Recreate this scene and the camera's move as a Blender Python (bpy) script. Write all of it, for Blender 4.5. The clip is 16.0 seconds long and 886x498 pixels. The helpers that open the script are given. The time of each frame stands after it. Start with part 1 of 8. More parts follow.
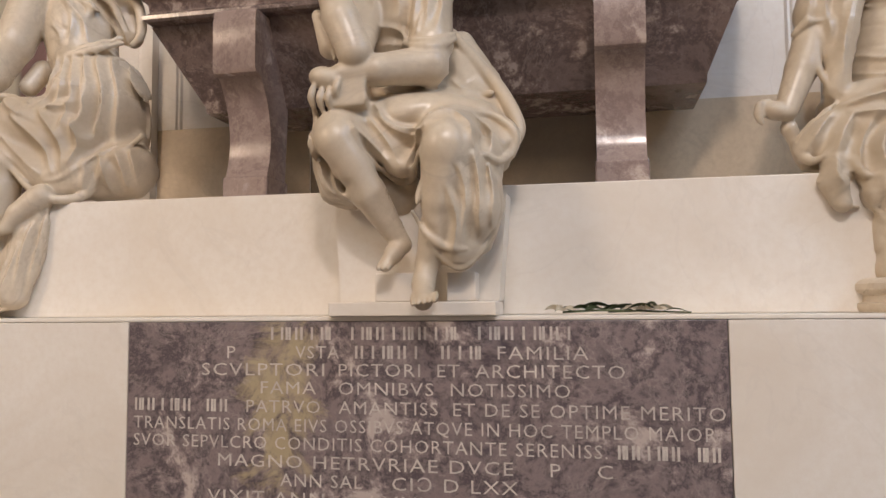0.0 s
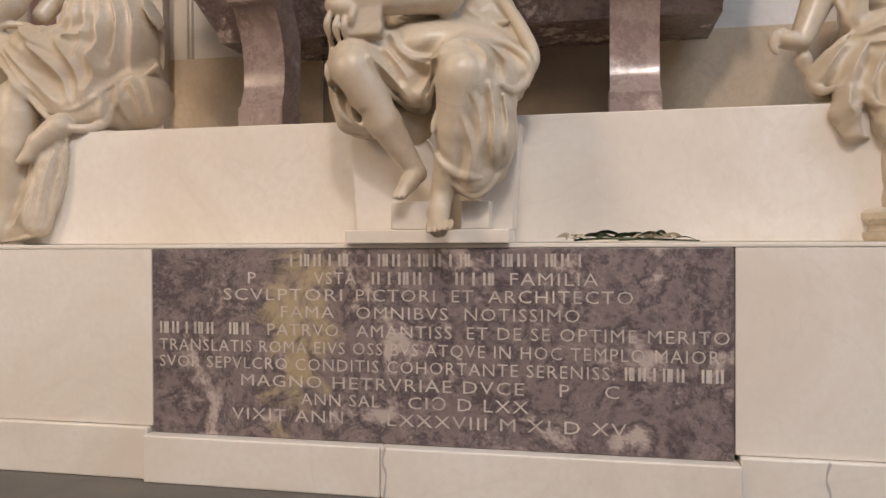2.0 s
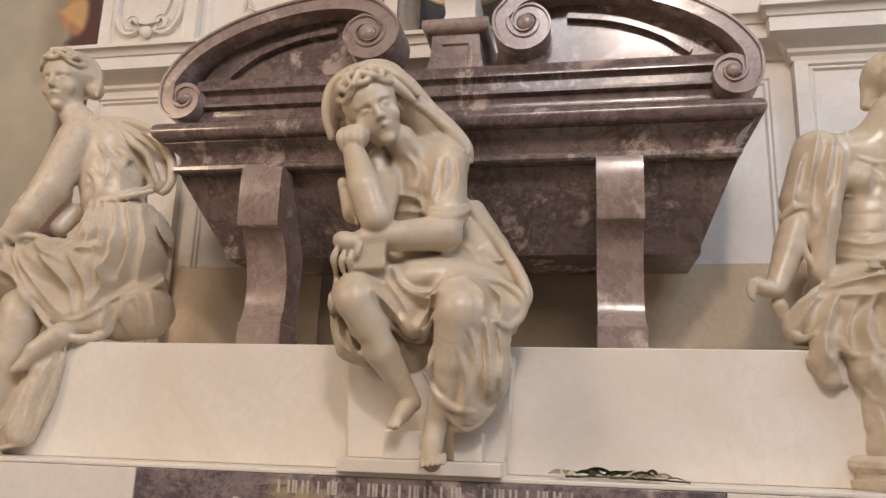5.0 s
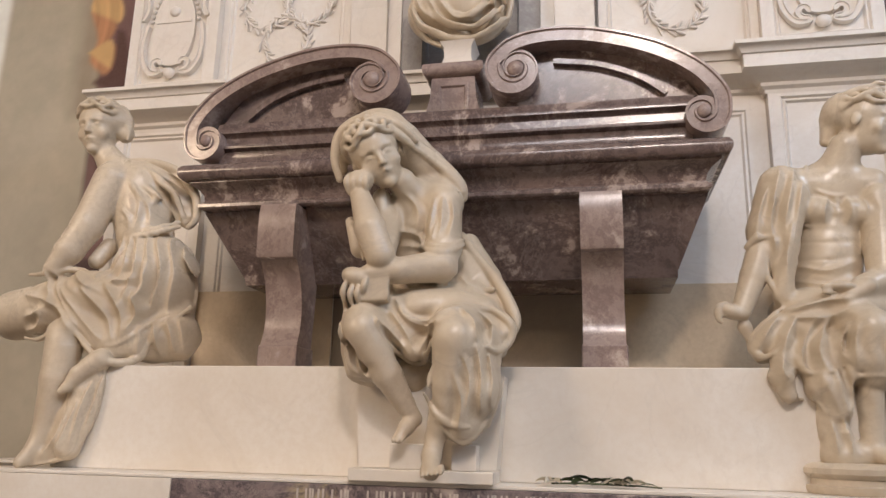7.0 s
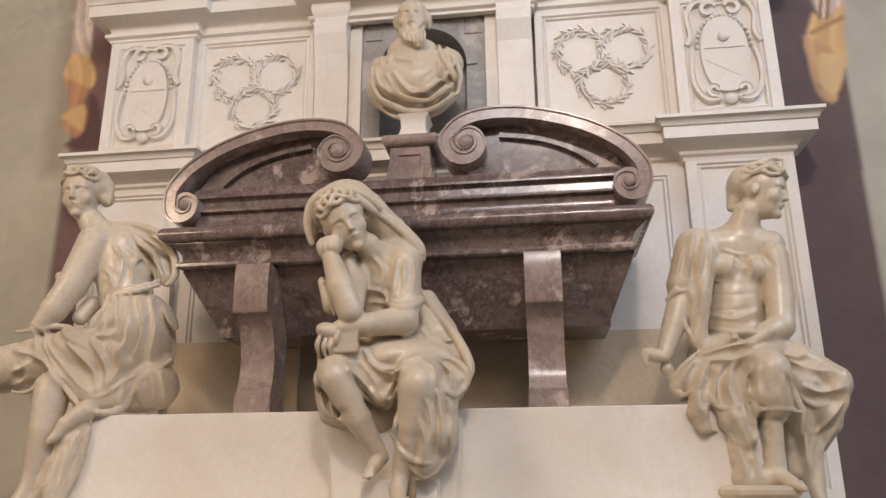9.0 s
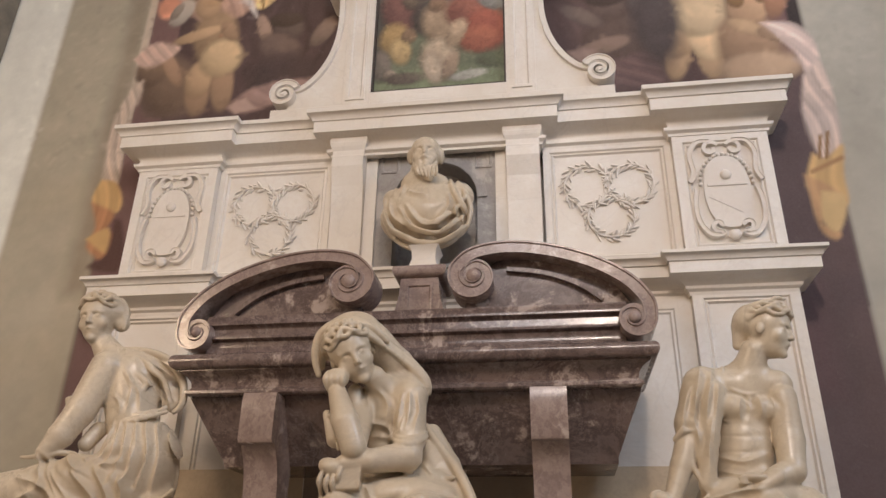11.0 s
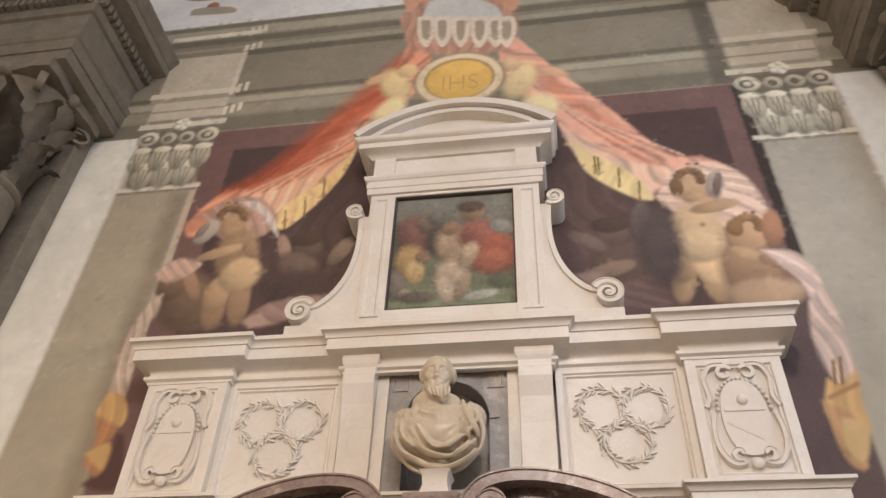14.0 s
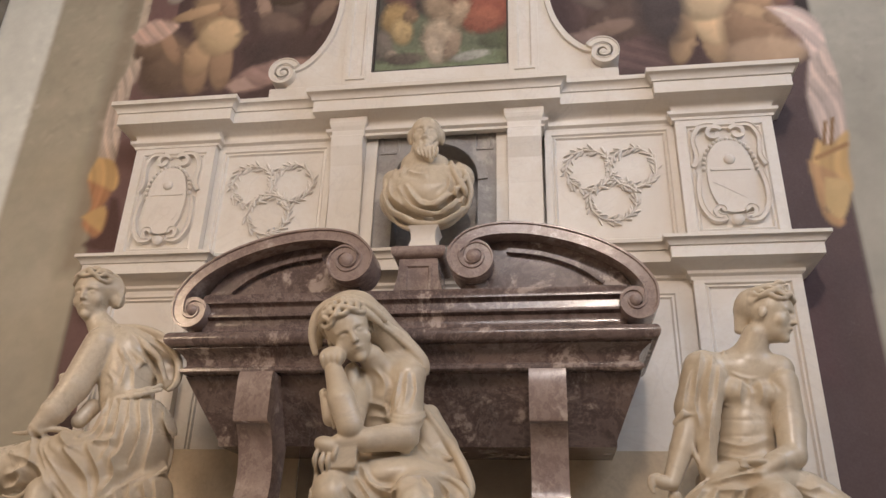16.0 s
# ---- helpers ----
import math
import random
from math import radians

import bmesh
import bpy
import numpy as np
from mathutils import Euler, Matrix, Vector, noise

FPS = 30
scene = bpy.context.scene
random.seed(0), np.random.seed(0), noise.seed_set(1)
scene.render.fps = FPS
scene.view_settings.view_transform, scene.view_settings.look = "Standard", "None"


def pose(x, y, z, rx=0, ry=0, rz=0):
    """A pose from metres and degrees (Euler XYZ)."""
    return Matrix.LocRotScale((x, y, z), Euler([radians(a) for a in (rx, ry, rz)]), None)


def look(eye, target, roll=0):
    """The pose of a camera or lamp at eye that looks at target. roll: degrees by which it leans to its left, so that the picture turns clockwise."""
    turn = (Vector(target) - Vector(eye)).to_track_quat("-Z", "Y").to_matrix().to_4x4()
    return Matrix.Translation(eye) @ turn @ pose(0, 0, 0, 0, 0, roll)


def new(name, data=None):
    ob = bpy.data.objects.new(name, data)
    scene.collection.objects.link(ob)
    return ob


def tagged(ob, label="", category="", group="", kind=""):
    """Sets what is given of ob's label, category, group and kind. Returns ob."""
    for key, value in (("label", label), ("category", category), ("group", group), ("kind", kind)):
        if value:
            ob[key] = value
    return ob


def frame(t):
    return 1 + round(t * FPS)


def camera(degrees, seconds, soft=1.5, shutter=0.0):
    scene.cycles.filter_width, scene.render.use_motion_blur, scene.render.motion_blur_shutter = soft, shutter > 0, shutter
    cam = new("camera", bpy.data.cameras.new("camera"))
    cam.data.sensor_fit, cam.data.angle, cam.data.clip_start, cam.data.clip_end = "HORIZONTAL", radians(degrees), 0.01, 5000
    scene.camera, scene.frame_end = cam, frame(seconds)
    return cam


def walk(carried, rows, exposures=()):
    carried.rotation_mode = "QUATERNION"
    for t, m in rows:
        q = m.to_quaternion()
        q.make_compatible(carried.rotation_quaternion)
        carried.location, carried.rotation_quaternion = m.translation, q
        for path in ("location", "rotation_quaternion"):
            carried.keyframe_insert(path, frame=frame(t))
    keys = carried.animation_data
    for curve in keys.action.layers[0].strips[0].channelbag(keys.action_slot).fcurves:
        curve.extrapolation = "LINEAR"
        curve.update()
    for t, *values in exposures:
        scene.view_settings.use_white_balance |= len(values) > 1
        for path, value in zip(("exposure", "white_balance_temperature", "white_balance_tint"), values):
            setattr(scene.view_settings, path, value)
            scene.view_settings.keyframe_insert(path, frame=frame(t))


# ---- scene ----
cam = camera(60.8, 16.0)
PATH = [
    (0, (0.842, 0.183, 1.353), (0.451, 2.139, 1.502), -0.5),
    (0.5, (0.889, 0.165, 1.328), (0.457, 2.117, 1.29), -0.1),
    (1, (0.932, 0.154, 1.318), (0.502, 2.107, 1.267), -0.8),
    (1.5, (0.872, 0.114, 1.325), (0.467, 2.073, 1.287), -1.0),
    (2, (0.821, 0.094, 1.326), (0.412, 2.052, 1.3), -0.3),
    (2.5, (0.79, 0.083, 1.337), (0.391, 2.043, 1.325), 0.5),
    (3, (0.787, 0.064, 1.373), (0.384, 2.021, 1.454), 1.9),
    (3.5, (0.781, 0.041, 1.411), (0.356, 1.984, 1.615), 2.0),
    (4, (0.772, 0.013, 1.452), (0.38, 1.947, 1.777), 1.6),
    (4.5, (0.755, -0.011, 1.495), (0.401, 1.914, 1.907), 1.8),
    (4.7, (0.76, -0.019, 1.505), (0.409, 1.895, 1.965), 1.8),
    (6.8, (0.927, -0.422, 1.545), (0.544, 1.485, 2.013), 1.9),
    (7, (0.95, -0.484, 1.573), (0.557, 1.421, 2.04), 1.2),
    (7.5, (0.946, -0.689, 1.515), (0.669, 1.223, 2.033), -0.8),
    (8, (0.921, -0.91, 1.55), (0.695, 1.022, 2.017), -0.3),
    (8.2, (0.918, -0.964, 1.535), (0.681, 0.957, 2.039), -1.0),
    (10.3, (1.074, -1.148, 1.611), (0.799, 0.73, 2.242), 0.6),
    (10.5, (1.064, -1.17, 1.633), (0.806, 0.693, 2.314), 0.8),
    (11, (1.051, -1.193, 1.644), (0.772, 0.598, 2.489), 1.0),
    (11.5, (1.053, -1.225, 1.7), (0.785, 0.502, 2.672), 2.4),
    (12, (1.034, -1.27, 1.746), (0.787, 0.399, 2.82), 2.6),
    (12.5, (0.991, -1.292, 1.728), (0.722, 0.293, 2.918), 2.5),
    (13, (0.984, -1.324, 1.754), (0.71, 0.165, 3.062), 2.4),
    (13.5, (0.995, -1.305, 1.716), (0.725, 0.135, 3.077), 2.9),
    (14, (0.986, -1.261, 1.716), (0.727, 0.232, 3.021), 2.5),
    (14.5, (0.991, -1.215, 1.683), (0.742, 0.363, 2.887), 2.0),
    (15, (0.987, -1.199, 1.688), (0.73, 0.473, 2.756), 1.9),
    (15.5, (1.018, -1.141, 1.645), (0.749, 0.606, 2.582), 2.1),
    (16, (1.027, -1.101, 1.602), (0.752, 0.701, 2.424), 1.7),
]
walk(cam, [(t, look(eye, target, roll)) for t, eye, target, roll in PATH],
     [(0, 0.09, 6300, 10), (3, 0.06, 6430, 10), (4.7, 0.0, 6480, 10), (8.2, 0.03, 6350, 10), (10.5, -0.14, 6550, 10), (11.2, -0.2, 6650, 10), (12.5, -0.12, 6800, 10), (13.5, -0.08, 6900, 10), (14.5, -0.14, 6750, 10), (15.2, -0.2, 6700, 10), (16, -0.25, 6650, 10)])

# light: tall nave windows behind the viewer, plus warm church spotlights
world = bpy.data.worlds.new("church_air")
scene.world = world
world.use_nodes = True
wn = world.node_tree
sky = wn.nodes.new("ShaderNodeTexSky")
sky.sky_type, sky.sun_disc, sky.sun_elevation, sky.sun_rotation = "NISHITA", False, radians(40), radians(150)
wn.links.new(sky.outputs[0], wn.nodes["Background"].inputs[0])
wn.nodes["Background"].inputs[1].default_value = 0.08


def area(name, eye, target, sx, sy, power, colour):
    data = bpy.data.lights.new(name, "AREA")
    data.shape, data.size, data.size_y, data.energy, data.color = "RECTANGLE", sx, sy, power, colour
    ob = new(name, data)
    ob.matrix_world = look(eye, target)
    return ob


area("window_light_a", (7.0, -12.4, 12.0), (0.0, 5, 4), 2.2, 7.0, 640, (0.92, 0.96, 1.12))
area("window_light_b", (0.0, -12.4, 12.0), (-1.5, 5, 8), 2.2, 7.0, 860, (1.0, 0.95, 0.98))
area("window_light_c", (10.9, -1.0, 8.5), (0.5, 4.5, 2), 2.0, 6.0, 730, (0.70, 0.87, 1.15))
area("spotlight_warm_a", (-6.0, -3.0, 5.6), (-0.6, 4.0, 1.2), 1.6, 1.6, 240, (1.0, 0.74, 0.52))
area("spotlight_warm_b", (2.0, -4.0, 8.5), (0.3, 4.0, 1.0), 0.6, 0.6, 310, (1.0, 0.83, 0.72))


# materials
def make(name, rough=0.5, spec=0.5):
    m = bpy.data.materials.new(name)
    m.use_nodes = True
    b = m.node_tree.nodes["Principled BSDF"]
    b.inputs["Roughness"].default_value = rough
    b.inputs["Specular IOR Level"].default_value = spec
    return m, m.node_tree, b


def nd(nt, kind, **kw):
    n = nt.nodes.new(kind)
    for k, v in kw.items():
        n.inputs[k.replace("_", " ")].default_value = v
    return n


def ramp(nt, fac, stops):
    r = nt.nodes.new("ShaderNodeValToRGB")
    e = r.color_ramp.elements
    while len(e) < len(stops):
        e.new(0.5)
    for el, (p, c) in zip(e, stops):
        el.position, el.color = p, (*c, 1)
    nt.links.new(fac, r.inputs[0])
    return r.outputs[0]


def mixc(nt, fac, a, b, mode="MIX"):
    n = nt.nodes.new("ShaderNodeMix")
    n.data_type, n.blend_type = "RGBA", mode
    for sock, v in ((n.inputs[0], fac), (n.inputs[6], a), (n.inputs[7], b)):
        if isinstance(v, bpy.types.NodeSocket):
            nt.links.new(v, sock)
        else:
            sock.default_value = v if isinstance(v, float) else (*v, 1)
    return n.outputs[2]


def bump(nt, b, height, strength, dist=0.01):
    n = nt.nodes.new("ShaderNodeBump")
    n.inputs["Strength"].default_value, n.inputs["Distance"].default_value = strength, dist
    nt.links.new(height, n.inputs["Height"])
    nt.links.new(n.outputs[0], b.inputs["Normal"])


def coords(nt):
    return nt.nodes.new("ShaderNodeNewGeometry").outputs["Position"]


def noisy(nt, pos, scale, detail=6, rough=0.6, distort=0.0):
    n = nd(nt, "ShaderNodeTexNoise", Scale=scale, Detail=detail, Roughness=rough, Distortion=distort)
    nt.links.new(pos, n.inputs["Vector"])
    return n.outputs["Fac"]


def white_marble(name, base, stain, vein, rough, veins=0.5, bumps=0.15):
    m, nt, b = make(name, rough)
    pos = coords(nt)
    big = noisy(nt, pos, 1.1, 5, 0.6, 0.6)
    c = mixc(nt, ramp(nt, big, [(0.38, (0, 0, 0)), (0.72, (1, 1, 1))]), base, stain)
    fine = noisy(nt, pos, 26, 5, 0.7)
    c = mixc(nt, ramp(nt, fine, [(0.42, (0, 0, 0)), (0.8, (0.55, 0.55, 0.55))]), c, stain)
    v = noisy(nt, pos, 0.85, 7, 0.55, 1.6)
    line = ramp(nt, v, [(0.485, (0, 0, 0)), (0.5, (veins, veins, veins)), (0.515, (0, 0, 0))])
    c = mixc(nt, line, c, vein)
    pits = noisy(nt, pos, 9, 8, 0.75)
    c = mixc(nt, ramp(nt, pits, [(0.66, (0, 0, 0)), (0.76, (0.6, 0.6, 0.6))]), c, vein)
    nt.links.new(c, b.inputs["Base Color"])
    r = ramp(nt, big, [(0.3, (rough - 0.08,) * 3), (0.75, (rough + 0.15,) * 3)])
    nt.links.new(r, b.inputs["Roughness"])
    bump(nt, b, fine, bumps, 0.006)
    return m


def breccia(name, dark, mid, pale, ochre, rough, patch=0.5, ochre_at=None, size=1.0):
    m, nt, b = make(name, rough)
    pos = coords(nt)
    flow = noisy(nt, pos, 1.5 * size, 10, 0.72, 0.25)
    c = ramp(nt, flow, [(0.36, dark), (0.46, mid), (0.52, dark), (0.57, mid), (0.61, pale)])
    clot = noisy(nt, pos, 4.2 * size, 9, 0.72, 0.4)
    c = mixc(nt, ramp(nt, clot, [(0.5, (0, 0, 0)), (0.62, (patch, patch, patch))]), c, mid)
    edge = noisy(nt, pos, 1.1 * size, 10, 0.7, 0.5)
    thin = ramp(nt, edge, [(0.486, (0, 0, 0)), (0.5, (0.3, 0.3, 0.3)), (0.512, (0, 0, 0))])
    c = mixc(nt, thin, c, pale)
    fleck = noisy(nt, pos, 38, 4, 0.7)
    c = mixc(nt, ramp(nt, fleck, [(0.6, (0, 0, 0)), (0.78, (0.4, 0.4, 0.4))]), c, pale)
    if ochre_at:
        dist = nt.nodes.new("ShaderNodeVectorMath")
        dist.operation = "MULTIPLY_ADD"
        nt.links.new(pos, dist.inputs[0])
        dist.inputs[1].default_value = (1, 0, 0.32)
        dist.inputs[2].default_value = (-ochre_at[0], 0, -0.32 * ochre_at[1])
        ln = nt.nodes.new("ShaderNodeVectorMath")
        ln.operation = "LENGTH"
        nt.links.new(dist.outputs[0], ln.inputs[0])
        wob = nt.nodes.new("ShaderNodeMath")
        wob.operation = "MULTIPLY_ADD"
        nt.links.new(noisy(nt, pos, 3.6, 8, 0.7, 1.5), wob.inputs[0])
        wob.inputs[1].default_value = 0.75
        nt.links.new(ln.outputs["Value"], wob.inputs[2])
        c = mixc(nt, ramp(nt, wob.outputs[0], [(0.44, (0.85, 0.85, 0.85)), (0.55, (0, 0, 0))]), c, ochre)
    nt.links.new(c, b.inputs["Base Color"])
    rr = ramp(nt, clot, [(0.4, (rough,) * 3), (0.75, (rough + 0.16,) * 3)])
    nt.links.new(rr, b.inputs["Roughness"])
    bump(nt, b, fleck, 0.12, 0.004)
    return m


def plain(name, col, var, rough, scale=3.0, fine=40, bumps=0.2):
    m, nt, b = make(name, rough)
    pos = coords(nt)
    c = mixc(nt, ramp(nt, noisy(nt, pos, scale, 6, 0.65, 0.5), [(0.3, (0, 0, 0)), (0.7, (1, 1, 1))]), col, var)
    f = noisy(nt, pos, fine, 4, 0.7)
    c = mixc(nt, ramp(nt, f, [(0.4, (0, 0, 0)), (0.8, (0.5, 0.5, 0.5))]), c, var)
    nt.links.new(c, b.inputs["Base Color"])
    bump(nt, b, f, bumps, 0.005)
    return m


MARBLE = white_marble("aged_white_marble", (0.80, 0.76, 0.70), (0.70, 0.63, 0.54), (0.50, 0.46, 0.42), 0.42, 0.16)
MARBLE_B = white_marble("plinth_white_marble", (0.83, 0.78, 0.70), (0.72, 0.64, 0.53), (0.56, 0.51, 0.44), 0.36, 0.12)
RELIEF = white_marble("carved_relief_marble", (0.79, 0.745, 0.68), (0.70, 0.63, 0.55), (0.5, 0.46, 0.4), 0.5, 0.15)
STATUE = white_marble("polished_statue_marble", (0.65, 0.56, 0.43), (0.46, 0.37, 0.255), (0.40, 0.33, 0.25), 0.30, 0.3, 0.1)
MISCHIO = breccia("brown_violet_breccia", (0.098, 0.070, 0.065), (0.19, 0.138, 0.12), (0.42, 0.34, 0.295), (0.4, 0.32, 0.2), 0.15, 0.4, None, 1.7)
MISCHIO_PALE = breccia("rosy_pale_breccia", (0.24, 0.175, 0.155), (0.34, 0.26, 0.225), (0.50, 0.41, 0.35), (0.4, 0.32, 0.2), 0.16, 0.6, None, 1.6)
TABLET = breccia("inscribed_breccia", (0.075, 0.057, 0.062), (0.245, 0.19, 0.18), (0.50, 0.42, 0.37), (0.46, 0.37, 0.22), 0.38, 0.55, (-0.62, 0.95), 2.1)
# marble with the warm spotlight's ochre cast painted into its colour
LIGHT_TINTED = white_marble("ochre_light_tinted_marble", (0.66, 0.54, 0.38), (0.46, 0.35, 0.23), (0.40, 0.31, 0.22), 0.4, 0.2)
GREY = breccia("grey_veined_marble", (0.27, 0.25, 0.24), (0.34, 0.32, 0.30), (0.46, 0.43, 0.40), (0.4, 0.35, 0.3), 0.4)
SERENA = plain("grey_sandstone", (0.17, 0.155, 0.13), (0.12, 0.11, 0.095), 0.75)
PLASTER = plain("pale_plaster", (0.74, 0.71, 0.65), (0.66, 0.62, 0.55), 0.85, 0.8)
STONE_CAP = plain("carved_grey_stone", (0.27, 0.235, 0.185), (0.17, 0.148, 0.118), 0.8, 4)
FLOOR = plain("worn_floor_stone", (0.26, 0.22, 0.19), (0.18, 0.15, 0.13), 0.5, 1.2)
INK = plain("worn_letter_fill", (0.74, 0.67, 0.58), (0.40, 0.35, 0.31), 0.7, 7, 90, 0.1)
LEAF = plain("leaf_green", (0.05, 0.085, 0.03), (0.09, 0.10, 0.04), 0.5, 20)
PETAL = plain("white_petal", (0.80, 0.76, 0.66), (0.70, 0.62, 0.46), 0.6, 30)
GILT = plain("ochre_paint", (0.58, 0.36, 0.12), (0.66, 0.43, 0.14), 0.6, 6)
OIL = plain("dark_frame_edge", (0.05, 0.04, 0.035), (0.08, 0.06, 0.05), 0.5, 6)
# ochre plaster, its colour darkened to carry the shadow beneath the sarcophagus
SHADED_OCHRE = plain("shaded_ochre_plaster", (0.36, 0.29, 0.21), (0.24, 0.20, 0.16), 0.8, 1.5)
VEIN = plain("grey_marble_vein", (0.55, 0.50, 0.45), (0.44, 0.41, 0.38), 0.5, 9)


# mesh tools
def part(name, bm, material, parent=None, label="", smooth=False):
    me = bpy.data.meshes.new(name)
    bmesh.ops.recalc_face_normals(bm, faces=bm.faces[:])
    bm.to_mesh(me)
    bm.free()
    me.materials.append(material)
    if smooth:
        me.polygons.foreach_set("use_smooth", [True] * len(me.polygons))
        me.set_sharp_from_angle(angle=radians(38))
    ob = new(name, me)
    if parent is not None:
        ob.parent = parent
    if label:
        ob["label"] = label
    return ob


def thing(name, label, category, at=(0, 0, 0), group="", kind=""):
    ob = new(name)
    ob.empty_display_size = 0.1
    ob.location = (0, 0, 0)
    return tagged(ob, label, category, group, kind)


def box(x0, x1, y0, y1, z0, z1, bevel=0.006, bm=None):
    made = bm or bmesh.new()
    tmp = bmesh.new()
    bmesh.ops.create_cube(tmp, size=1, matrix=Matrix.Translation(((x0 + x1) / 2, (y0 + y1) / 2, (z0 + z1) / 2)) @ Matrix.Diagonal((x1 - x0, y1 - y0, z1 - z0, 1)))
    if bevel:
        bmesh.ops.bevel(tmp, geom=tmp.edges[:], offset=bevel, segments=2, affect="EDGES", profile=0.5)
    join(made, tmp)
    return made


def join(bm, other):
    me = bpy.data.meshes.new("t")
    other.to_mesh(me)
    other.free()
    bm.from_mesh(me)
    bpy.data.meshes.remove(me)
    return bm


def sweep(plan, profile, bm=None, cap=True):
    """A moulding: the profile (out, z) carried along the plan (x, y), outwards on its right-hand side, with mitred corners."""
    bm = bm or bmesh.new()
    pts = [Vector(p) for p in plan]
    rings = []
    for i, p in enumerate(pts):
        a = (p - pts[i - 1]).normalized() if i else None
        b = (pts[i + 1] - p).normalized() if i + 1 < len(pts) else None
        na = Vector((a.y, -a.x)) if a else None
        nb = Vector((b.y, -b.x)) if b else None
        n = na or nb
        if na and nb:
            n = (na + nb) / (1 + na.dot(nb))
        rings.append([bm.verts.new((p.x + n.x * o, p.y + n.y * o, z)) for o, z in profile])
    for r, s in zip(rings, rings[1:]):
        for k in range(len(profile) - 1):
            bm.faces.new((r[k], s[k], s[k + 1], r[k + 1]))
    return bm


def plate(outline, y0, y1, bm=None):
    """A solid with the outline (x, z), from y0 to y1."""
    bm = bm or bmesh.new()
    f = [bm.verts.new((x, y0, z)) for x, z in outline]
    b = [bm.verts.new((x, y1, z)) for x, z in outline]
    bm.faces.new(f)
    bm.faces.new(b[::-1])
    for i in range(len(f)):
        j = (i + 1) % len(f)
        bm.faces.new((f[i], b[i], b[j], f[j]))
    return bm


def spline(pts, n=8):
    out = []
    for i in range(len(pts) - 1):
        p0, p1, p2, p3 = (Vector(pts[max(0, min(len(pts) - 1, k))]) for k in (i - 1, i, i + 1, i + 2))
        for j in range(n):
            t = j / n
            out.append(0.5 * (2 * p1 + (p2 - p0) * t + (2 * p0 - 5 * p1 + 4 * p2 - p3) * t * t + (3 * p1 - p0 - 3 * p2 + p3) * t ** 3))
    return out + [Vector(pts[-1])]


def spiral(cx, cz, r0, r1, a0, a1, n=40):
    return [(cx + (r0 + (r1 - r0) * i / n) * math.cos(radians(a0 + (a1 - a0) * i / n)), cz + (r0 + (r1 - r0) * i / n) * math.sin(radians(a0 + (a1 - a0) * i / n))) for i in range(n + 1)]


def ribbon(path, width, y0, y1, bm=None, lip=0.0):
    """A band with the centre line path (x, z), width wide (a number or a function of 0..1), from y0 to y1; lip raises its rims in front."""
    bm = bm or bmesh.new()
    pts = [Vector(p) for p in path]
    rings = []
    for i, p in enumerate(pts):
        d = (pts[min(i + 1, len(pts) - 1)] - pts[max(i - 1, 0)]).normalized()
        n = Vector((-d.y, d.x))
        w = (width(i / (len(pts) - 1)) if callable(width) else width) / 2
        prof = [(w, y1), (w, y0), (w * 0.72, y0), (w * 0.6, y0 + lip), (-w * 0.6, y0 + lip), (-w * 0.72, y0), (-w, y0), (-w, y1)]
        rings.append([bm.verts.new((p.x + n.x * o, y, p.y + n.y * o)) for o, y in prof])
    for r, s in zip(rings, rings[1:]):
        for k in range(8):
            m = (k + 1) % 8
            bm.faces.new((r[k], s[k], s[m], r[m]))
    bm.faces.new(rings[0])
    bm.faces.new(rings[-1][::-1])
    return bm


def lathe(profile, cx, cy, n=32, bm=None):
    bm = bm or bmesh.new()
    rings = [[bm.verts.new((cx + r * math.cos(2 * math.pi * k / n), cy + r * math.sin(2 * math.pi * k / n), z)) for k in range(n)] for r, z in profile]
    for a, b in zip(rings, rings[1:]):
        for k in range(n):
            bm.faces.new((a[k], a[(k + 1) % n], b[(k + 1) % n], b[k]))
    bm.faces.new(rings[0][::-1])
    bm.faces.new(rings[-1])
    return bm


def frame_rect(x0, x1, z0, z1, profile, bm=None):
    """A picture-frame moulding round a rectangle: profile of (inset, y)."""
    bm = bm or bmesh.new()
    rings = []
    for o, y in profile:
        rings.append([bm.verts.new(p) for p in ((x0 + o, y, z0 + o), (x1 - o, y, z0 + o), (x1 - o, y, z1 - o), (x0 + o, y, z1 - o))])
    for a, b in zip(rings, rings[1:]):
        for k in range(4):
            bm.faces.new((a[k], a[(k + 1) % 4], b[(k + 1) % 4], b[k]))
    return bm


def panel(x0, x1, z0, z1, y, w, depth, y_back):
    """A slab front at y with a sunk, moulded field."""
    bm = bmesh.new()
    e = 0.001
    frame_rect(x0, x1, z0, z1, [(0, y_back), (0, y), (w, y), (w + 0.012, y + depth * 0.6), (w + 0.03, y + depth * 0.35), (w + 0.045, y + depth), (w + 0.06, y + depth)], bm)
    o = w + 0.06
    vs = [bm.verts.new(p) for p in ((x0 + o, y + depth, z0 + o), (x1 - o, y + depth, z0 + o), (x1 - o, y + depth, z1 - o), (x0 + o, y + depth, z1 - o))]
    bm.faces.new(vs)
    bmesh.ops.remove_doubles(bm, verts=bm.verts[:], dist=e * 0.1)
    return bm


def egg(bm, at, size, rot=(0, 0, 0), seg=10):
    bmesh.ops.create_uvsphere(bm, u_segments=seg, v_segments=max(5, seg * 2 // 3), radius=1, matrix=pose(*at, *rot) @ Matrix.Diagonal((*size, 1)))
    return bm


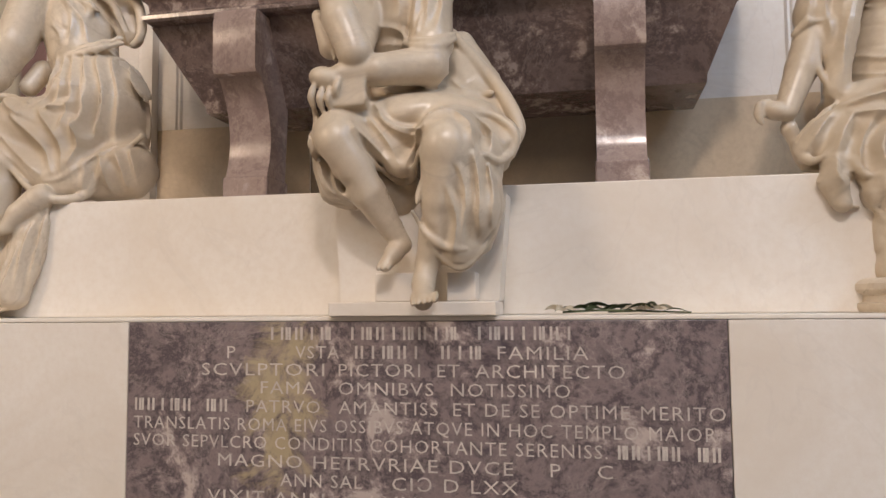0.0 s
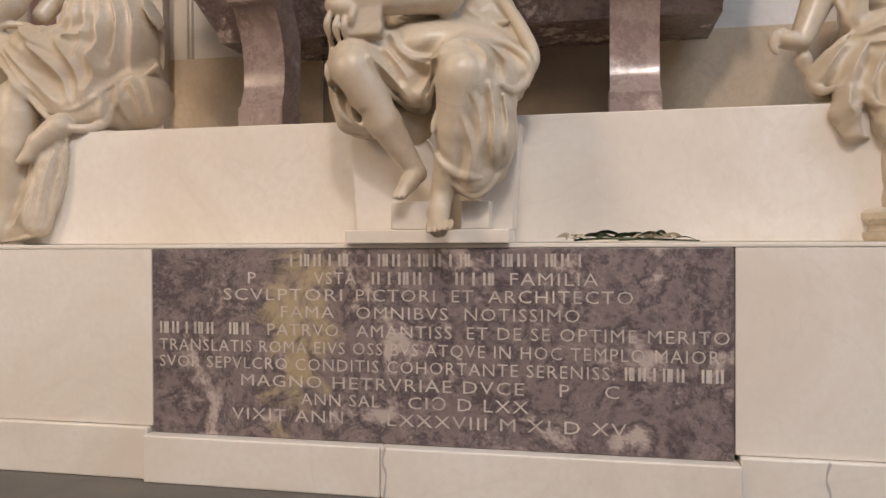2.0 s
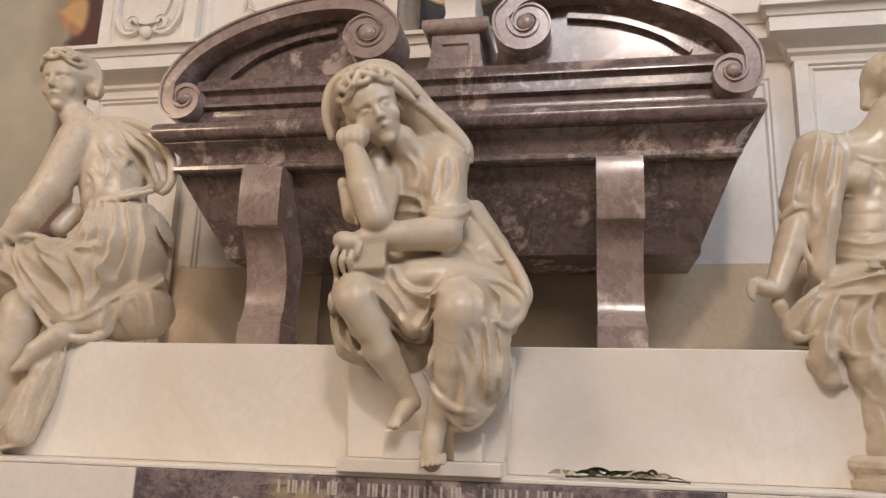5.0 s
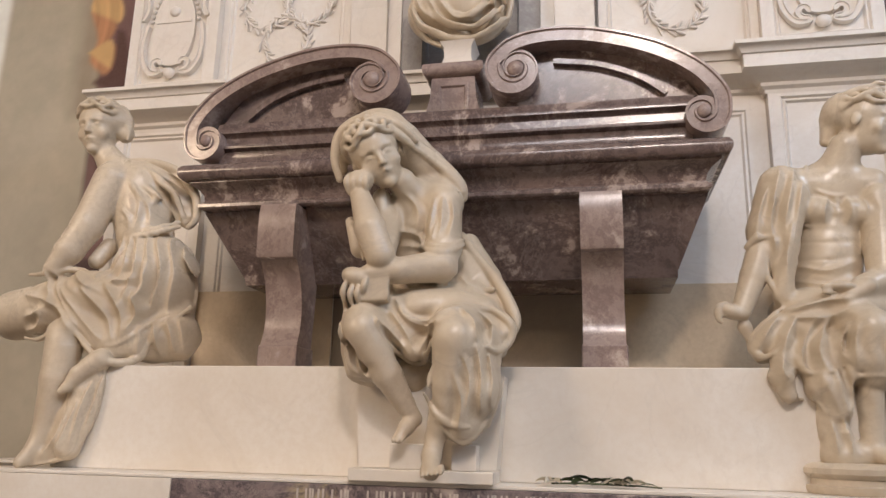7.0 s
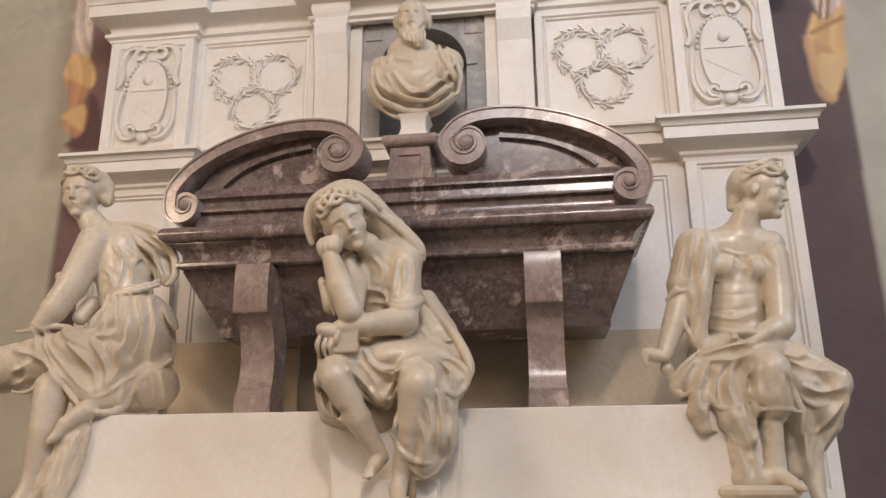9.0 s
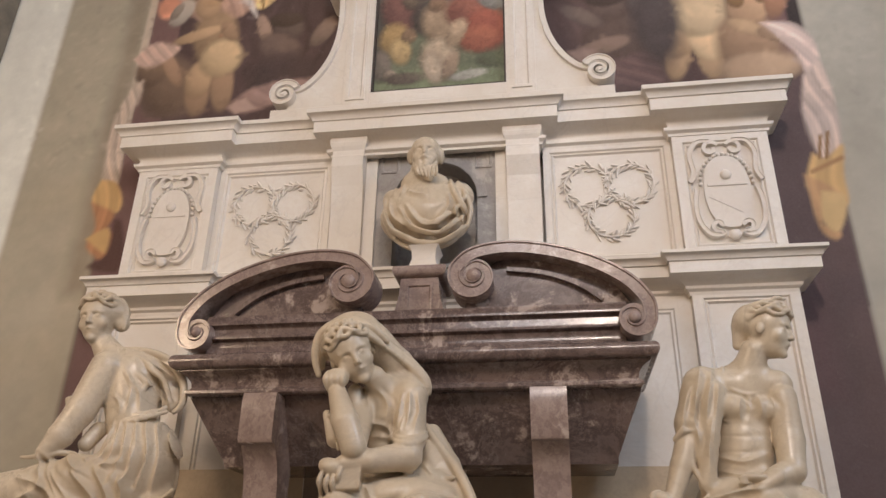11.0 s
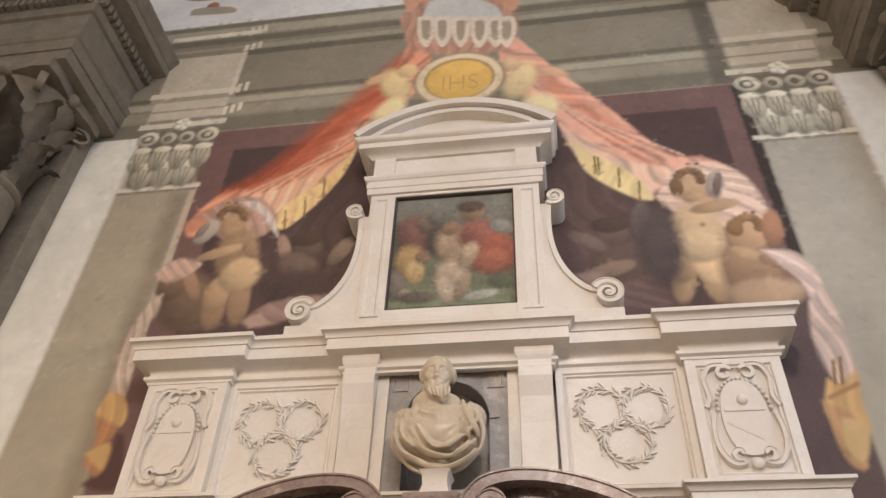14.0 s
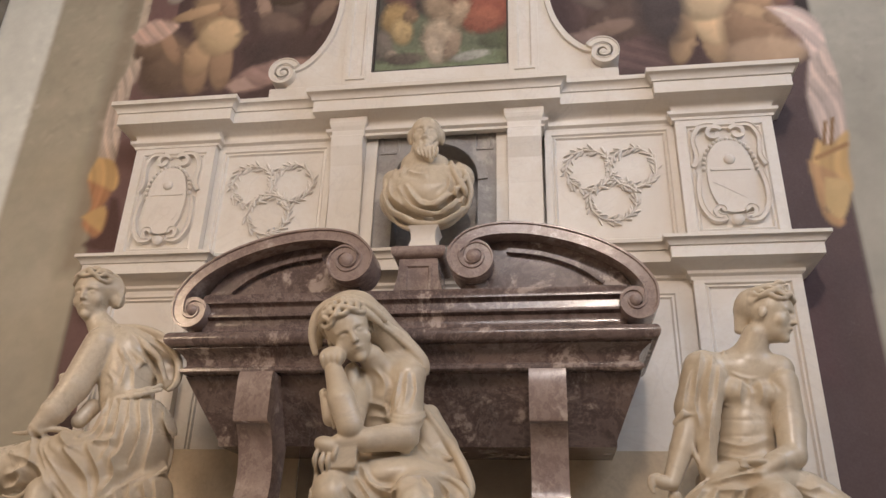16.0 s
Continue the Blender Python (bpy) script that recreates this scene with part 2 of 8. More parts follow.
def tube(bm, path, radius, n=8):
    """A round cord along path (x, y, z)."""
    pts = [Vector(p) for p in path]
    rings = []
    for i, p in enumerate(pts):
        d = (pts[min(i + 1, len(pts) - 1)] - pts[max(i - 1, 0)]).normalized()
        u = d.cross(Vector((0, 1, 0)) if abs(d.y) < 0.9 else Vector((1, 0, 0))).normalized()
        v = d.cross(u)
        r = radius(i / (len(pts) - 1)) if callable(radius) else radius
        rings.append([bm.verts.new(p + (u * math.cos(2 * math.pi * k / n) + v * math.sin(2 * math.pi * k / n)) * r) for k in range(n)])
    for a, b in zip(rings, rings[1:]):
        for k in range(n):
            bm.faces.new((a[k], a[(k + 1) % n], b[(k + 1) % n], b[k]))
    bm.faces.new(rings[0][::-1])
    bm.faces.new(rings[-1])
    return bm


# the church around
def shell(name, x0, x1, y0, y1, z0, z1, mat, label):
    ob = part(name, box(x0, x1, y0, y1, z0, z1, 0), mat)
    return tagged(ob, label, "wall" if "wall" in name else name, kind="structure")


shell("wall_north", -12, 12, 5.34, 5.9, -0.02, 19, PLASTER, "pale plastered church wall behind the painted wall face")
shell("wall_south", -12, 12, -13.1, -12.5, -0.02, 19, PLASTER, "pale plastered nave wall facing the monument")
shell("wall_east", 11.0, 11.6, -13, 6, -0.02, 19, PLASTER, "pale plastered end wall of the church")
shell("wall_west", -11.6, -11.0, -13, 6, -0.02, 19, PLASTER, "pale plastered end wall of the church")
shell("ceiling", -12, 12, -13.2, 6, 19, 19.4, PLASTER, "pale plastered church ceiling high above")
shell("floor", -12, 12, -13.2, 6, -0.4, -0.02, FLOOR, "worn reddish-grey stone church floor")
tagged(part("step", box(-5.0, 5.0, 2.45, 5.33, -0.019, 0.13, 0.012), SERENA), "dark grey sandstone step under the monument", "step", kind="structure")

# the white marble base with its ledge
base = thing("monument_base", "white marble monument base with a projecting ledge", "base")
for s in (-1, 1):
    part("side_slab", box(*sorted((s * 1.383, s * 2.6)), 3.5, 4.9, 0.395, 1.285, 0.005), MARBLE_B, base)
    part("foot_course", box(*sorted((s * 1.40, s * 2.66)), 3.47, 4.9, 0.131, 0.393, 0.008), MARBLE_B, base)
    part("wing_slab", box(*sorted((s * 2.602, s * 3.35)), 4.4, 5.3, 0.131, 1.285, 0.006), MARBLE_B, base)
for a, b in ((-1.398, -0.18), (-0.178, 1.398)):
    part("foot_block", box(a, b, 3.43, 3.9, 0.131, 0.365, 0.008), MARBLE_B, base)
part("core", box(-1.38, 1.38, 3.56, 4.9, 0.366, 1.285, 0), MARBLE_B, base)
part("ledge", box(-2.6, 2.6, 3.496, 5.3, 1.286, 1.306, 0.004), MARBLE_B, base)
for s in (-1, 1):
    part("wing_ledge", box(*sorted((s * 2.602, s * 3.4)), 4.36, 5.3, 1.286, 1.306, 0.004), MARBLE_B, base)

for pts in ([(-0.155, 0.365), (-0.165, 0.30), (-0.15, 0.24), (-0.16, 0.135)], [(1.75, 0.39), (1.735, 0.32), (1.75, 0.25), (1.74, 0.14)]):
    path = [tuple(v) for v in spline(pts, 6)]
    yv = 3.4285 if abs(pts[0][0]) < 1.4 else (3.4685 if pts[0][1] < 0.5 else 3.4985)
    part("vein", ribbon(path, lambda t: 0.006 + 0.006 * math.sin(7 * t + 1) ** 2, yv, yv + 0.01), VEIN, base)
bench = thing("bench_block", "long smooth white marble block carrying the seated statues", "plinth")
part("block", box(-2.36, 2.36, 3.76, 4.93, 1.307, 1.925, 0.006), MARBLE_B, bench)
seat = thing("statue_seat", "white marble seat block with a thin foot slab", "seat block")
part("block", plate([(-0.33, 1.372), (0.42, 1.372), (0.46, 1.86), (-0.36, 1.86)], 3.58, 3.757), MARBLE_B, seat)
part("foot_slab", box(-0.35, 0.42, 3.46, 3.72, 1.307, 1.37, 0.006), MARBLE_B, seat)
part("foot_step", box(-0.13, 0.06, 3.47, 3.6, 1.371, 1.50, 0.006), MARBLE_B, seat)
part("foot_step", box(0.20, 0.33, 3.47, 3.6, 1.371, 1.50, 0.006), MARBLE_B, seat)

# the inscribed tablet
tablet = thing("inscription_tablet", "brown-violet breccia tablet with worn pale Latin lettering", "tablet")
part("slab", box(-1.379, 1.379, 3.497, 3.558, 0.367, 1.284, 0.004), TABLET, tablet)


def letters(text, x0, x1, z, h):
    cu = bpy.data.curves.new("line", "FONT")
    cu.body, cu.size, cu.extrude, cu.space_character, cu.resolution_u, cu.offset = text, h / 0.7, 0.0012, 1.12, 2, -0.0006
    tmp = bpy.data.objects.new("line", cu)
    scene.collection.objects.link(tmp)
    me = bpy.data.meshes.new_from_object(tmp.evaluated_get(bpy.context.evaluated_depsgraph_get()))
    bpy.data.objects.remove(tmp)
    co = np.empty(len(me.vertices) * 3)
    me.vertices.foreach_get("co", co)
    co = co.reshape(-1, 3)
    w = co[:, 0].max() - co[:, 0].min()
    u = (co[:, 0] - co[:, 0].min()) / w * (x1 - x0) + x0
    co = np.stack([u, 3.496 - co[:, 2], co[:, 1] + z], 1)
    me.vertices.foreach_set("co", co.ravel())
    bm = bmesh.new()
    bm.from_mesh(me)
    bpy.data.meshes.remove(me)
    left = set(bm.verts)
    while left:
        todo, isle = [left.pop()], []
        while todo:
            v = todo.pop()
            isle.append(v)
            for e in v.link_edges:
                w = e.other_vert(v)
                if w in left:
                    left.remove(w)
                    todo.append(w)
        key = {v: i for i, v in enumerate(isle)}
        me = bpy.data.meshes.new("letter")
        me.from_pydata([v.co[:] for v in isle], [], [[key[v] for v in f.verts] for f in {f for v in isle for f in v.link_faces}])
        me.materials.append(INK)
        new("letter", me).parent = tablet
    bm.free()


def bars(x0, x1, z, h, n):
    """Plain upright strokes in place of letters."""
    step = (x1 - x0) / n
    for i in range(n):
        if i % 9 == 5:
            continue
        for u in ((0.12, 0.52), (0.3,), (0.05, 0.4, 0.62))[(i * 7 + int(n)) % 3]:
            x = x0 + (i + u) * step
            part("plain_bar", box(x, x + 0.011, 3.4945, 3.4965, z, z + h, 0), INK, tablet)


H = 0.058
bars(-0.66, 0.77, 1.200, H, 22)
letters("P", -0.86, -0.82, 1.115, H)
letters("VSTA", -0.52, -0.31, 1.115, H)
bars(-0.24, 0.36, 1.115, H, 9)
letters("FAMILIA", 0.42, 0.81, 1.115, H)
letters("SCVLPTORI", -0.99, -0.38, 1.035, H)
letters("PICTORI", -0.31, 0.07, 1.035, H)
letters("ET", 0.15, 0.25, 1.035, H)
letters("ARCHITECTO", 0.32, 0.96, 1.035, H)
letters("FAMA", -0.69, -0.42, 0.952, H)
letters("OMNIBVS", -0.31, 0.13, 0.952, H)
letters("NOTISSIMO", 0.21, 0.73, 0.952, H)
bars(-1.34, -0.84, 0.866, H, 8)
letters("PATRVO", -0.76, -0.40, 0.866, H)
letters("AMANTISS", -0.31, 0.15, 0.866, H)
letters("ET DE SE OPTIME MERITO", 0.22, 1.36, 0.866, H)
letters("TRANSLATIS ROMA EIVS OSSIBVS ATQVE IN HOC TEMPLO MAIOR", -1.34, 1.32, 0.782, H)
letters("SVOR SEPVLCRO CONDITIS COHORTANTE SERENISS.", -1.34, 0.88, 0.700, H)
bars(0.92, 1.35, 0.700, H, 8)
letters("MAGNO HETRVRIAE DVCE", -0.90, 0.48, 0.617, H)
letters("P    C", 0.64, 0.90, 0.617, H)
letters("ANN SAL", -0.59, -0.20, 0.535, H)
letters("CIƆ D LXX", -0.06, 0.50, 0.535, H)
letters("VIXIT ANN", -0.95, -0.38, 0.452, H)
letters("LXXXVIII M XI D XV", -0.16, 0.93, 0.452, H)

# the sarcophagus
tomb = thing("sarcophagus", "polished brown-violet breccia sarcophagus with a scrolled lid", "sarcophagus")
bm = bmesh.new()
lower = [bm.verts.new(p) for p in ((-1.46, 4.36, 2.535), (1.46, 4.36, 2.535), (1.46, 4.93, 2.535), (-1.46, 4.93, 2.535))]
upper = [bm.verts.new(p) for p in ((-1.68, 4.10, 2.998), (1.635, 4.10, 2.998), (1.635, 4.93, 2.998), (-1.68, 4.93, 2.998))]
mid = [bm.verts.new(p) for p in ((-1.46, 4.34, 2.575), (1.46, 4.34, 2.575), (1.46, 4.93, 2.575), (-1.46, 4.93, 2.575))]
for a, b in ((lower, mid), (mid, upper)):
    for k in range(4):
        bm.faces.new((a[k], a[(k + 1) % 4], b[(k + 1) % 4], b[k]))
bm.faces.new(lower[::-1])
bm.faces.new(upper)
part("tub", bm, MISCHIO, tomb)
prof = [(-0.3, 3.0), (0.015, 3.0), (0.03, 3.012), (0.03, 3.035), (0.012, 3.045), (0.0, 3.06), (0.005, 3.10), (0.03, 3.135), (0.07, 3.16), (0.085, 3.17), (0.085, 3.18)]
prof += [(0.10 + 0.045 * math.cos(a), 3.235 + 0.055 * math.sin(a)) for a in [radians(-85 + 17 * i) for i in range(11)]]
prof += [(0.06, 3.29), (0.03, 3.30), (-0.03, 3.305), (-0.05, 3.33), (-0.055, 3.40), (-0.05, 3.43), (-0.015, 3.445), (-0.015, 3.465), (-0.05, 3.475), (-0.055, 3.53), (-0.04, 3.55), (-0.02, 3.56), (-0.02, 3.585), (-0.03, 3.60), (-0.035, 3.635), (-0.8, 3.637)]
lid_plan = [(-1.655, 4.93), (-1.655, 4.04), (1.618, 4.04), (1.618, 4.93)]
bm = sweep(lid_plan, prof)
part("lid", bm, MISCHIO, tomb, smooth=True)


def half_pediment(s):
    arc = [(-1.785, 3.50), (-1.765, 3.63), (-1.62, 3.80), (-1.35, 3.955), (-1.0, 4.06), (-0.70, 4.085), (-0.47, 4.04), (-0.345, 3.93)]
    path = spiral(-1.665, 3.49, 0.026, 0.118, 560, 180, 44)[:-1] + [tuple(v) for v in spline(arc, 7)][1:-1] + spiral(-0.493, 3.865, 0.16, 0.03, 22, -470, 54)
    path = [(-x * 0.975, z) if s > 0 else (x, z) for x, z in path]
    n = len(path)
    part("scroll_band", ribbon(path, lambda t: 0.045 if t < 0.12 else (0.045 + 0.055 * min(1, (t - 0.12) / 0.15)) if t < 0.7 else max(0.045, 0.1 - (t - 0.7) * 0.25), 3.985, 4.30, lip=0.014), MISCHIO_PALE, tomb, smooth=True)
    for cx, cz, r in ((-1.665, 3.49, 0.037), (-0.493, 3.865, 0.048)):
        sx, big = (cx if s < 0 else -cx * 0.975), r * 2.9
        part("volute_disc", plate([(sx + big * math.cos(a), cz + big * math.sin(a)) for a in [2 * math.pi * i / 32 for i in range(32)]], 4.004, 4.28), MISCHIO_PALE, tomb)
        bm = egg(bmesh.new(), (sx, 4.0, cz), (r * 1.2, 0.03, r * 1.2), seg=16)
        part("volute_eye", bm, MISCHIO_PALE, tomb, smooth=True)
    low = [tuple(v) for v in spline([(-1.62, 3.65), (-1.45, 3.86), (-1.15, 3.99), (-0.8, 4.05), (-0.6, 4.0), (-0.45, 3.85), (-0.40, 3.639)], 6)]
    out = [(x if s < 0 else -x, z) for x, z in low]
    part("tympanum", plate(out, 4.13, 4.28), MISCHIO, tomb)
    rim = [tuple(v) for v in spline([(-1.42, 3.67), (-1.25, 3.80), (-1.0, 3.90), (-0.72, 3.945)], 8)]
    rim = [(x if s < 0 else -x, z) for x, z in rim]
    part("moulding", ribbon(rim, 0.035, 4.085, 4.14), MISCHIO, tomb, smooth=True)


half_pediment(-1)
half_pediment(1)
for s in (-1, 1):
    c = 0.995 * s if s > 0 else -1.065
    # scrolled console: square block above, curved leg, foot below
    out = [(4.11, 2.99), (3.94, 2.99), (3.925, 2.93), (3.925, 2.66), (3.94, 2.635), (3.99, 2.63)]
    leg = spline([(4.00, 2.63), (4.09, 2.50), (4.135, 2.34), (4.13, 2.2), (4.09, 2.085)], 6)
    side = out + [tuple(p) for p in leg] + [(4.34, 2.085), (4.38, 2.5), (4.30, 2.99)]
    bm = bmesh.new()
    w = 0.125
    f = [bm.verts.new((c - w, y, z)) for y, z in side]
    b = [bm.verts.new((c + w, y, z)) for y, z in side]
    bm.faces.new(f)
    bm.faces.new(b[::-1])
    for i in range(len(f)):
        j = (i + 1) % len(f)
        bm.faces.new((f[i], f[j], b[j], b[i]))
    part("console", bm, MISCHIO_PALE, tomb, smooth=True)
    part("console_foot", box(c - 0.135, c + 0.135, 4.07, 4.36, 1.926, 2.084, 0.01), MISCHIO_PALE, tomb)
part("bust_stand", plate([(-0.25, 3.638), (0.25, 3.638), (0.20, 3.72), (0.165, 3.86), (0.155, 4.01), (-0.155, 4.01), (-0.165, 3.86), (-0.20, 3.72)], 4.35, 4.75), MISCHIO_PALE, tomb)
part("stand_panel", frame_rect(-0.11, 0.11, 3.72, 3.96, [(0, 4.352), (0, 4.335), (0.02, 4.335), (0.03, 4.349)]), MISCHIO_PALE, tomb)
part("stand_cap", sweep([(-0.18, 4.8), (-0.18, 4.34), (0.18, 4.34), (0.18, 4.8)], [(-0.1, 4.01), (0.0, 4.014), (0.02, 4.03), (0.035, 4.045), (0.04, 4.075), (0.035, 4.105), (-0.2, 4.11)]), MISCHIO_PALE, tomb, smooth=True)

# the wall monument: three storeys of white marble
wallm = thing("wall_monument", "tall white marble wall monument with pilasters and cornices", "monument")
part("backing", box(-3.06, 3.06, 5.275, 5.335, 1.31, 6.0, 0), MARBLE, wallm)
for s in (-1, 1):
    x0, x1 = sorted((s * 2.215, s * 3.075))
    part("lower_pilaster", panel(x0, x1, 1.31, 4.06, 4.95, 0.085, 0.03, 5.3), MARBLE, wallm)
    part("upper_pilaster", panel(*sorted((s * 2.215, s * 3.06)), 4.352, 5.60, 4.95, 0.09, 0.035, 5.3), MARBLE, wallm)
    part("lower_panel", panel(*sorted((s * 1.05, s * 2.213)), 1.31, 4.06, 5.03, 0.14, 0.02, 5.3), MARBLE, wallm)
    # added thin slab: warm light and the darker lower part as ochre colour
    part("light_tint_slab", box(*sorted((s * 1.055, s * 2.208)), 5.026, 5.29, 1.312, 2.622, 0.003), LIGHT_TINTED, wallm)
    part("wreath_panel", panel(*sorted((s * 1.03, s * 2.213)), 4.352, 5.60, 5.03, 0.06, 0.03, 5.3), MARBLE, wallm)
    # bracket-shaped inner pilaster, bulging forward at its head
    prof = [(5.3, 4.352), (4.96, 4.352), (4.96, 4.7), (4.95, 5.0), (4.915, 5.25), (4.86, 5.44), (4.855, 5.54), (5.3, 5.54)]
    bm = bmesh.new()
    xa, xb = sorted((s * 0.69, s * 1.0))
    f = [bm.verts.new((xa, y, z)) for y, z in prof]
    b = [bm.verts.new((xb, y, z)) for y, z in prof]
    bm.faces.new(f)
    bm.faces.new(b[::-1])
    for i in range(len(f)):
        j = (i + 1) % len(f)
        bm.faces.new((f[i], f[j], b[j], b[i]))
    part("inner_pilaster", bm, MARBLE, wallm)
    part("inner_capital", sweep([(xa, 5.3), (xa, 4.88), (xb, 4.88), (xb, 5.3)], [(0, 5.541), (0.012, 5.55), (0.012, 5.565), (0, 5.57), (0.004, 5.62), (0.02, 5.66), (0.03, 5.70), (0.03, 5.77), (-0.05, 5.772)]), MARBLE, wallm)
    part("strip", box(*sorted((s * 0.575, s * 0.688)), 5.0, 5.3, 4.352, 5.60, 0.004), MARBLE, wallm)
# shadow under the tub is put into this field's dark colour
part("lower_field", box(-1.049, 1.049, 5.04, 5.3, 1.31, 4.06, 0), SHADED_OCHRE, wallm)
plan = [(-3.07, 5.33), (-3.07, 4.95), (-2.2, 4.95), (-2.2, 5.04), (2.2, 5.04), (2.2, 4.95), (3.07, 4.95), (3.07, 5.33)]
c1 = [(-0.04, 4.0), (0.0, 4.0), (0.005, 4.03), (0.03, 4.05), (0.035, 4.075), (0.05, 4.085), (0.10, 4.12), (0.15, 4.14), (0.165, 4.145), (0.165, 4.245), (0.18, 4.25), (0.185, 4.27), (0.21, 4.30), (0.225, 4.305), (0.225, 4.335), (-0.08, 4.352)]
part("lower_cornice", sweep(plan, c1), MARBLE, wallm, smooth=True)
plan = [(-3.07, 5.33), (-3.07, 4.95), (-2.2, 4.95), (-2.2, 5.04), (-1.02, 5.04), (-1.02, 4.93), (1.02, 4.93), (1.02, 5.04), (2.2, 5.04), (2.2, 4.95), (3.07, 4.95), (3.07, 5.33)]
c2 = [(-0.04, 5.57), (0.01, 5.575), (0.015, 5.60), (0.045, 5.62), (0.05, 5.65), (0.01, 5.655), (0.01, 5.70), (0.03, 5.73), (0.08, 5.755), (0.15, 5.775), (0.165, 5.78), (0.165, 5.90), (0.18, 5.905), (0.185, 5.93), (0.215, 5.97), (0.23, 5.975), (0.23, 6.02), (-0.2, 6.05)]
part("upper_cornice", sweep(plan, c2), MARBLE, wallm, smooth=True)
part("cornice_top", box(-3.05, 3.05, 4.98, 5.335, 5.98, 6.04, 0), MARBLE, wallm)
part("centre_lintel", box(-0.687, 0.687, 4.94, 5.3, 5.68, 5.772, 0.004), MARBLE, wallm)

# grey niche behind the bust
bm = bmesh.new()
zc, r = 5.10, 0.40
inner = [(-r, 4.352), (-r, zc)] + [(r * math.cos(a), zc + r * math.sin(a)) for a in [math.pi - math.pi * i / 24 for i in range(1, 24)]] + [(r, zc), (r, 4.352)]
top = [(-0.573, 4.352), (-0.573, zc)] + [(0.573 * max(-1, min(1, 1.5 * math.cos(a))), 5.679 if math.sin(a) > 0.65 else zc + (5.679 - zc) * math.sin(a) / 0.65) for a in [math.pi - math.pi * i / 24 for i in range(1, 24)]] + [(0.573, zc), (0.573, 4.352)]
va = [bm.verts.new((x, 5.03, z)) for x, z in top]
vb = [bm.verts.new((x, 5.03, z)) for x, z in inner]
vc = [bm.verts.new((x, 5.26, z)) for x, z in inner]
for a, b in ((va, vb), (vb, vc)):
    for k in range(len(a) - 1):
        bm.faces.new((a[k], a[k + 1], b[k + 1], b[k]))
bm.faces.new(vc)
part("niche", bm, GREY, wallm, "grey veined marble niche")
part("niche_arch", ribbon([(0.45 * math.cos(a), zc + 0.45 * math.sin(a)) for a in [math.pi * i / 28 for i in range(29)]], 0.09, 5.012, 5.032), GREY, wallm)
for s in (-1, 1):
    part("niche_spandrel", frame_rect(*sorted((s * 0.36, s * 0.545)), 5.42, 5.65, [(0, 5.031), (0, 5.016), (0.02, 5.016), (0.03, 5.030)]), GREY, wallm)
part("niche_cap", box(-0.575, 0.575, 4.985, 5.06, 5.60, 5.679, 0.006), MARBLE, wallm)

# top aedicule with the painting
yb = 5.33
for s in (-1, 1):
    part("jamb", box(*sorted((s * 0.70, s * 1.0)), 4.99, yb, 6.25, 8.10, 0.004), MARBLE, wallm)
    part("jamb_moulding", frame_rect(*sorted((s * 0.76, s * 0.96)), 6.30, 8.04, [(0, 4.991), (0, 4.972), (0.03, 4.972), (0.045, 4.989)]), MARBLE, wallm)
    part("attic_block", box(*sorted((s * 0.74, s * 1.0)), 4.955, yb, 8.372, 8.70, 0.004), MARBLE, wallm)
    # sweeping side bracket with two volutes
    edge = [tuple(v) for v in spline([(1.10, 7.80), (1.085, 7.6), (1.09, 7.25), (1.15, 6.95), (1.27, 6.70), (1.43, 6.53), (1.58, 6.49)], 6)]
    outl = [(0.999, 7.80)] + edge + [(1.60, 6.253), (0.999, 6.253)]
    part("side_bracket", plate([(s * x, z) for x, z in outl], 5.03, yb), MARBLE, wallm)
    part("bracket_rim", ribbon([(s * x, z) for x, z in edge], 0.055, 4.995, 5.05), MARBLE, wallm, smooth=True)
    part("upper_volute", ribbon([(s * x, z) for x, z in spiral(1.165, 7.86, 0.11, 0.025, -140, 430, 50)], lambda t: 0.06 - 0.035 * t, 4.96, yb, lip=0.012), MARBLE, wallm, smooth=True)
    part("lower_volute", ribbon([(s * x, z) for x, z in spiral(1.625, 6.435, 0.155, 0.03, 150, -470, 54)], lambda t: 0.075 - 0.04 * t, 4.95, yb, lip=0.012), MARBLE, wallm, smooth=True)
    for cx, cz, r in ((1.165, 7.86, 0.035), (1.625, 6.435, 0.04)):
        part("volute_eye", egg(bmesh.new(), (s * cx, 4.975, cz), (r, 0.02, r), seg=14), MARBLE, wallm, smooth=True)
part("aedicule_foot", box(-1.76, 1.76, 4.985, yb, 6.045, 6.25, 0.006), MARBLE, wallm)
part("sill", box(-0.70, 0.70, 4.99, yb, 6.251, 6.385, 0.004), MARBLE, wallm)
part("head", box(-0.699, 0.699, 4.99, yb, 8.055, 8.10, 0.004), MARBLE, wallm)
part("architrave", sweep([(-1.05, yb), (-1.05, 4.96), (1.05, 4.96), (1.05, yb)], [(-0.1, 8.101), (0.0, 8.101), (0.0, 8.19), (0.012, 8.195), (0.012, 8.30), (0.03, 8.31), (0.05, 8.345), (0.05, 8.37), (-0.1, 8.371)]), MARBLE, wallm)
part("frieze", box(-0.739, 0.739, 5.0, yb, 8.372, 8.70, 0.003), MARBLE, wallm)
corn = [(-0.1, 8.70), (0.01, 8.70), (0.03, 8.73), (0.08, 8.76), (0.13, 8.78), (0.15, 8.785), (0.15, 8.87), (0.17, 8.88), (0.20, 8.93), (0.20, 8.955), (-0.1, 8.957)]
part("pediment_cornice", sweep([(-1.04, yb), (-1.04, 4.97), (1.04, 4.97), (1.04, yb)], corn), MARBLE, wallm, smooth=True)
R = (1.24 ** 2 + 0.50 ** 2) / (2 * 0.50)
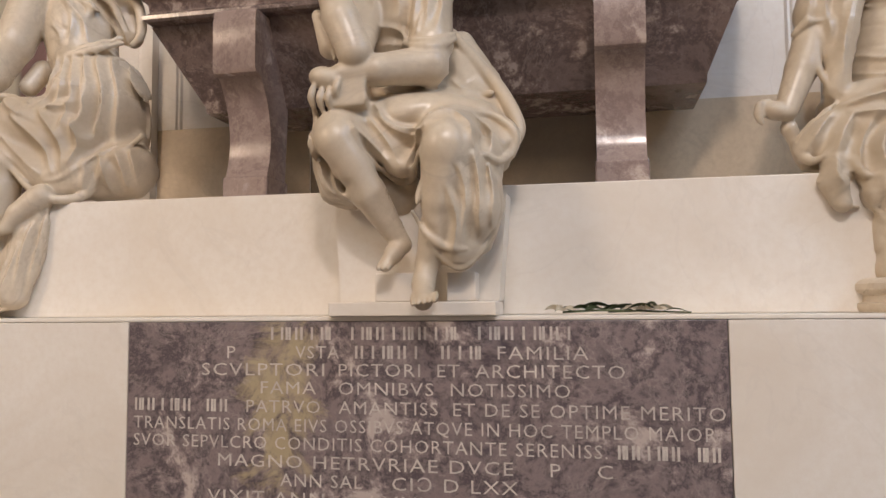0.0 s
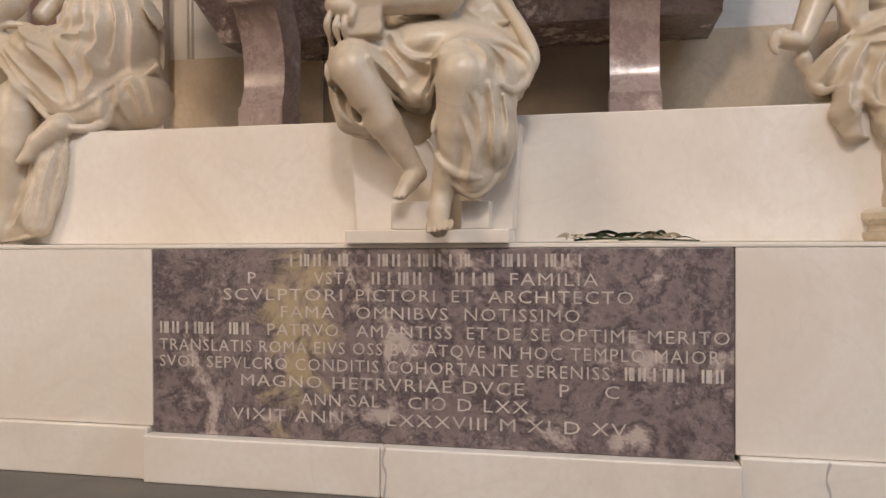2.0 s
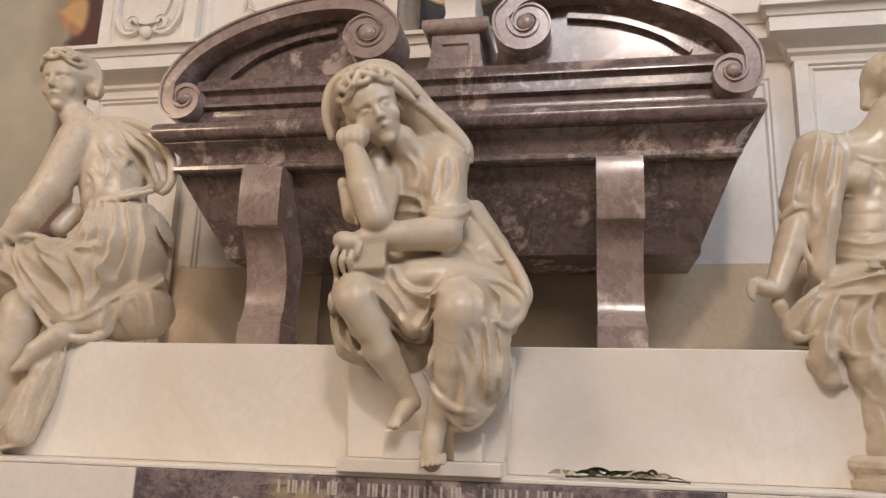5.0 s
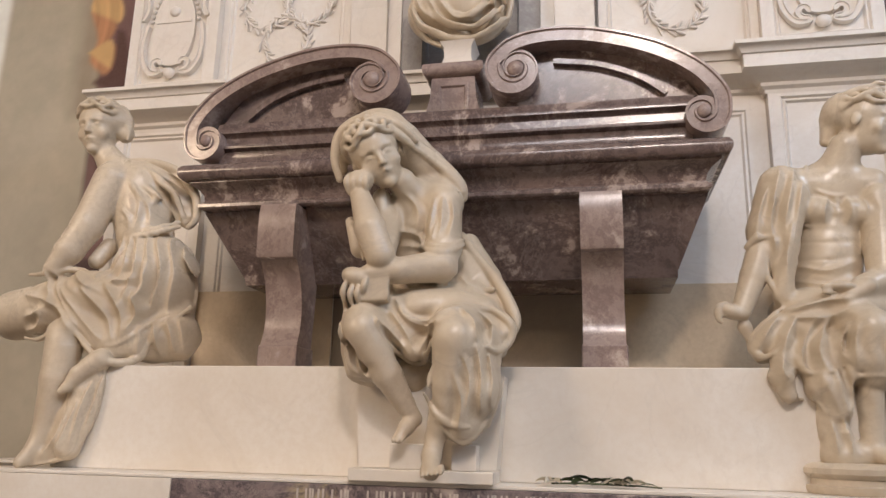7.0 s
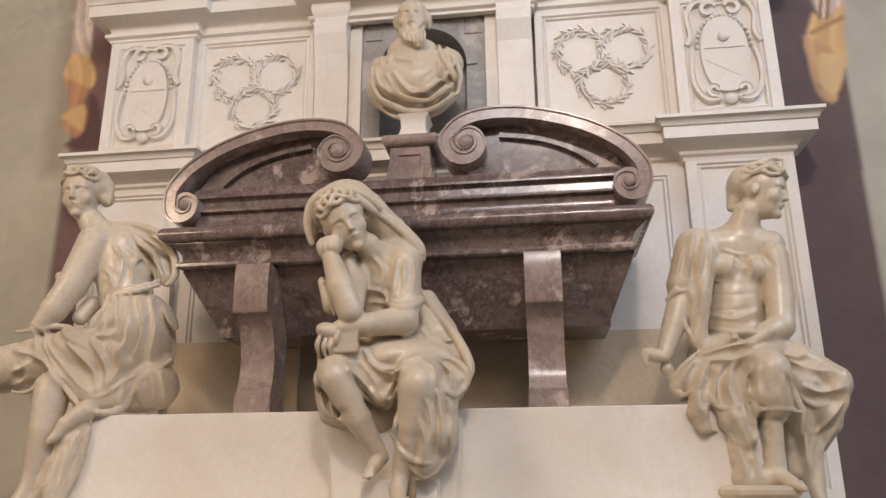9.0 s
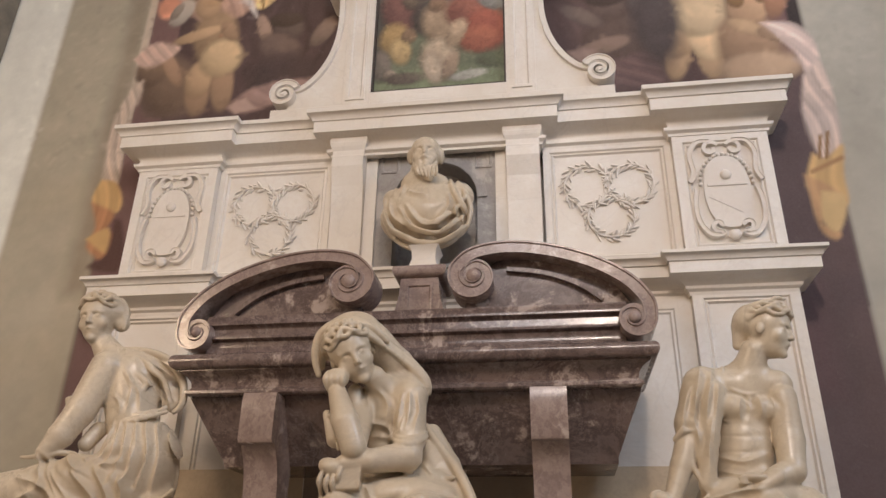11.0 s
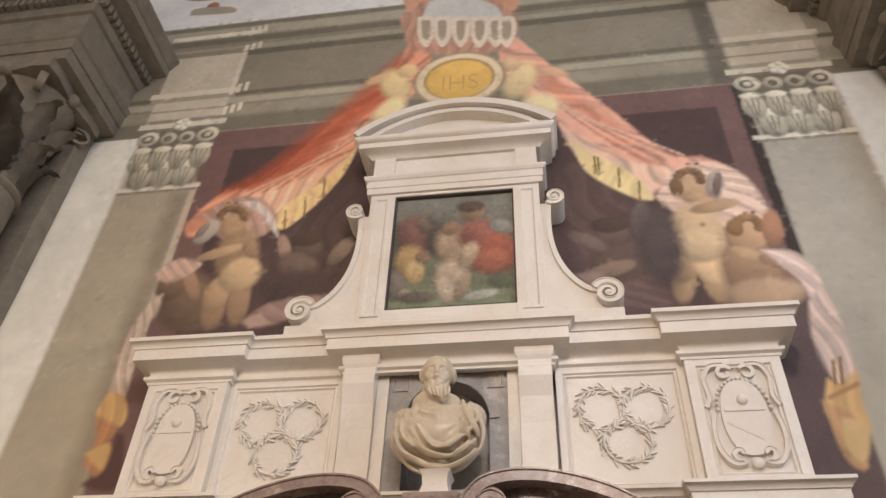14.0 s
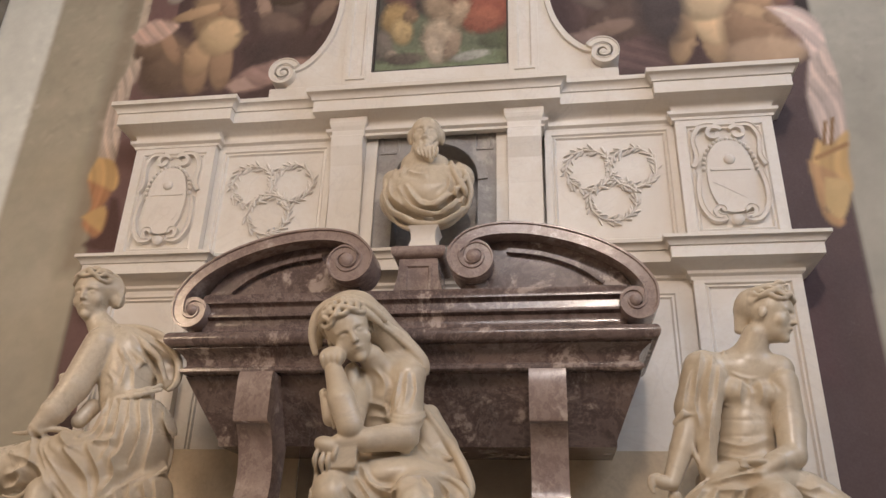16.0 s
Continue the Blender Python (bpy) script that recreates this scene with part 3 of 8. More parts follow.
a0 = math.asin(1.24 / R)
arc = [(R * math.sin(-a0 + 2 * a0 * i / 40), 9.50 - R + R * math.cos(-a0 + 2 * a0 * i / 40)) for i in range(41)]
part("pediment_band", ribbon(arc, 0.10, 4.765, yb, lip=0.0), MARBLE, wallm, smooth=True)
part("pediment_bead", ribbon([(x * 0.93, z - 0.10) for x, z in arc], 0.07, 4.83, yb), MARBLE, wallm, smooth=True)
part("pediment_field", plate([(x * 0.92, max(8.958, z - 0.1)) for x, z in arc], 4.97, yb), MARBLE, wallm)

# carved wreaths and shields
def ring_of_leaves(cx, cz, r, y, seed):
    rnd = random.Random(seed)
    bm = bmesh.new()
    tube(bm, [(cx + r * math.cos(a), y + 0.006, cz + r * math.sin(a)) for a in [2 * math.pi * i / 40 for i in range(41)]], 0.009, 6)
    for i in range(26):
        a = 2 * math.pi * (i + rnd.uniform(-0.3, 0.3)) / 26
        for d in (-1, 1, 0):
            if rnd.random() < 0.22:
                continue
            rr = r + d * rnd.uniform(0.016, 0.042)
            long = rnd.uniform(0.030, 0.055)
            egg(bm, (cx + rr * math.cos(a), y - rnd.uniform(-0.004, 0.012), cz + rr * math.sin(a)), (long, 0.013, rnd.uniform(0.009, 0.015)), (0, -math.degrees(a) - 90 + d * rnd.uniform(20, 48), rnd.uniform(-14, 14)), 6)
    return bm


for s in (-1, 1):
    wr = thing("carved_wreath", "low-relief carving of three interlaced laurel wreaths", "relief", group="wreath reliefs")
    for k, (dx, cz) in enumerate(((-0.20, 5.16), (0.20, 5.16), (0.0, 4.83))):
        part("wreath", ring_of_leaves(s * 1.62 + dx, cz, 0.205, 5.048, 10 * k + s), RELIEF, wr, smooth=True)
    sh = thing("carved_shield", "low-relief marble shield in a scrolled cartouche", "relief", group="shield reliefs")
    cx, y = s * 2.64, 4.978
    oval = [(cx + 0.2 * math.copysign(abs(math.cos(a)) ** 0.8, math.cos(a)), 4.98 + 0.36 * math.sin(a)) for a in [2 * math.pi * i / 48 for i in range(48)]]
    part("field", plate(oval, y - 0.03, y + 0.02), RELIEF, sh)
    part("ball", egg(bmesh.new(), (cx, y - 0.035, 5.14), (0.05, 0.03, 0.05), seg=14), RELIEF, sh, smooth=True)
    part("band", box(cx - 0.17, cx + 0.17, y - 0.04, y - 0.028, 5.03, 5.06, 0.003), RELIEF, sh)
    part("slash", ribbon([(cx - 0.14, 4.97), (cx + 0.13, 4.80)], 0.11, y - 0.034, y - 0.028), RELIEF, sh)
    for i in range(19):
        a = math.pi * i / 18
        part("bead", egg(bmesh.new(), (cx + 0.225 * math.cos(a), y - 0.02, 5.06 + 0.30 * math.sin(a)), (0.021, 0.021, 0.021), seg=7), RELIEF, sh, smooth=True)
    for q in (-1, 1):
        top = spiral(cx + q * 0.10, 5.42, 0.025, 0.075, -200 if q > 0 else 380, 150 if q > 0 else 30, 30)
        side = [(cx + q * 0.10, 5.50), (cx + q * 0.22, 5.49), (cx + q * 0.285, 5.36), (cx + q * 0.27, 5.18), (cx + q * 0.31, 5.08)]
        part("upper_scroll", ribbon(top, 0.035, y - 0.04, y + 0.01), RELIEF, sh, smooth=True)
        part("side_scroll", ribbon([tuple(v) for v in spline(side, 6)], 0.045, y - 0.045, y + 0.01, lip=0.012), RELIEF, sh, smooth=True)
        low = [tuple(v) for v in spline([(cx + q * 0.255, 5.02), (cx + q * 0.285, 4.85), (cx + q * 0.27, 4.68), (cx + q * 0.19, 4.56), (cx + q * 0.09, 4.56)], 6)] + spiral(cx + q * 0.12, 4.64, 0.06, 0.02, -110 if q > 0 else 290, 200 if q > 0 else -20, 20)
        part("lower_scroll", ribbon(low, 0.045, y - 0.045, y + 0.01, lip=0.012), RELIEF, sh, smooth=True)
    part("boss", egg(bmesh.new(), (cx, y - 0.03, 4.55), (0.055, 0.035, 0.05), seg=12), RELIEF, sh, smooth=True)


# stone carving: rounded masses merged into one skin
class Carving:
    def __init__(self, lo, hi, step):
        self.lo, self.h = np.array(lo, np.float32), step
        n = [int((b - a) / step) + 2 for a, b in zip(lo, hi)]
        self.ax = [(self.lo[i] + step * np.arange(n[i])).astype(np.float32) for i in range(3)]
        self.f = np.full(n, 0.3, np.float32)

    def window(self, lo, hi):
        s = []
        for i in range(3):
            a = int(np.clip((lo[i] - self.lo[i]) / self.h, 0, len(self.ax[i])))
            b = int(np.clip((hi[i] - self.lo[i]) / self.h + 2, 0, len(self.ax[i])))
            s.append(slice(a, b))
        return tuple(s), np.ix_(*(self.ax[i][s[i]] for i in range(3)))

    def merge(self, s, d, k):
        f = self.f[s]
        e = np.clip(0.5 + 0.5 * (f - d) / k, 0, 1)
        self.f[s] = d * e + f * (1 - e) - k * e * (1 - e)

    def limb(self, a, ra, b, rb, k=0.026):
        a, b = np.array(a, np.float32), np.array(b, np.float32)
        m = max(ra, rb) + 0.09
        s, (x, y, z) = self.window(np.minimum(a, b) - m, np.maximum(a, b) + m)
        d = b - a
        t = np.clip(((x - a[0]) * d[0] + (y - a[1]) * d[1] + (z - a[2]) * d[2]) / max(float(d @ d), 1e-6), 0, 1)
        q = np.sqrt((x - a[0] - t * d[0]) ** 2 + (y - a[1] - t * d[1]) ** 2 + (z - a[2] - t * d[2]) ** 2) - (ra + (rb - ra) * t)
        self.merge(s, q, k)

    def ball(self, c, r, turn=(0, 0, 0), k=0.04):
        m = max(r) + 0.09
        s, (x, y, z) = self.window([v - m for v in c], [v + m for v in c])
        rot = np.array(Euler([radians(v) for v in turn]).to_matrix(), np.float32).T
        p = [rot[i, 0] * (x - c[0]) + rot[i, 1] * (y - c[1]) + rot[i, 2] * (z - c[2]) for i in range(3)]
        k0 = np.sqrt(sum((p[i] / r[i]) ** 2 for i in range(3)))
        k1 = np.sqrt(sum((p[i] / r[i] ** 2) ** 2 for i in range(3))) + 1e-6
        self.merge(s, k0 * (k0 - 1) / k1, k)

    def block(self, c, half, turn=(0, 0, 0), edge=0.01, k=0.01):
        m = max(half) * 1.8 + 0.05
        s, (x, y, z) = self.window([v - m for v in c], [v + m for v in c])
        rot = np.array(Euler([radians(v) for v in turn]).to_matrix(), np.float32).T
        q = [np.abs(rot[i, 0] * (x - c[0]) + rot[i, 1] * (y - c[1]) + rot[i, 2] * (z - c[2])) - half[i] + edge for i in range(3)]
        d = np.sqrt(sum(np.maximum(v, 0) ** 2 for v in q)) + np.minimum(np.maximum(np.maximum(q[0], q[1]), q[2]), 0) - edge
        self.merge(s, d, k)

    def settle(self, p, r):
        """Moves a point in depth until it lies just under the front of the stone."""
        i, k = (int(round((p[a] - float(self.lo[a])) / self.h)) for a in (0, 2))
        if 0 <= i < self.f.shape[0] and 0 <= k < self.f.shape[2]:
            j = int(np.argmax(self.f[i, :, k] < 0))
            y = float(self.ax[1][j])
            if self.f[i, j, k] < 0 and abs(y - p[1]) < 0.26:
                return Vector((p[0], y + 0.22 * r, p[2]))
        return Vector(p)

    def fold(self, pts, r, k=0.014):
        path = spline(pts, 4)
        n = len(path) - 1
        size = [r * (0.45 + 0.55 * math.sin(math.pi * min(1, max(0, i / n)))) for i in range(n + 1)]
        path = [self.settle(p, s) for p, s in zip(path, size)]
        for _ in range(6):
            path = [path[0]] + [(path[i - 1] + path[i] * 2 + path[i + 1]) / 4 for i in range(1, n)] + [path[-1]]
        self.cord(path, size, min(k, 0.016))

    def cord(self, path, size, k):
        """One tapering cord along a path, merged as a whole."""
        p = np.array([tuple(v) for v in path], np.float32)
        m = max(size) + 0.05
        s, (x, y, z) = self.window(p.min(0) - m, p.max(0) + m)
        d = None
        for a, b, ra, rb in zip(p, p[1:], size, size[1:]):
            v = b - a
            t = np.clip(((x - a[0]) * v[0] + (y - a[1]) * v[1] + (z - a[2]) * v[2]) / max(float(v @ v), 1e-6), 0, 1)
            q = np.sqrt((x - a[0] - t * v[0]) ** 2 + (y - a[1] - t * v[1]) ** 2 + (z - a[2] - t * v[2]) ** 2) - (ra + (rb - ra) * t)
            d = q if d is None else np.minimum(d, q)
        self.merge(s, d, k)

    def head(self, c, h, turn, hair=True, beard=False):
        """A plain classical head of height h, looking along -y before the turn."""
        m = Matrix.Translation(c) @ Euler([radians(v) for v in turn]).to_matrix().to_4x4()
        at = lambda *p: tuple(m @ (Vector(p) * h))
        e = lambda p, r, k=0.03: self.ball(at(*p), tuple(v * h for v in r), turn, k)
        l = lambda a, ra, b, rb, k=0.012: self.limb(at(*a), ra * h, at(*b), rb * h, k)
        e((0, 0.03, 0.12), (0.36, 0.43, 0.38))
        e((0, -0.07, -0.12), (0.275, 0.31, 0.36))
        e((0, -0.13, -0.3), (0.19, 0.2, 0.17))
        e((0, -0.29, -0.43), (0.085, 0.075, 0.065))
        for q in (-1, 1):
            self.groove_at(at(q * 0.13, -0.40, 0.02), 0.078 * h, 0.01)
            e((q * 0.125, -0.305, 0.0), (0.075, 0.055, 0.042), 0.004)
            l((q * 0.05, -0.375, 0.085), 0.026, (q * 0.21, -0.30, 0.075), 0.022, 0.02)
            l((q * 0.06, -0.355, -0.03), 0.016, (q * 0.19, -0.30, -0.022), 0.014, 0.012)
            e((q * 0.19, -0.24, -0.14), (0.09, 0.08, 0.1))
            e((q * 0.35, 0.04, -0.06), (0.04, 0.07, 0.1), 0.012)
            e((q * 0.035, -0.385, -0.135), (0.032, 0.035, 0.028), 0.01)
        l((0, -0.365, 0.07), 0.03, (0, -0.435, -0.12), 0.042, 0.018)
        l((-0.085, -0.335, -0.25), 0.018, (0.0, -0.375, -0.235), 0.026)
        l((0.085, -0.335, -0.25), 0.018, (0.0, -0.375, -0.235), 0.026)
        l((-0.06, -0.335, -0.29), 0.022, (0.06, -0.335, -0.29), 0.022)
        on = lambda az, el, g: at(g * 0.37 * math.sin(az) * math.cos(el), 0.03 - g * 0.44 * math.cos(az) * math.cos(el), 0.12 + g * 0.39 * math.sin(el))
        if hair:
            for q in (-1, 1):
                for i in range(7):
                    pts = []
                    for j in range(9):
                        u = j / 8
                        az = q * radians(3 + 150 * u)
                        el = radians(30 + 9 * i - (26 - 2 * i) * u + 9 * math.sin(15 * u + 1.7 * i))
                        pts.append(on(az, el, 1.07 + 0.08 * (i % 2) + 0.03 * math.sin(13 * u + i)))
                    self.cord(pts, [0.042 * h * (1 + 0.25 * math.sin(2.1 * j + i)) for j in range(len(pts))], 0.003)
            e((0, 0.42, 0.08), (0.2, 0.16, 0.18))
        if beard:
            rnd = random.Random(5)
            for i in range(26):
                az, z = rnd.uniform(-1.25, 1.25), rnd.uniform(-0.46, -0.2)
                a = (0.26 * math.sin(az), -0.07 - 0.28 * math.cos(az), z)
                l(a, 0.05, (a[0] * 0.8, a[1] - 0.05, z - 0.14), 0.03, 0.008)
            for q in (-1, 1):
                l((q * 0.02, -0.40, -0.2), 0.045, (q * 0.14, -0.33, -0.28), 0.03, 0.01)

    def groove_at(self, c, r, k=0.02):
        m = r + 0.05
        s, (x, y, z) = self.window([v - m for v in c], [v + m for v in c])
        q = r - np.sqrt((x - c[0]) ** 2 + (y - c[1]) ** 2 + (z - c[2]) ** 2)
        f = self.f[s]
        e = np.clip(0.5 - 0.5 * (q - f) / k, 0, 1)
        self.f[s] = q + (f - q) * e + k * e * (1 - e)

    def rope(self, pts, r, k=0.01):
        """A rolled edge of cloth that keeps its own depth."""
        path = spline(pts, 5)
        n = len(path) - 1
        self.cord(path, [r * (0.6 + 0.4 * math.sin(math.pi * i / n)) for i in range(n + 1)], k)

    def trace(self, pts, w, y0, y1):
        """How near the stone in front of y1 lies to a line drawn on it: distance over w, fading at its ends."""
        p = np.array([tuple(v) for v in spline([(x, z, 0) for x, z in pts], 5)], np.float32)[:, :2]
        m = 3.2 * w
        s, (x, y, z) = self.window((p[:, 0].min() - m, y0, p[:, 1].min() - m), (p[:, 0].max() + m, y1, p[:, 1].max() + m))
        x, z = x[:, :, 0], z[:, 0, :]
        best, fade, width = (np.full((x.shape[0], z.shape[1]), v, np.float32) for v in (99, 0, 1))
        n = len(p) - 1
        for i, (a, b) in enumerate(zip(p, p[1:])):
            v = b - a
            t = np.clip(((x - a[0]) * v[0] + (z - a[1]) * v[1]) / max(float(v @ v), 1e-9), 0, 1)
            d = np.hypot(x - a[0] - t * v[0], z - a[1] - t * v[1])
            near = d < best
            best = np.where(near, d, best)
            width = np.where(near, 0.65 + 0.75 * (i + t) / n + 0.18 * np.sin(9 * (i + t) / n + 40 * float(p[0, 0])), width)
            fade = np.where(near, np.sin(math.pi * np.clip((i + t) / n * 0.92 + 0.04, 0, 1)) ** 0.6, fade)
        soft = np.clip(np.minimum(y - y0, y1 - y) / 0.03, 0, 1)
        return s, best / (w * width), fade, soft

    def pleat(self, pts, w, depth, y0, y1):
        """A fold: a crest along the line with a furrow on either side."""
        s, u, fade, soft = self.trace(pts, w, y0, y1)
        a = depth * fade * (1.5 * np.exp(-1.3 * u) - 0.62 * np.exp(-0.9 * (u - 1.7) ** 2))
        self.f[s] -= a[:, None, :] * soft

    def cut(self, pts, w, depth, y0, y1):
        """A furrow along the line."""
        s, u, fade, soft = self.trace(pts, w, y0, y1)
        self.f[s] += (depth * fade * np.exp(-u * u))[:, None, :] * soft

    def skin(self, name, material):
        f = self.f
        n = np.array(f.shape)
        c = n - 1
        acc = np.zeros((*c, 3), np.float32)
        cnt = np.zeros(c, np.float32)
        corner = [(i, j, k) for i in (0, 1) for j in (0, 1) for k in (0, 1)]
        cut = lambda o: f[o[0]:o[0] + c[0], o[1]:o[1] + c[1], o[2]:o[2] + c[2]]
        for o in corner:
            for ax in range(3):
                if o[ax] == 0:
                    p = list(o)
                    p[ax] = 1
                    fa, fb = cut(o), cut(p)
                    x = (fa < 0) != (fb < 0)
                    t = np.where(x, fa / np.where(x, fa - fb, 1), 0)
                    for i in range(3):
                        acc[..., i] += x * (o[i] + (t if i == ax else 0))
                    cnt += x
        live = cnt > 0
        ids = np.full(c, -1, np.int64)
        ids[live] = np.arange(live.sum())
        base = np.argwhere(live).astype(np.float32)
        verts = self.lo + self.h * (base + acc[live] / cnt[live][:, None])
        quads = []
        for ax in range(3):
            u, v = (ax + 1) % 3, (ax + 2) % 3
            sa = [slice(1, c[0]), slice(1, c[1]), slice(1, c[2])]
            sa[ax] = slice(0, c[ax])
            sb = list(sa)
            sb[ax] = slice(1, c[ax] + 1)
            neg = f[tuple(sa)] < 0
            x = neg != (f[tuple(sb)] < 0)
            pos = np.argwhere(x)
            pos += np.array([sa[0].start, sa[1].start, sa[2].start])
            eu, ev = np.zeros(3, int), np.zeros(3, int)
            eu[u], ev[v] = 1, 1
            q = np.stack([ids[tuple((pos - d).T)] for d in (eu * 0, eu, eu + ev, ev)], 1)
            flip = neg[x]
            q[~flip] = q[~flip][:, ::-1]
            quads.append(q)
        quads = np.concatenate(quads)
        quads = quads[(quads >= 0).all(1)][:, ::-1]
        me = bpy.data.meshes.new(name)
        me.from_pydata(verts.tolist(), [], quads.tolist())
        me.polygons.foreach_set("use_smooth", [True] * len(me.polygons))
        me.materials.append(material)
        return new(name, me)


# carved figures, each one skin of marble
mourner = Carving((-0.72, 2.95, 1.26), (0.73, 4.07, 3.55), 0.0066)
mourner.limb((-0.050, 3.720, 2.780), 0.182, (-0.049, 3.760, 2.536), 0.181, 0.05)
mourner.limb((-0.049, 3.760, 2.536), 0.181, (-0.010, 3.760, 2.295), 0.232, 0.05)
mourner.limb((-0.215, 3.680, 2.834), 0.103, (0.095, 3.680, 2.865), 0.109, 0.05)
mourner.ball((-0.081, 3.630, 2.690), (0.088, 0.088, 0.088), (0, 0, 0), 0.04)
mourner.ball((-0.186, 3.630, 2.693), (0.081, 0.081, 0.089), (0, 0, 0), 0.04)
mourner.limb((-0.136, 3.560, 2.972), 0.081, (-0.075, 3.660, 2.874), 0.102, 0.03)
mourner.limb((0.096, 3.640, 2.851), 0.116, (0.116, 3.570, 2.579), 0.108, 0.03)
mourner.limb((0.114, 3.560, 2.576), 0.097, (0.119, 3.500, 2.454), 0.091, 0.015)
mourner.limb((0.119, 3.500, 2.454), 0.091, (-0.091, 3.370, 2.404), 0.071, 0.015)
mourner.limb((-0.091, 3.370, 2.404), 0.071, (-0.240, 3.320, 2.384), 0.047, 0.015)
mourner.fold([(0.016, 3.500, 2.575), (0.078, 3.460, 2.513), (0.166, 3.480, 2.517), (0.232, 3.550, 2.586)], 0.028, 0.008)
mourner.fold([(0.015, 3.500, 2.602), (0.077, 3.460, 2.547), (0.165, 3.480, 2.547), (0.231, 3.550, 2.613)], 0.022, 0.008)
mourner.ball((-0.309, 3.310, 2.361), (0.077, 0.063, 0.053), (0, 20, 0), 0.02)
mourner.rope([(-0.344, 3.280, 2.339), (-0.360, 3.270, 2.283), (-0.358, 3.290, 2.231)], 0.017, 0.008)
mourner.rope([(-0.310, 3.280, 2.317), (-0.321, 3.270, 2.265), (-0.317, 3.290, 2.220)], 0.017, 0.008)
mourner.rope([(-0.279, 3.280, 2.312), (-0.282, 3.270, 2.265), (-0.282, 3.290, 2.230)], 0.017, 0.008)
mourner.rope([(-0.236, 3.280, 2.347), (-0.248, 3.270, 2.300), (-0.256, 3.290, 2.269)], 0.017, 0.008)
mourner.limb((-0.227, 3.640, 2.789), 0.094, (-0.183, 3.360, 2.476), 0.071, 0.03)
mourner.limb((-0.178, 3.320, 2.478), 0.081, (-0.241, 3.320, 2.633), 0.084, 0.012)
mourner.limb((-0.241, 3.320, 2.633), 0.084, (-0.319, 3.360, 2.831), 0.057, 0.012)
mourner.ball((-0.336, 3.380, 2.922), (0.082, 0.074, 0.067), (0, -10, 0), 0.015)
mourner.rope([(-0.386, 3.360, 2.961), (-0.389, 3.320, 2.906), (-0.376, 3.340, 2.845)], 0.020, 0.006)
mourner.rope([(-0.352, 3.360, 2.970), (-0.355, 3.320, 2.910), (-0.346, 3.340, 2.844)], 0.020, 0.006)
mourner.rope([(-0.317, 3.360, 2.968), (-0.317, 3.320, 2.909), (-0.312, 3.340, 2.846)], 0.020, 0.006)
mourner.rope([(-0.286, 3.360, 2.955), (-0.279, 3.320, 2.899), (-0.282, 3.340, 2.849)], 0.020, 0.006)
mourner.limb((-0.257, 3.560, 2.884), 0.050, (-0.229, 3.560, 2.722), 0.057, 0.02)
mourner.limb((-0.398, 3.450, 2.709), 0.030, (-0.335, 3.450, 2.552), 0.055, 0.02)
mourner.fold([(-0.400, 3.400, 2.673), (-0.358, 3.400, 2.711), (-0.333, 3.400, 2.614), (-0.297, 3.400, 2.480)], 0.022, 0.008)
mourner.block((-0.219, 3.370, 2.302), (0.088, 0.08, 0.074), (0, 0, 8))
mourner.ball((0.012, 3.660, 2.217), (0.403, 0.281, 0.141), (0, 0, 0), 0.04)
mourner.limb((-0.183, 3.700, 2.264), 0.153, (-0.266, 3.340, 2.103), 0.115, 0.03)
mourner.limb((0.189, 3.740, 2.251), 0.181, (0.239, 3.300, 2.028), 0.120, 0.03)
mourner.limb((-0.253, 3.320, 2.073), 0.103, (-0.129, 3.380, 1.849), 0.079, 0.015)
mourner.limb((-0.129, 3.380, 1.849), 0.079, (-0.003, 3.470, 1.628), 0.043, 0.015)
mourner.limb((-0.004, 3.460, 1.628), 0.043, (-0.032, 3.430, 1.584), 0.041, 0.015)
mourner.limb((-0.032, 3.430, 1.584), 0.041, (-0.060, 3.390, 1.530), 0.029, 0.015)
mourner.limb((0.235, 3.300, 1.994), 0.110, (0.212, 3.340, 1.799), 0.096, 0.015)
mourner.limb((0.212, 3.340, 1.799), 0.096, (0.134, 3.380, 1.538), 0.051, 0.015)
mourner.limb((0.134, 3.380, 1.538), 0.051, (0.121, 3.350, 1.442), 0.049, 0.015)
mourner.limb((0.121, 3.350, 1.442), 0.049, (0.142, 3.250, 1.375), 0.043, 0.015)
mourner.rope([(0.100, 3.270, 1.404), (0.110, 3.200, 1.356)], 0.014, 0.006)
mourner.rope([(0.125, 3.270, 1.405), (0.133, 3.200, 1.360)], 0.014, 0.006)
mourner.rope([(0.149, 3.270, 1.405), (0.157, 3.200, 1.364)], 0.014, 0.006)
mourner.rope([(0.171, 3.270, 1.406), (0.179, 3.200, 1.368)], 0.014, 0.006)
mourner.rope([(0.194, 3.270, 1.407), (0.201, 3.200, 1.371)], 0.014, 0.006)
mourner.rope([(-0.078, 3.400, 1.549), (-0.083, 3.360, 1.512)], 0.013, 0.006)
mourner.rope([(-0.055, 3.400, 1.550), (-0.061, 3.360, 1.513)], 0.013, 0.006)
mourner.rope([(-0.033, 3.400, 1.550), (-0.039, 3.360, 1.514)], 0.013, 0.006)
mourner.ball((-0.062, 3.460, 2.097), (0.133, 0.106, 0.124), (0, 0, 0), 0.05)
mourner.ball((-0.002, 3.430, 1.995), (0.073, 0.061, 0.073), (0, 0, 0), 0.04)
mourner.limb((-0.329, 3.440, 2.048), 0.078, (-0.308, 3.460, 1.908), 0.085, 0.03)
mourner.limb((-0.308, 3.460, 1.908), 0.085, (-0.243, 3.500, 1.860), 0.068, 0.03)
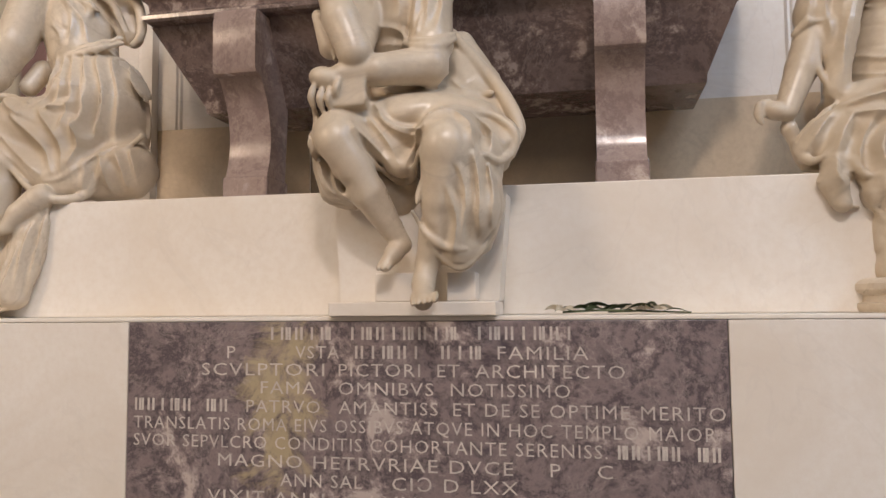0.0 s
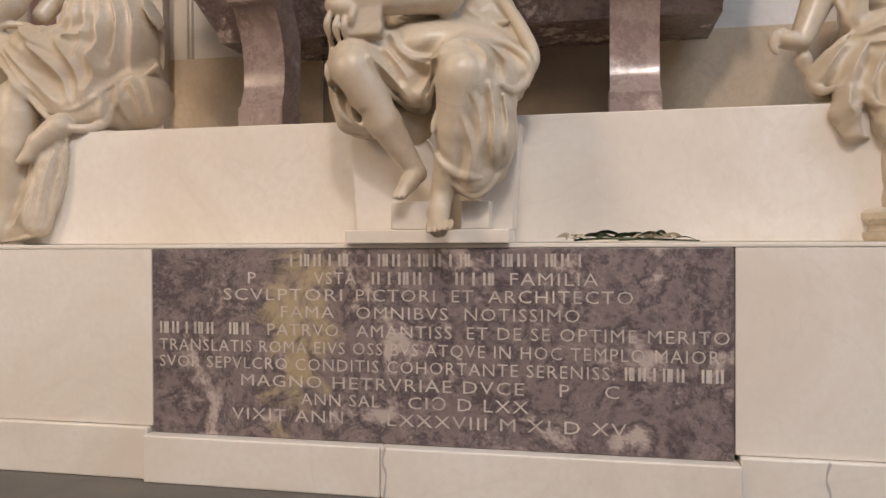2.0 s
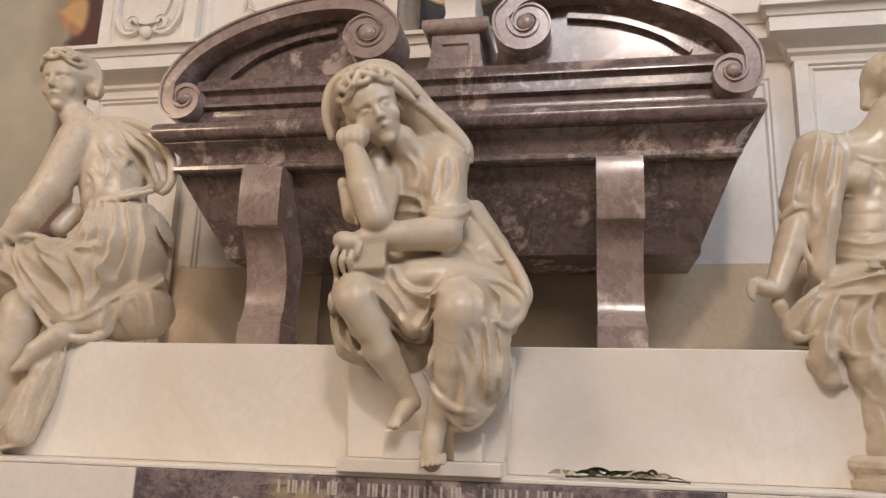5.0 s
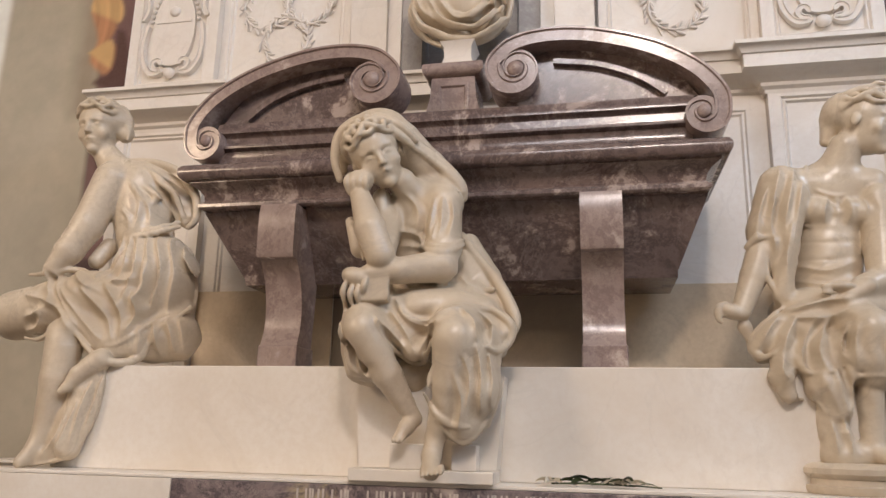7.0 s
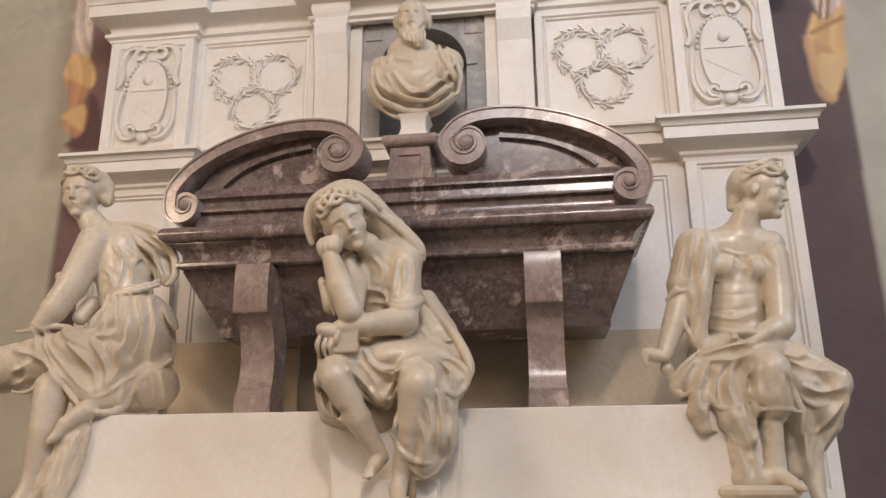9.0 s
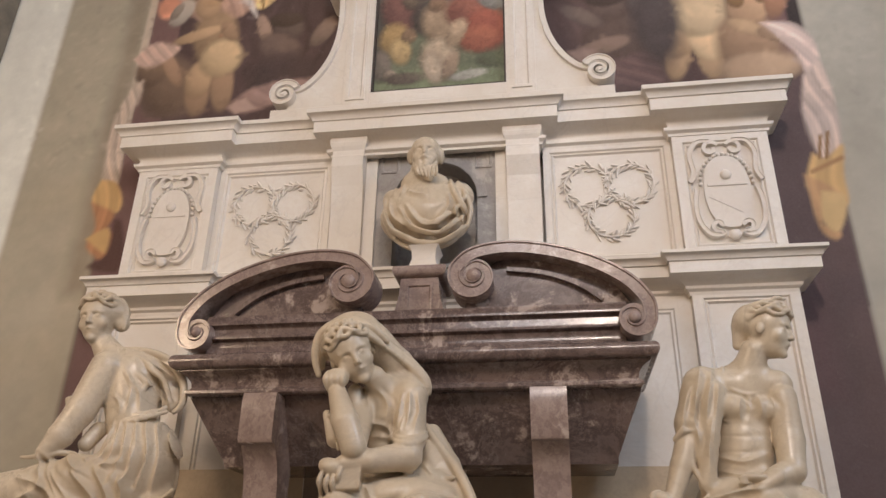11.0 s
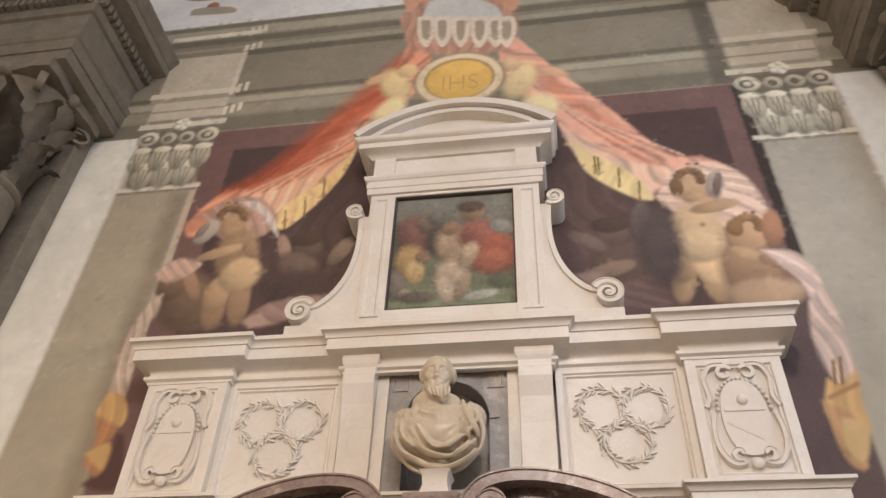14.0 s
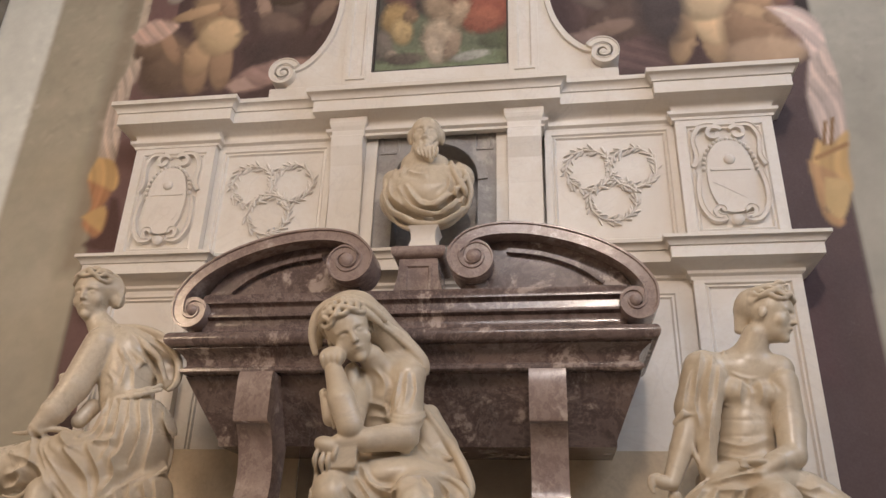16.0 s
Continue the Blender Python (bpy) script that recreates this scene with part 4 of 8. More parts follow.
mourner.limb((-0.243, 3.580, 1.960), 0.110, (-0.042, 3.620, 1.875), 0.109, 0.04)
mourner.fold([(-0.175, 3.300, 2.113), (-0.108, 3.340, 1.973), (0.004, 3.360, 1.913), (0.085, 3.340, 1.957), (0.134, 3.260, 2.046)], 0.022, 0.008)
mourner.fold([(-0.346, 3.320, 2.188), (-0.381, 3.360, 2.071), (-0.385, 3.400, 1.935), (-0.333, 3.440, 1.814), (-0.219, 3.460, 1.797)], 0.024, 0.008)
mourner.fold([(-0.367, 3.300, 2.273), (-0.362, 3.300, 2.131), (-0.332, 3.300, 2.061)], 0.016, 0.008)
mourner.limb((0.292, 3.380, 1.955), 0.125, (0.319, 3.400, 1.773), 0.127, 0.03)
mourner.limb((0.319, 3.400, 1.773), 0.127, (0.277, 3.420, 1.608), 0.094, 0.03)
mourner.limb((0.206, 3.370, 1.719), 0.093, (0.256, 3.400, 1.583), 0.073, 0.03)
mourner.limb((0.376, 3.460, 2.019), 0.086, (0.387, 3.470, 1.780), 0.075, 0.03)
mourner.limb((0.387, 3.470, 1.780), 0.075, (0.355, 3.470, 1.637), 0.061, 0.03)
mourner.fold([(0.099, 3.260, 1.750), (0.149, 3.280, 1.656), (0.226, 3.320, 1.596), (0.311, 3.360, 1.591)], 0.026, 0.008)
mourner.fold([(0.154, 3.300, 1.625), (0.216, 3.340, 1.540), (0.280, 3.360, 1.514), (0.340, 3.400, 1.553), (0.448, 3.460, 1.722), (0.454, 3.480, 1.816)], 0.021, 0.008)
mourner.fold([(0.159, 3.220, 1.917), (0.121, 3.260, 1.840), (0.104, 3.280, 1.752)], 0.016, 0.008)
mourner.limb((0.324, 3.580, 2.182), 0.112, (0.437, 3.540, 2.066), 0.078, 0.03)
mourner.limb((0.437, 3.540, 2.066), 0.078, (0.438, 3.540, 1.995), 0.046, 0.03)
mourner.fold([(0.226, 3.500, 2.203), (0.369, 3.500, 2.221), (0.501, 3.500, 2.149), (0.511, 3.500, 2.060), (0.442, 3.500, 1.964), (0.390, 3.500, 1.990)], 0.027, 0.008)
mourner.limb((0.218, 3.820, 2.650), 0.067, (0.337, 3.760, 2.430), 0.077, 0.03)
mourner.limb((0.337, 3.760, 2.430), 0.077, (0.470, 3.680, 2.182), 0.063, 0.03)
mourner.limb((0.212, 3.820, 2.466), 0.153, (0.345, 3.720, 2.208), 0.131, 0.04)
mourner.rope([(0.186, 3.760, 2.694), (0.292, 3.720, 2.539), (0.424, 3.660, 2.367), (0.517, 3.600, 2.185), (0.514, 3.580, 2.100)], 0.035, 0.012)
mourner.rope([(0.204, 3.720, 2.581), (0.271, 3.680, 2.411), (0.333, 3.640, 2.344), (0.391, 3.620, 2.339)], 0.023, 0.012)
mourner.ball((-0.318, 3.600, 3.261), (0.215, 0.170, 0.183), (0, -25, 0), 0.03)
mourner.limb((-0.158, 3.620, 3.241), 0.119, (-0.011, 3.720, 3.106), 0.100, 0.04)
mourner.limb((-0.011, 3.720, 3.106), 0.100, (0.138, 3.760, 2.988), 0.068, 0.04)
mourner.limb((-0.527, 3.580, 3.219), 0.048, (-0.523, 3.580, 3.069), 0.040, 0.03)
mourner.head((-0.271, 3.470, 3.111), 0.398, (20, -28, 12), True, False)
mourner.rope([(-0.496, 3.500, 2.983), (-0.522, 3.470, 3.106), (-0.492, 3.450, 3.241), (-0.384, 3.430, 3.314), (-0.256, 3.430, 3.327), (-0.130, 3.450, 3.274), (-0.051, 3.520, 3.210)], 0.033, 0.01)
mourner.rope([(-0.360, 3.420, 3.299), (-0.238, 3.410, 3.270), (-0.145, 3.440, 3.222), (-0.065, 3.500, 3.170)], 0.029, 0.01)
mourner.rope([(-0.143, 3.500, 3.299), (-0.047, 3.580, 3.195), (0.074, 3.640, 3.111), (0.190, 3.680, 2.986), (0.209, 3.700, 2.900)], 0.033, 0.012)
mourner.rope([(-0.073, 3.540, 3.178), (0.011, 3.600, 3.128), (0.145, 3.650, 3.018), (0.203, 3.670, 2.930)], 0.023, 0.01)
mourner.limb((-0.088, 3.660, 2.906), 0.090, (0.069, 3.700, 2.957), 0.087, 0.05)
mourner.rope([(-0.128, 3.580, 2.857), (-0.070, 3.580, 2.881), (-0.031, 3.600, 2.933)], 0.013, 0.008)
mourner.rope([(0.008, 3.540, 2.572), (-0.005, 3.560, 2.716), (0.024, 3.580, 2.862), (0.100, 3.580, 2.916), (0.194, 3.600, 2.914)], 0.015, 0.006)
mourner.pleat([(0.069, 2.849), (0.058, 2.730), (0.048, 2.613)], 0.017, 0.0120, 3.39, 3.71)
mourner.pleat([(0.117, 2.858), (0.121, 2.729), (0.106, 2.602)], 0.017, 0.0120, 3.39, 3.71)
mourner.pleat([(0.165, 2.856), (0.183, 2.727), (0.162, 2.610)], 0.017, 0.0120, 3.39, 3.71)
mourner.pleat([(0.093, 2.710), (0.076, 2.632), (0.068, 2.593)], 0.017, 0.0120, 3.39, 3.71)
mourner.pleat([(-0.181, 2.857), (-0.146, 2.753), (-0.171, 2.652)], 0.022, 0.0108, 3.50, 3.82)
mourner.pleat([(-0.112, 2.896), (-0.028, 2.790), (-0.042, 2.628)], 0.022, 0.0108, 3.50, 3.82)
mourner.pleat([(-0.139, 2.590), (-0.000, 2.568), (0.139, 2.467)], 0.021, 0.0108, 3.50, 3.82)
mourner.pleat([(-0.132, 2.671), (-0.022, 2.638), (0.001, 2.548)], 0.021, 0.0108, 3.50, 3.82)
mourner.pleat([(-0.150, 2.392), (0.008, 2.332), (0.198, 2.369)], 0.021, 0.0108, 3.50, 3.82)
mourner.pleat([(-0.107, 2.313), (0.030, 2.274), (0.200, 2.311)], 0.021, 0.0108, 3.50, 3.82)
mourner.pleat([(0.197, 2.427), (0.255, 2.368), (0.312, 2.349)], 0.021, 0.0108, 3.50, 3.82)
mourner.pleat([(-0.110, 2.266), (-0.042, 2.167), (0.067, 2.131), (0.206, 2.192), (0.328, 2.201)], 0.023, 0.0168, 3.20, 3.60)
mourner.pleat([(-0.089, 2.203), (-0.014, 2.131), (0.085, 2.104), (0.155, 2.131)], 0.023, 0.0168, 3.20, 3.60)
mourner.pleat([(-0.177, 2.149), (-0.081, 2.043), (-0.015, 1.956)], 0.023, 0.0168, 3.20, 3.60)
mourner.pleat([(-0.134, 2.203), (-0.038, 2.078), (0.020, 1.956)], 0.023, 0.0168, 3.20, 3.60)
mourner.pleat([(0.111, 2.113), (0.070, 2.043), (0.030, 1.939)], 0.023, 0.0168, 3.20, 3.60)
mourner.pleat([(0.276, 2.183), (0.347, 2.113), (0.366, 1.976)], 0.022, 0.0168, 3.20, 3.60)
mourner.pleat([(0.328, 2.201), (0.415, 2.113), (0.417, 1.976)], 0.022, 0.0168, 3.20, 3.60)
mourner.pleat([(0.296, 1.944), (0.324, 1.808), (0.294, 1.609)], 0.020, 0.0192, 3.22, 3.62)
mourner.pleat([(0.246, 1.858), (0.283, 1.724), (0.261, 1.575)], 0.020, 0.0192, 3.22, 3.62)
mourner.pleat([(0.364, 1.978), (0.383, 1.826), (0.369, 1.660)], 0.020, 0.0192, 3.22, 3.62)
mourner.pleat([(0.415, 1.945), (0.434, 1.810), (0.419, 1.677)], 0.020, 0.0192, 3.22, 3.62)
mourner.pleat([(-0.348, 2.009), (-0.323, 1.903), (-0.263, 1.817)], 0.021, 0.0192, 3.22, 3.62)
mourner.pleat([(-0.383, 2.117), (-0.364, 1.973), (-0.329, 1.851)], 0.021, 0.0192, 3.22, 3.62)
mourner.pleat([(-0.299, 1.956), (-0.266, 1.869), (-0.209, 1.817)], 0.021, 0.0192, 3.22, 3.62)
mourner.cut([(0.349, 1.884), (0.363, 1.769), (0.330, 1.607)], 0.015, 0.0140, 3.18, 3.50)
mourner.cut([(0.276, 1.933), (0.317, 1.834), (0.295, 1.670)], 0.015, 0.0140, 3.18, 3.50)
mourner.cut([(0.089, 1.831), (0.127, 1.716), (0.179, 1.660)], 0.015, 0.0140, 3.18, 3.50)
tagged(mourner.skin("seated_statue", STATUE), "polished cream marble statue of a hooded seated mourner", "statue")

sitter = Carving((-3.06, 3.42, 1.16), (-1.33, 4.40, 4.04), 0.007)
sitter.ball((-2.423, 4.050, 3.130), (0.116, 0.134, 0.134), (0, 0, 0), 0.04)
sitter.limb((-2.160, 4.060, 3.169), 0.196, (-2.117, 4.060, 2.983), 0.194, 0.05)
sitter.limb((-2.117, 4.060, 2.983), 0.194, (-2.085, 4.050, 2.843), 0.193, 0.05)
sitter.limb((-2.286, 3.980, 3.254), 0.122, (-2.046, 4.100, 3.223), 0.135, 0.05)
sitter.limb((-2.433, 3.970, 3.444), 0.080, (-2.342, 4.000, 3.321), 0.111, 0.04)
sitter.limb((-2.290, 3.920, 3.200), 0.131, (-2.381, 3.840, 2.857), 0.106, 0.02)
sitter.limb((-2.381, 3.840, 2.857), 0.106, (-2.460, 3.790, 2.675), 0.092, 0.02)
sitter.limb((-2.460, 3.790, 2.675), 0.092, (-2.534, 3.760, 2.550), 0.062, 0.02)
sitter.limb((-2.682, 4.120, 3.007), 0.036, (-2.595, 4.080, 2.913), 0.054, 0.02)
sitter.limb((-2.338, 3.920, 2.634), 0.055, (-2.298, 3.980, 2.744), 0.061, 0.02)
sitter.limb((-1.926, 4.140, 3.230), 0.108, (-1.852, 4.140, 3.064), 0.080, 0.03)
sitter.limb((-1.852, 4.140, 3.064), 0.080, (-1.816, 4.120, 2.960), 0.066, 0.03)
sitter.rope([(-2.251, 3.980, 3.361), (-2.050, 4.000, 3.350), (-1.873, 4.030, 3.282), (-1.754, 4.060, 3.141), (-1.716, 4.060, 2.968), (-1.771, 4.060, 2.889)], 0.033, 0.01)
sitter.rope([(-2.192, 3.930, 3.314), (-2.067, 3.920, 3.168), (-1.964, 3.940, 3.068), (-2.035, 3.920, 2.976), (-2.095, 3.900, 2.966)], 0.029, 0.01)
sitter.rope([(-2.118, 3.960, 3.325), (-1.966, 3.960, 3.199), (-1.864, 4.000, 3.116), (-1.808, 4.050, 2.969)], 0.026, 0.01)
sitter.rope([(-2.202, 3.900, 3.254), (-2.083, 3.880, 3.111), (-2.041, 3.880, 2.998)], 0.024, 0.01)
sitter.ball((-1.977, 4.020, 2.523), (0.274, 0.225, 0.322), (0, -8, 0), 0.05)
sitter.ball((-1.846, 4.060, 2.462), (0.161, 0.193, 0.344), (0, -6, 0), 0.05)
sitter.limb((-1.871, 3.980, 2.132), 0.163, (-1.773, 4.020, 2.155), 0.168, 0.04)
sitter.limb((-1.895, 3.980, 2.045), 0.087, (-1.721, 4.020, 2.067), 0.092, 0.04)
sitter.limb((-2.174, 3.820, 2.079), 0.089, (-2.056, 3.830, 2.034), 0.089, 0.04)
sitter.limb((-2.056, 3.830, 2.034), 0.089, (-1.935, 3.860, 2.049), 0.090, 0.04)
sitter.limb((-2.000, 3.900, 2.125), 0.165, (-2.126, 3.860, 2.103), 0.135, 0.04)
sitter.limb((-2.126, 3.860, 2.103), 0.135, (-2.281, 3.840, 2.227), 0.144, 0.04)
sitter.limb((-2.022, 3.940, 2.318), 0.205, (-2.296, 3.870, 2.367), 0.183, 0.04)
sitter.limb((-2.296, 3.870, 2.367), 0.183, (-2.551, 3.860, 2.319), 0.167, 0.04)
sitter.limb((-2.551, 3.860, 2.319), 0.167, (-2.868, 3.900, 2.268), 0.169, 0.04)
sitter.limb((-2.363, 3.760, 2.127), 0.121, (-2.362, 3.720, 1.836), 0.099, 0.015)
sitter.limb((-2.362, 3.720, 1.836), 0.099, (-2.393, 3.700, 1.519), 0.062, 0.015)
sitter.limb((-2.393, 3.700, 1.519), 0.062, (-2.403, 3.670, 1.417), 0.058, 0.015)
sitter.limb((-2.403, 3.670, 1.417), 0.058, (-2.438, 3.600, 1.337), 0.038, 0.015)
sitter.limb((-1.997, 3.940, 2.088), 0.114, (-2.168, 3.900, 2.067), 0.103, 0.03)
sitter.limb((-2.074, 3.720, 1.959), 0.071, (-2.184, 3.680, 1.864), 0.053, 0.012)
sitter.limb((-2.184, 3.680, 1.864), 0.053, (-2.230, 3.650, 1.783), 0.033, 0.012)
sitter.limb((-2.230, 3.650, 1.783), 0.033, (-2.255, 3.630, 1.757), 0.021, 0.012)
sitter.limb((-2.094, 3.760, 1.913), 0.052, (-2.135, 3.740, 1.660), 0.067, 0.02)
sitter.limb((-2.135, 3.740, 1.660), 0.067, (-2.211, 3.710, 1.425), 0.077, 0.02)
sitter.limb((-2.171, 3.770, 1.876), 0.068, (-2.229, 3.750, 1.604), 0.082, 0.03)
sitter.limb((-2.229, 3.750, 1.604), 0.082, (-2.320, 3.710, 1.388), 0.058, 0.03)
sitter.limb((-2.320, 3.710, 1.388), 0.058, (-2.402, 3.660, 1.343), 0.031, 0.03)
sitter.limb((-2.151, 3.730, 1.756), 0.059, (-2.218, 3.700, 1.453), 0.077, 0.03)
sitter.fold([(-2.409, 3.740, 2.298), (-2.241, 3.740, 2.082), (-2.065, 3.740, 1.955), (-1.942, 3.760, 1.935), (-1.861, 3.780, 1.994), (-1.803, 3.800, 2.147), (-1.716, 3.860, 2.234), (-1.625, 3.950, 2.311)], 0.028, 0.008)
sitter.fold([(-2.067, 3.760, 2.042), (-1.957, 3.770, 2.055), (-1.876, 3.800, 2.163), (-1.745, 3.850, 2.254)], 0.022, 0.008)
sitter.fold([(-2.379, 3.660, 1.325), (-2.223, 3.680, 1.357), (-2.131, 3.700, 1.416), (-2.066, 3.720, 1.660), (-2.041, 3.730, 1.891)], 0.017, 0.008)
sitter.fold([(-2.739, 3.800, 2.525), (-2.566, 3.780, 2.516), (-2.450, 3.800, 2.549), (-2.344, 3.840, 2.553), (-2.204, 3.860, 2.489)], 0.023, 0.008)
sitter.fold([(-2.685, 3.780, 2.104), (-2.543, 3.770, 2.081), (-2.457, 3.750, 2.198), (-2.374, 3.740, 2.277)], 0.022, 0.008)
sitter.rope([(-2.197, 3.920, 2.793), (-2.037, 3.880, 2.787), (-1.894, 3.900, 2.818), (-1.789, 3.980, 2.871)], 0.024, 0.006)
sitter.rope([(-2.208, 3.930, 2.829), (-2.046, 3.890, 2.820), (-1.903, 3.910, 2.851), (-1.798, 3.990, 2.903)], 0.017, 0.006)
sitter.head((-2.476, 3.970, 3.605), 0.396, (6, -4, 2), True, False)
sitter.ball((-2.378, 4.020, 3.675), (0.104, 0.104, 0.095), (0, 0, 0), 0.04)
sitter.ball((-2.319, 4.030, 3.591), (0.059, 0.059, 0.068), (0, 0, 0), 0.015)
sitter.rope([(-2.482, 3.900, 3.735), (-2.466, 3.920, 3.795), (-2.428, 3.960, 3.805), (-2.417, 3.980, 3.765)], 0.022, 0.008)
sitter.rope([(-2.527, 3.840, 3.651), (-2.451, 3.860, 3.698), (-2.366, 3.930, 3.698), (-2.272, 4.000, 3.649)], 0.018, 0.006)
sitter.rope([(-2.491, 3.860, 3.676), (-2.421, 3.890, 3.715), (-2.344, 3.950, 3.690), (-2.273, 4.000, 3.620)], 0.018, 0.006)
sitter.rope([(-2.455, 3.880, 3.701), (-2.390, 3.920, 3.733), (-2.322, 3.970, 3.683), (-2.275, 4.000, 3.592)], 0.018, 0.006)
sitter.rope([(-2.419, 3.900, 3.727), (-2.358, 3.950, 3.751), (-2.300, 3.990, 3.675), (-2.276, 4.000, 3.563)], 0.018, 0.006)
sitter.rope([(-2.382, 3.920, 3.752), (-2.326, 3.980, 3.769), (-2.277, 4.010, 3.668), (-2.278, 4.000, 3.535)], 0.018, 0.006)
sitter.pleat([(-2.126, 2.769), (-2.137, 2.660), (-2.210, 2.511)], 0.021, 0.0168, 3.70, 4.14)
sitter.pleat([(-2.069, 2.767), (-2.039, 2.592), (-2.088, 2.423)], 0.021, 0.0168, 3.70, 4.14)
sitter.pleat([(-2.013, 2.770), (-1.961, 2.590), (-1.999, 2.315)], 0.021, 0.0168, 3.70, 4.14)
sitter.pleat([(-1.951, 2.781), (-1.880, 2.566), (-1.930, 2.292)], 0.021, 0.0168, 3.70, 4.14)
sitter.pleat([(-1.891, 2.788), (-1.800, 2.543), (-1.852, 2.280)], 0.021, 0.0168, 3.70, 4.14)
sitter.pleat([(-1.832, 2.799), (-1.734, 2.541), (-1.765, 2.289)], 0.021, 0.0168, 3.70, 4.14)
sitter.pleat([(-1.780, 2.801), (-1.667, 2.539), (-1.679, 2.308)], 0.021, 0.0168, 3.70, 4.14)
sitter.pleat([(-2.094, 2.681), (-2.116, 2.573), (-2.163, 2.488)], 0.021, 0.0168, 3.70, 4.14)
sitter.pleat([(-1.920, 2.632), (-1.881, 2.460), (-1.923, 2.334)], 0.021, 0.0168, 3.70, 4.14)
sitter.pleat([(-1.712, 2.669), (-1.624, 2.474), (-1.636, 2.307)], 0.021, 0.0168, 3.70, 4.14)
sitter.cut([(-2.038, 2.744), (-1.997, 2.505), (-2.032, 2.316)], 0.015, 0.0140, 3.70, 4.14)
sitter.cut([(-1.916, 2.740), (-1.841, 2.501), (-1.888, 2.312)], 0.015, 0.0140, 3.70, 4.14)
sitter.cut([(-1.799, 2.758), (-1.701, 2.498), (-1.734, 2.309)], 0.015, 0.0140, 3.70, 4.14)
sitter.pleat([(-2.491, 2.518), (-2.374, 2.306), (-2.161, 2.077)], 0.027, 0.0192, 3.60, 4.00)
sitter.pleat([(-2.359, 2.535), (-2.260, 2.449), (-2.200, 2.406)], 0.027, 0.0192, 3.60, 4.00)
sitter.pleat([(-2.673, 2.375), (-2.441, 2.307), (-2.277, 2.140)], 0.027, 0.0192, 3.60, 4.00)
sitter.pleat([(-2.141, 2.467), (-2.000, 2.277), (-1.969, 2.094)], 0.027, 0.0192, 3.60, 4.00)
sitter.pleat([(-2.103, 2.461), (-2.021, 2.472), (-1.946, 2.482)], 0.027, 0.0192, 3.60, 4.00)
sitter.pleat([(-2.558, 2.520), (-2.482, 2.371), (-2.449, 2.287)], 0.027, 0.0192, 3.60, 4.00)
sitter.pleat([(-2.652, 2.229), (-2.566, 2.248), (-2.474, 2.308)], 0.027, 0.0192, 3.60, 4.00)
sitter.pleat([(-2.685, 2.147), (-2.576, 2.166), (-2.521, 2.247)], 0.027, 0.0192, 3.60, 4.00)
sitter.pleat([(-2.410, 2.411), (-2.257, 2.242), (-2.085, 2.076)], 0.027, 0.0192, 3.60, 4.00)
sitter.pleat([(-2.255, 2.407), (-2.082, 2.238), (-2.020, 2.075)], 0.027, 0.0192, 3.60, 4.00)
sitter.pleat([(-1.948, 2.399), (-1.902, 2.275), (-1.941, 2.134)], 0.027, 0.0192, 3.60, 4.00)
sitter.pleat([(-2.072, 3.112), (-1.980, 2.996), (-1.955, 2.861)], 0.020, 0.0120, 3.76, 4.16)
sitter.pleat([(-1.957, 3.108), (-1.888, 2.992), (-1.870, 2.876)], 0.020, 0.0120, 3.76, 4.16)
sitter.pleat([(-2.029, 3.031), (-2.030, 2.930), (-2.045, 2.853)], 0.020, 0.0120, 3.76, 4.16)
sitter.pleat([(-1.861, 3.070), (-1.817, 2.967), (-1.810, 2.889)], 0.019, 0.0120, 3.76, 4.16)
sitter.pleat([(-2.149, 2.968), (-2.097, 2.911), (-2.090, 2.843)], 0.020, 0.0120, 3.76, 4.16)
sitter.pleat([(-2.068, 3.291), (-1.922, 3.220), (-1.775, 3.123)], 0.020, 0.0120, 3.76, 4.16)
sitter.pleat([(-2.023, 3.307), (-1.853, 3.228), (-1.728, 3.110)], 0.020, 0.0120, 3.76, 4.16)
sitter.pleat([(-2.096, 1.812), (-2.128, 1.641), (-2.158, 1.472)], 0.018, 0.0144, 3.50, 3.90)
sitter.pleat([(-2.041, 1.841), (-2.068, 1.659), (-2.110, 1.499)], 0.018, 0.0144, 3.50, 3.90)
sitter.pleat([(-2.155, 1.698), (-2.188, 1.547), (-2.234, 1.416)], 0.018, 0.0144, 3.50, 3.90)
sitter.pleat([(-2.216, 1.603), (-2.262, 1.472), (-2.332, 1.379)], 0.017, 0.0144, 3.50, 3.90)
sitter.pleat([(-1.885, 2.163), (-1.866, 2.090), (-1.879, 1.997)], 0.021, 0.0144, 3.76, 4.20)
sitter.pleat([(-1.811, 2.204), (-1.780, 2.109), (-1.780, 1.996)], 0.021, 0.0144, 3.76, 4.20)
sitter.pleat([(-1.736, 2.223), (-1.699, 2.129), (-1.694, 2.005)], 0.021, 0.0144, 3.76, 4.20)
sitter.pleat([(-1.671, 2.232), (-1.640, 2.128), (-1.647, 2.035)], 0.021, 0.0144, 3.76, 4.20)
tagged(sitter.skin("seated_statue", STATUE), "warm cream marble statue seated sideways in a pleated dress", "statue")

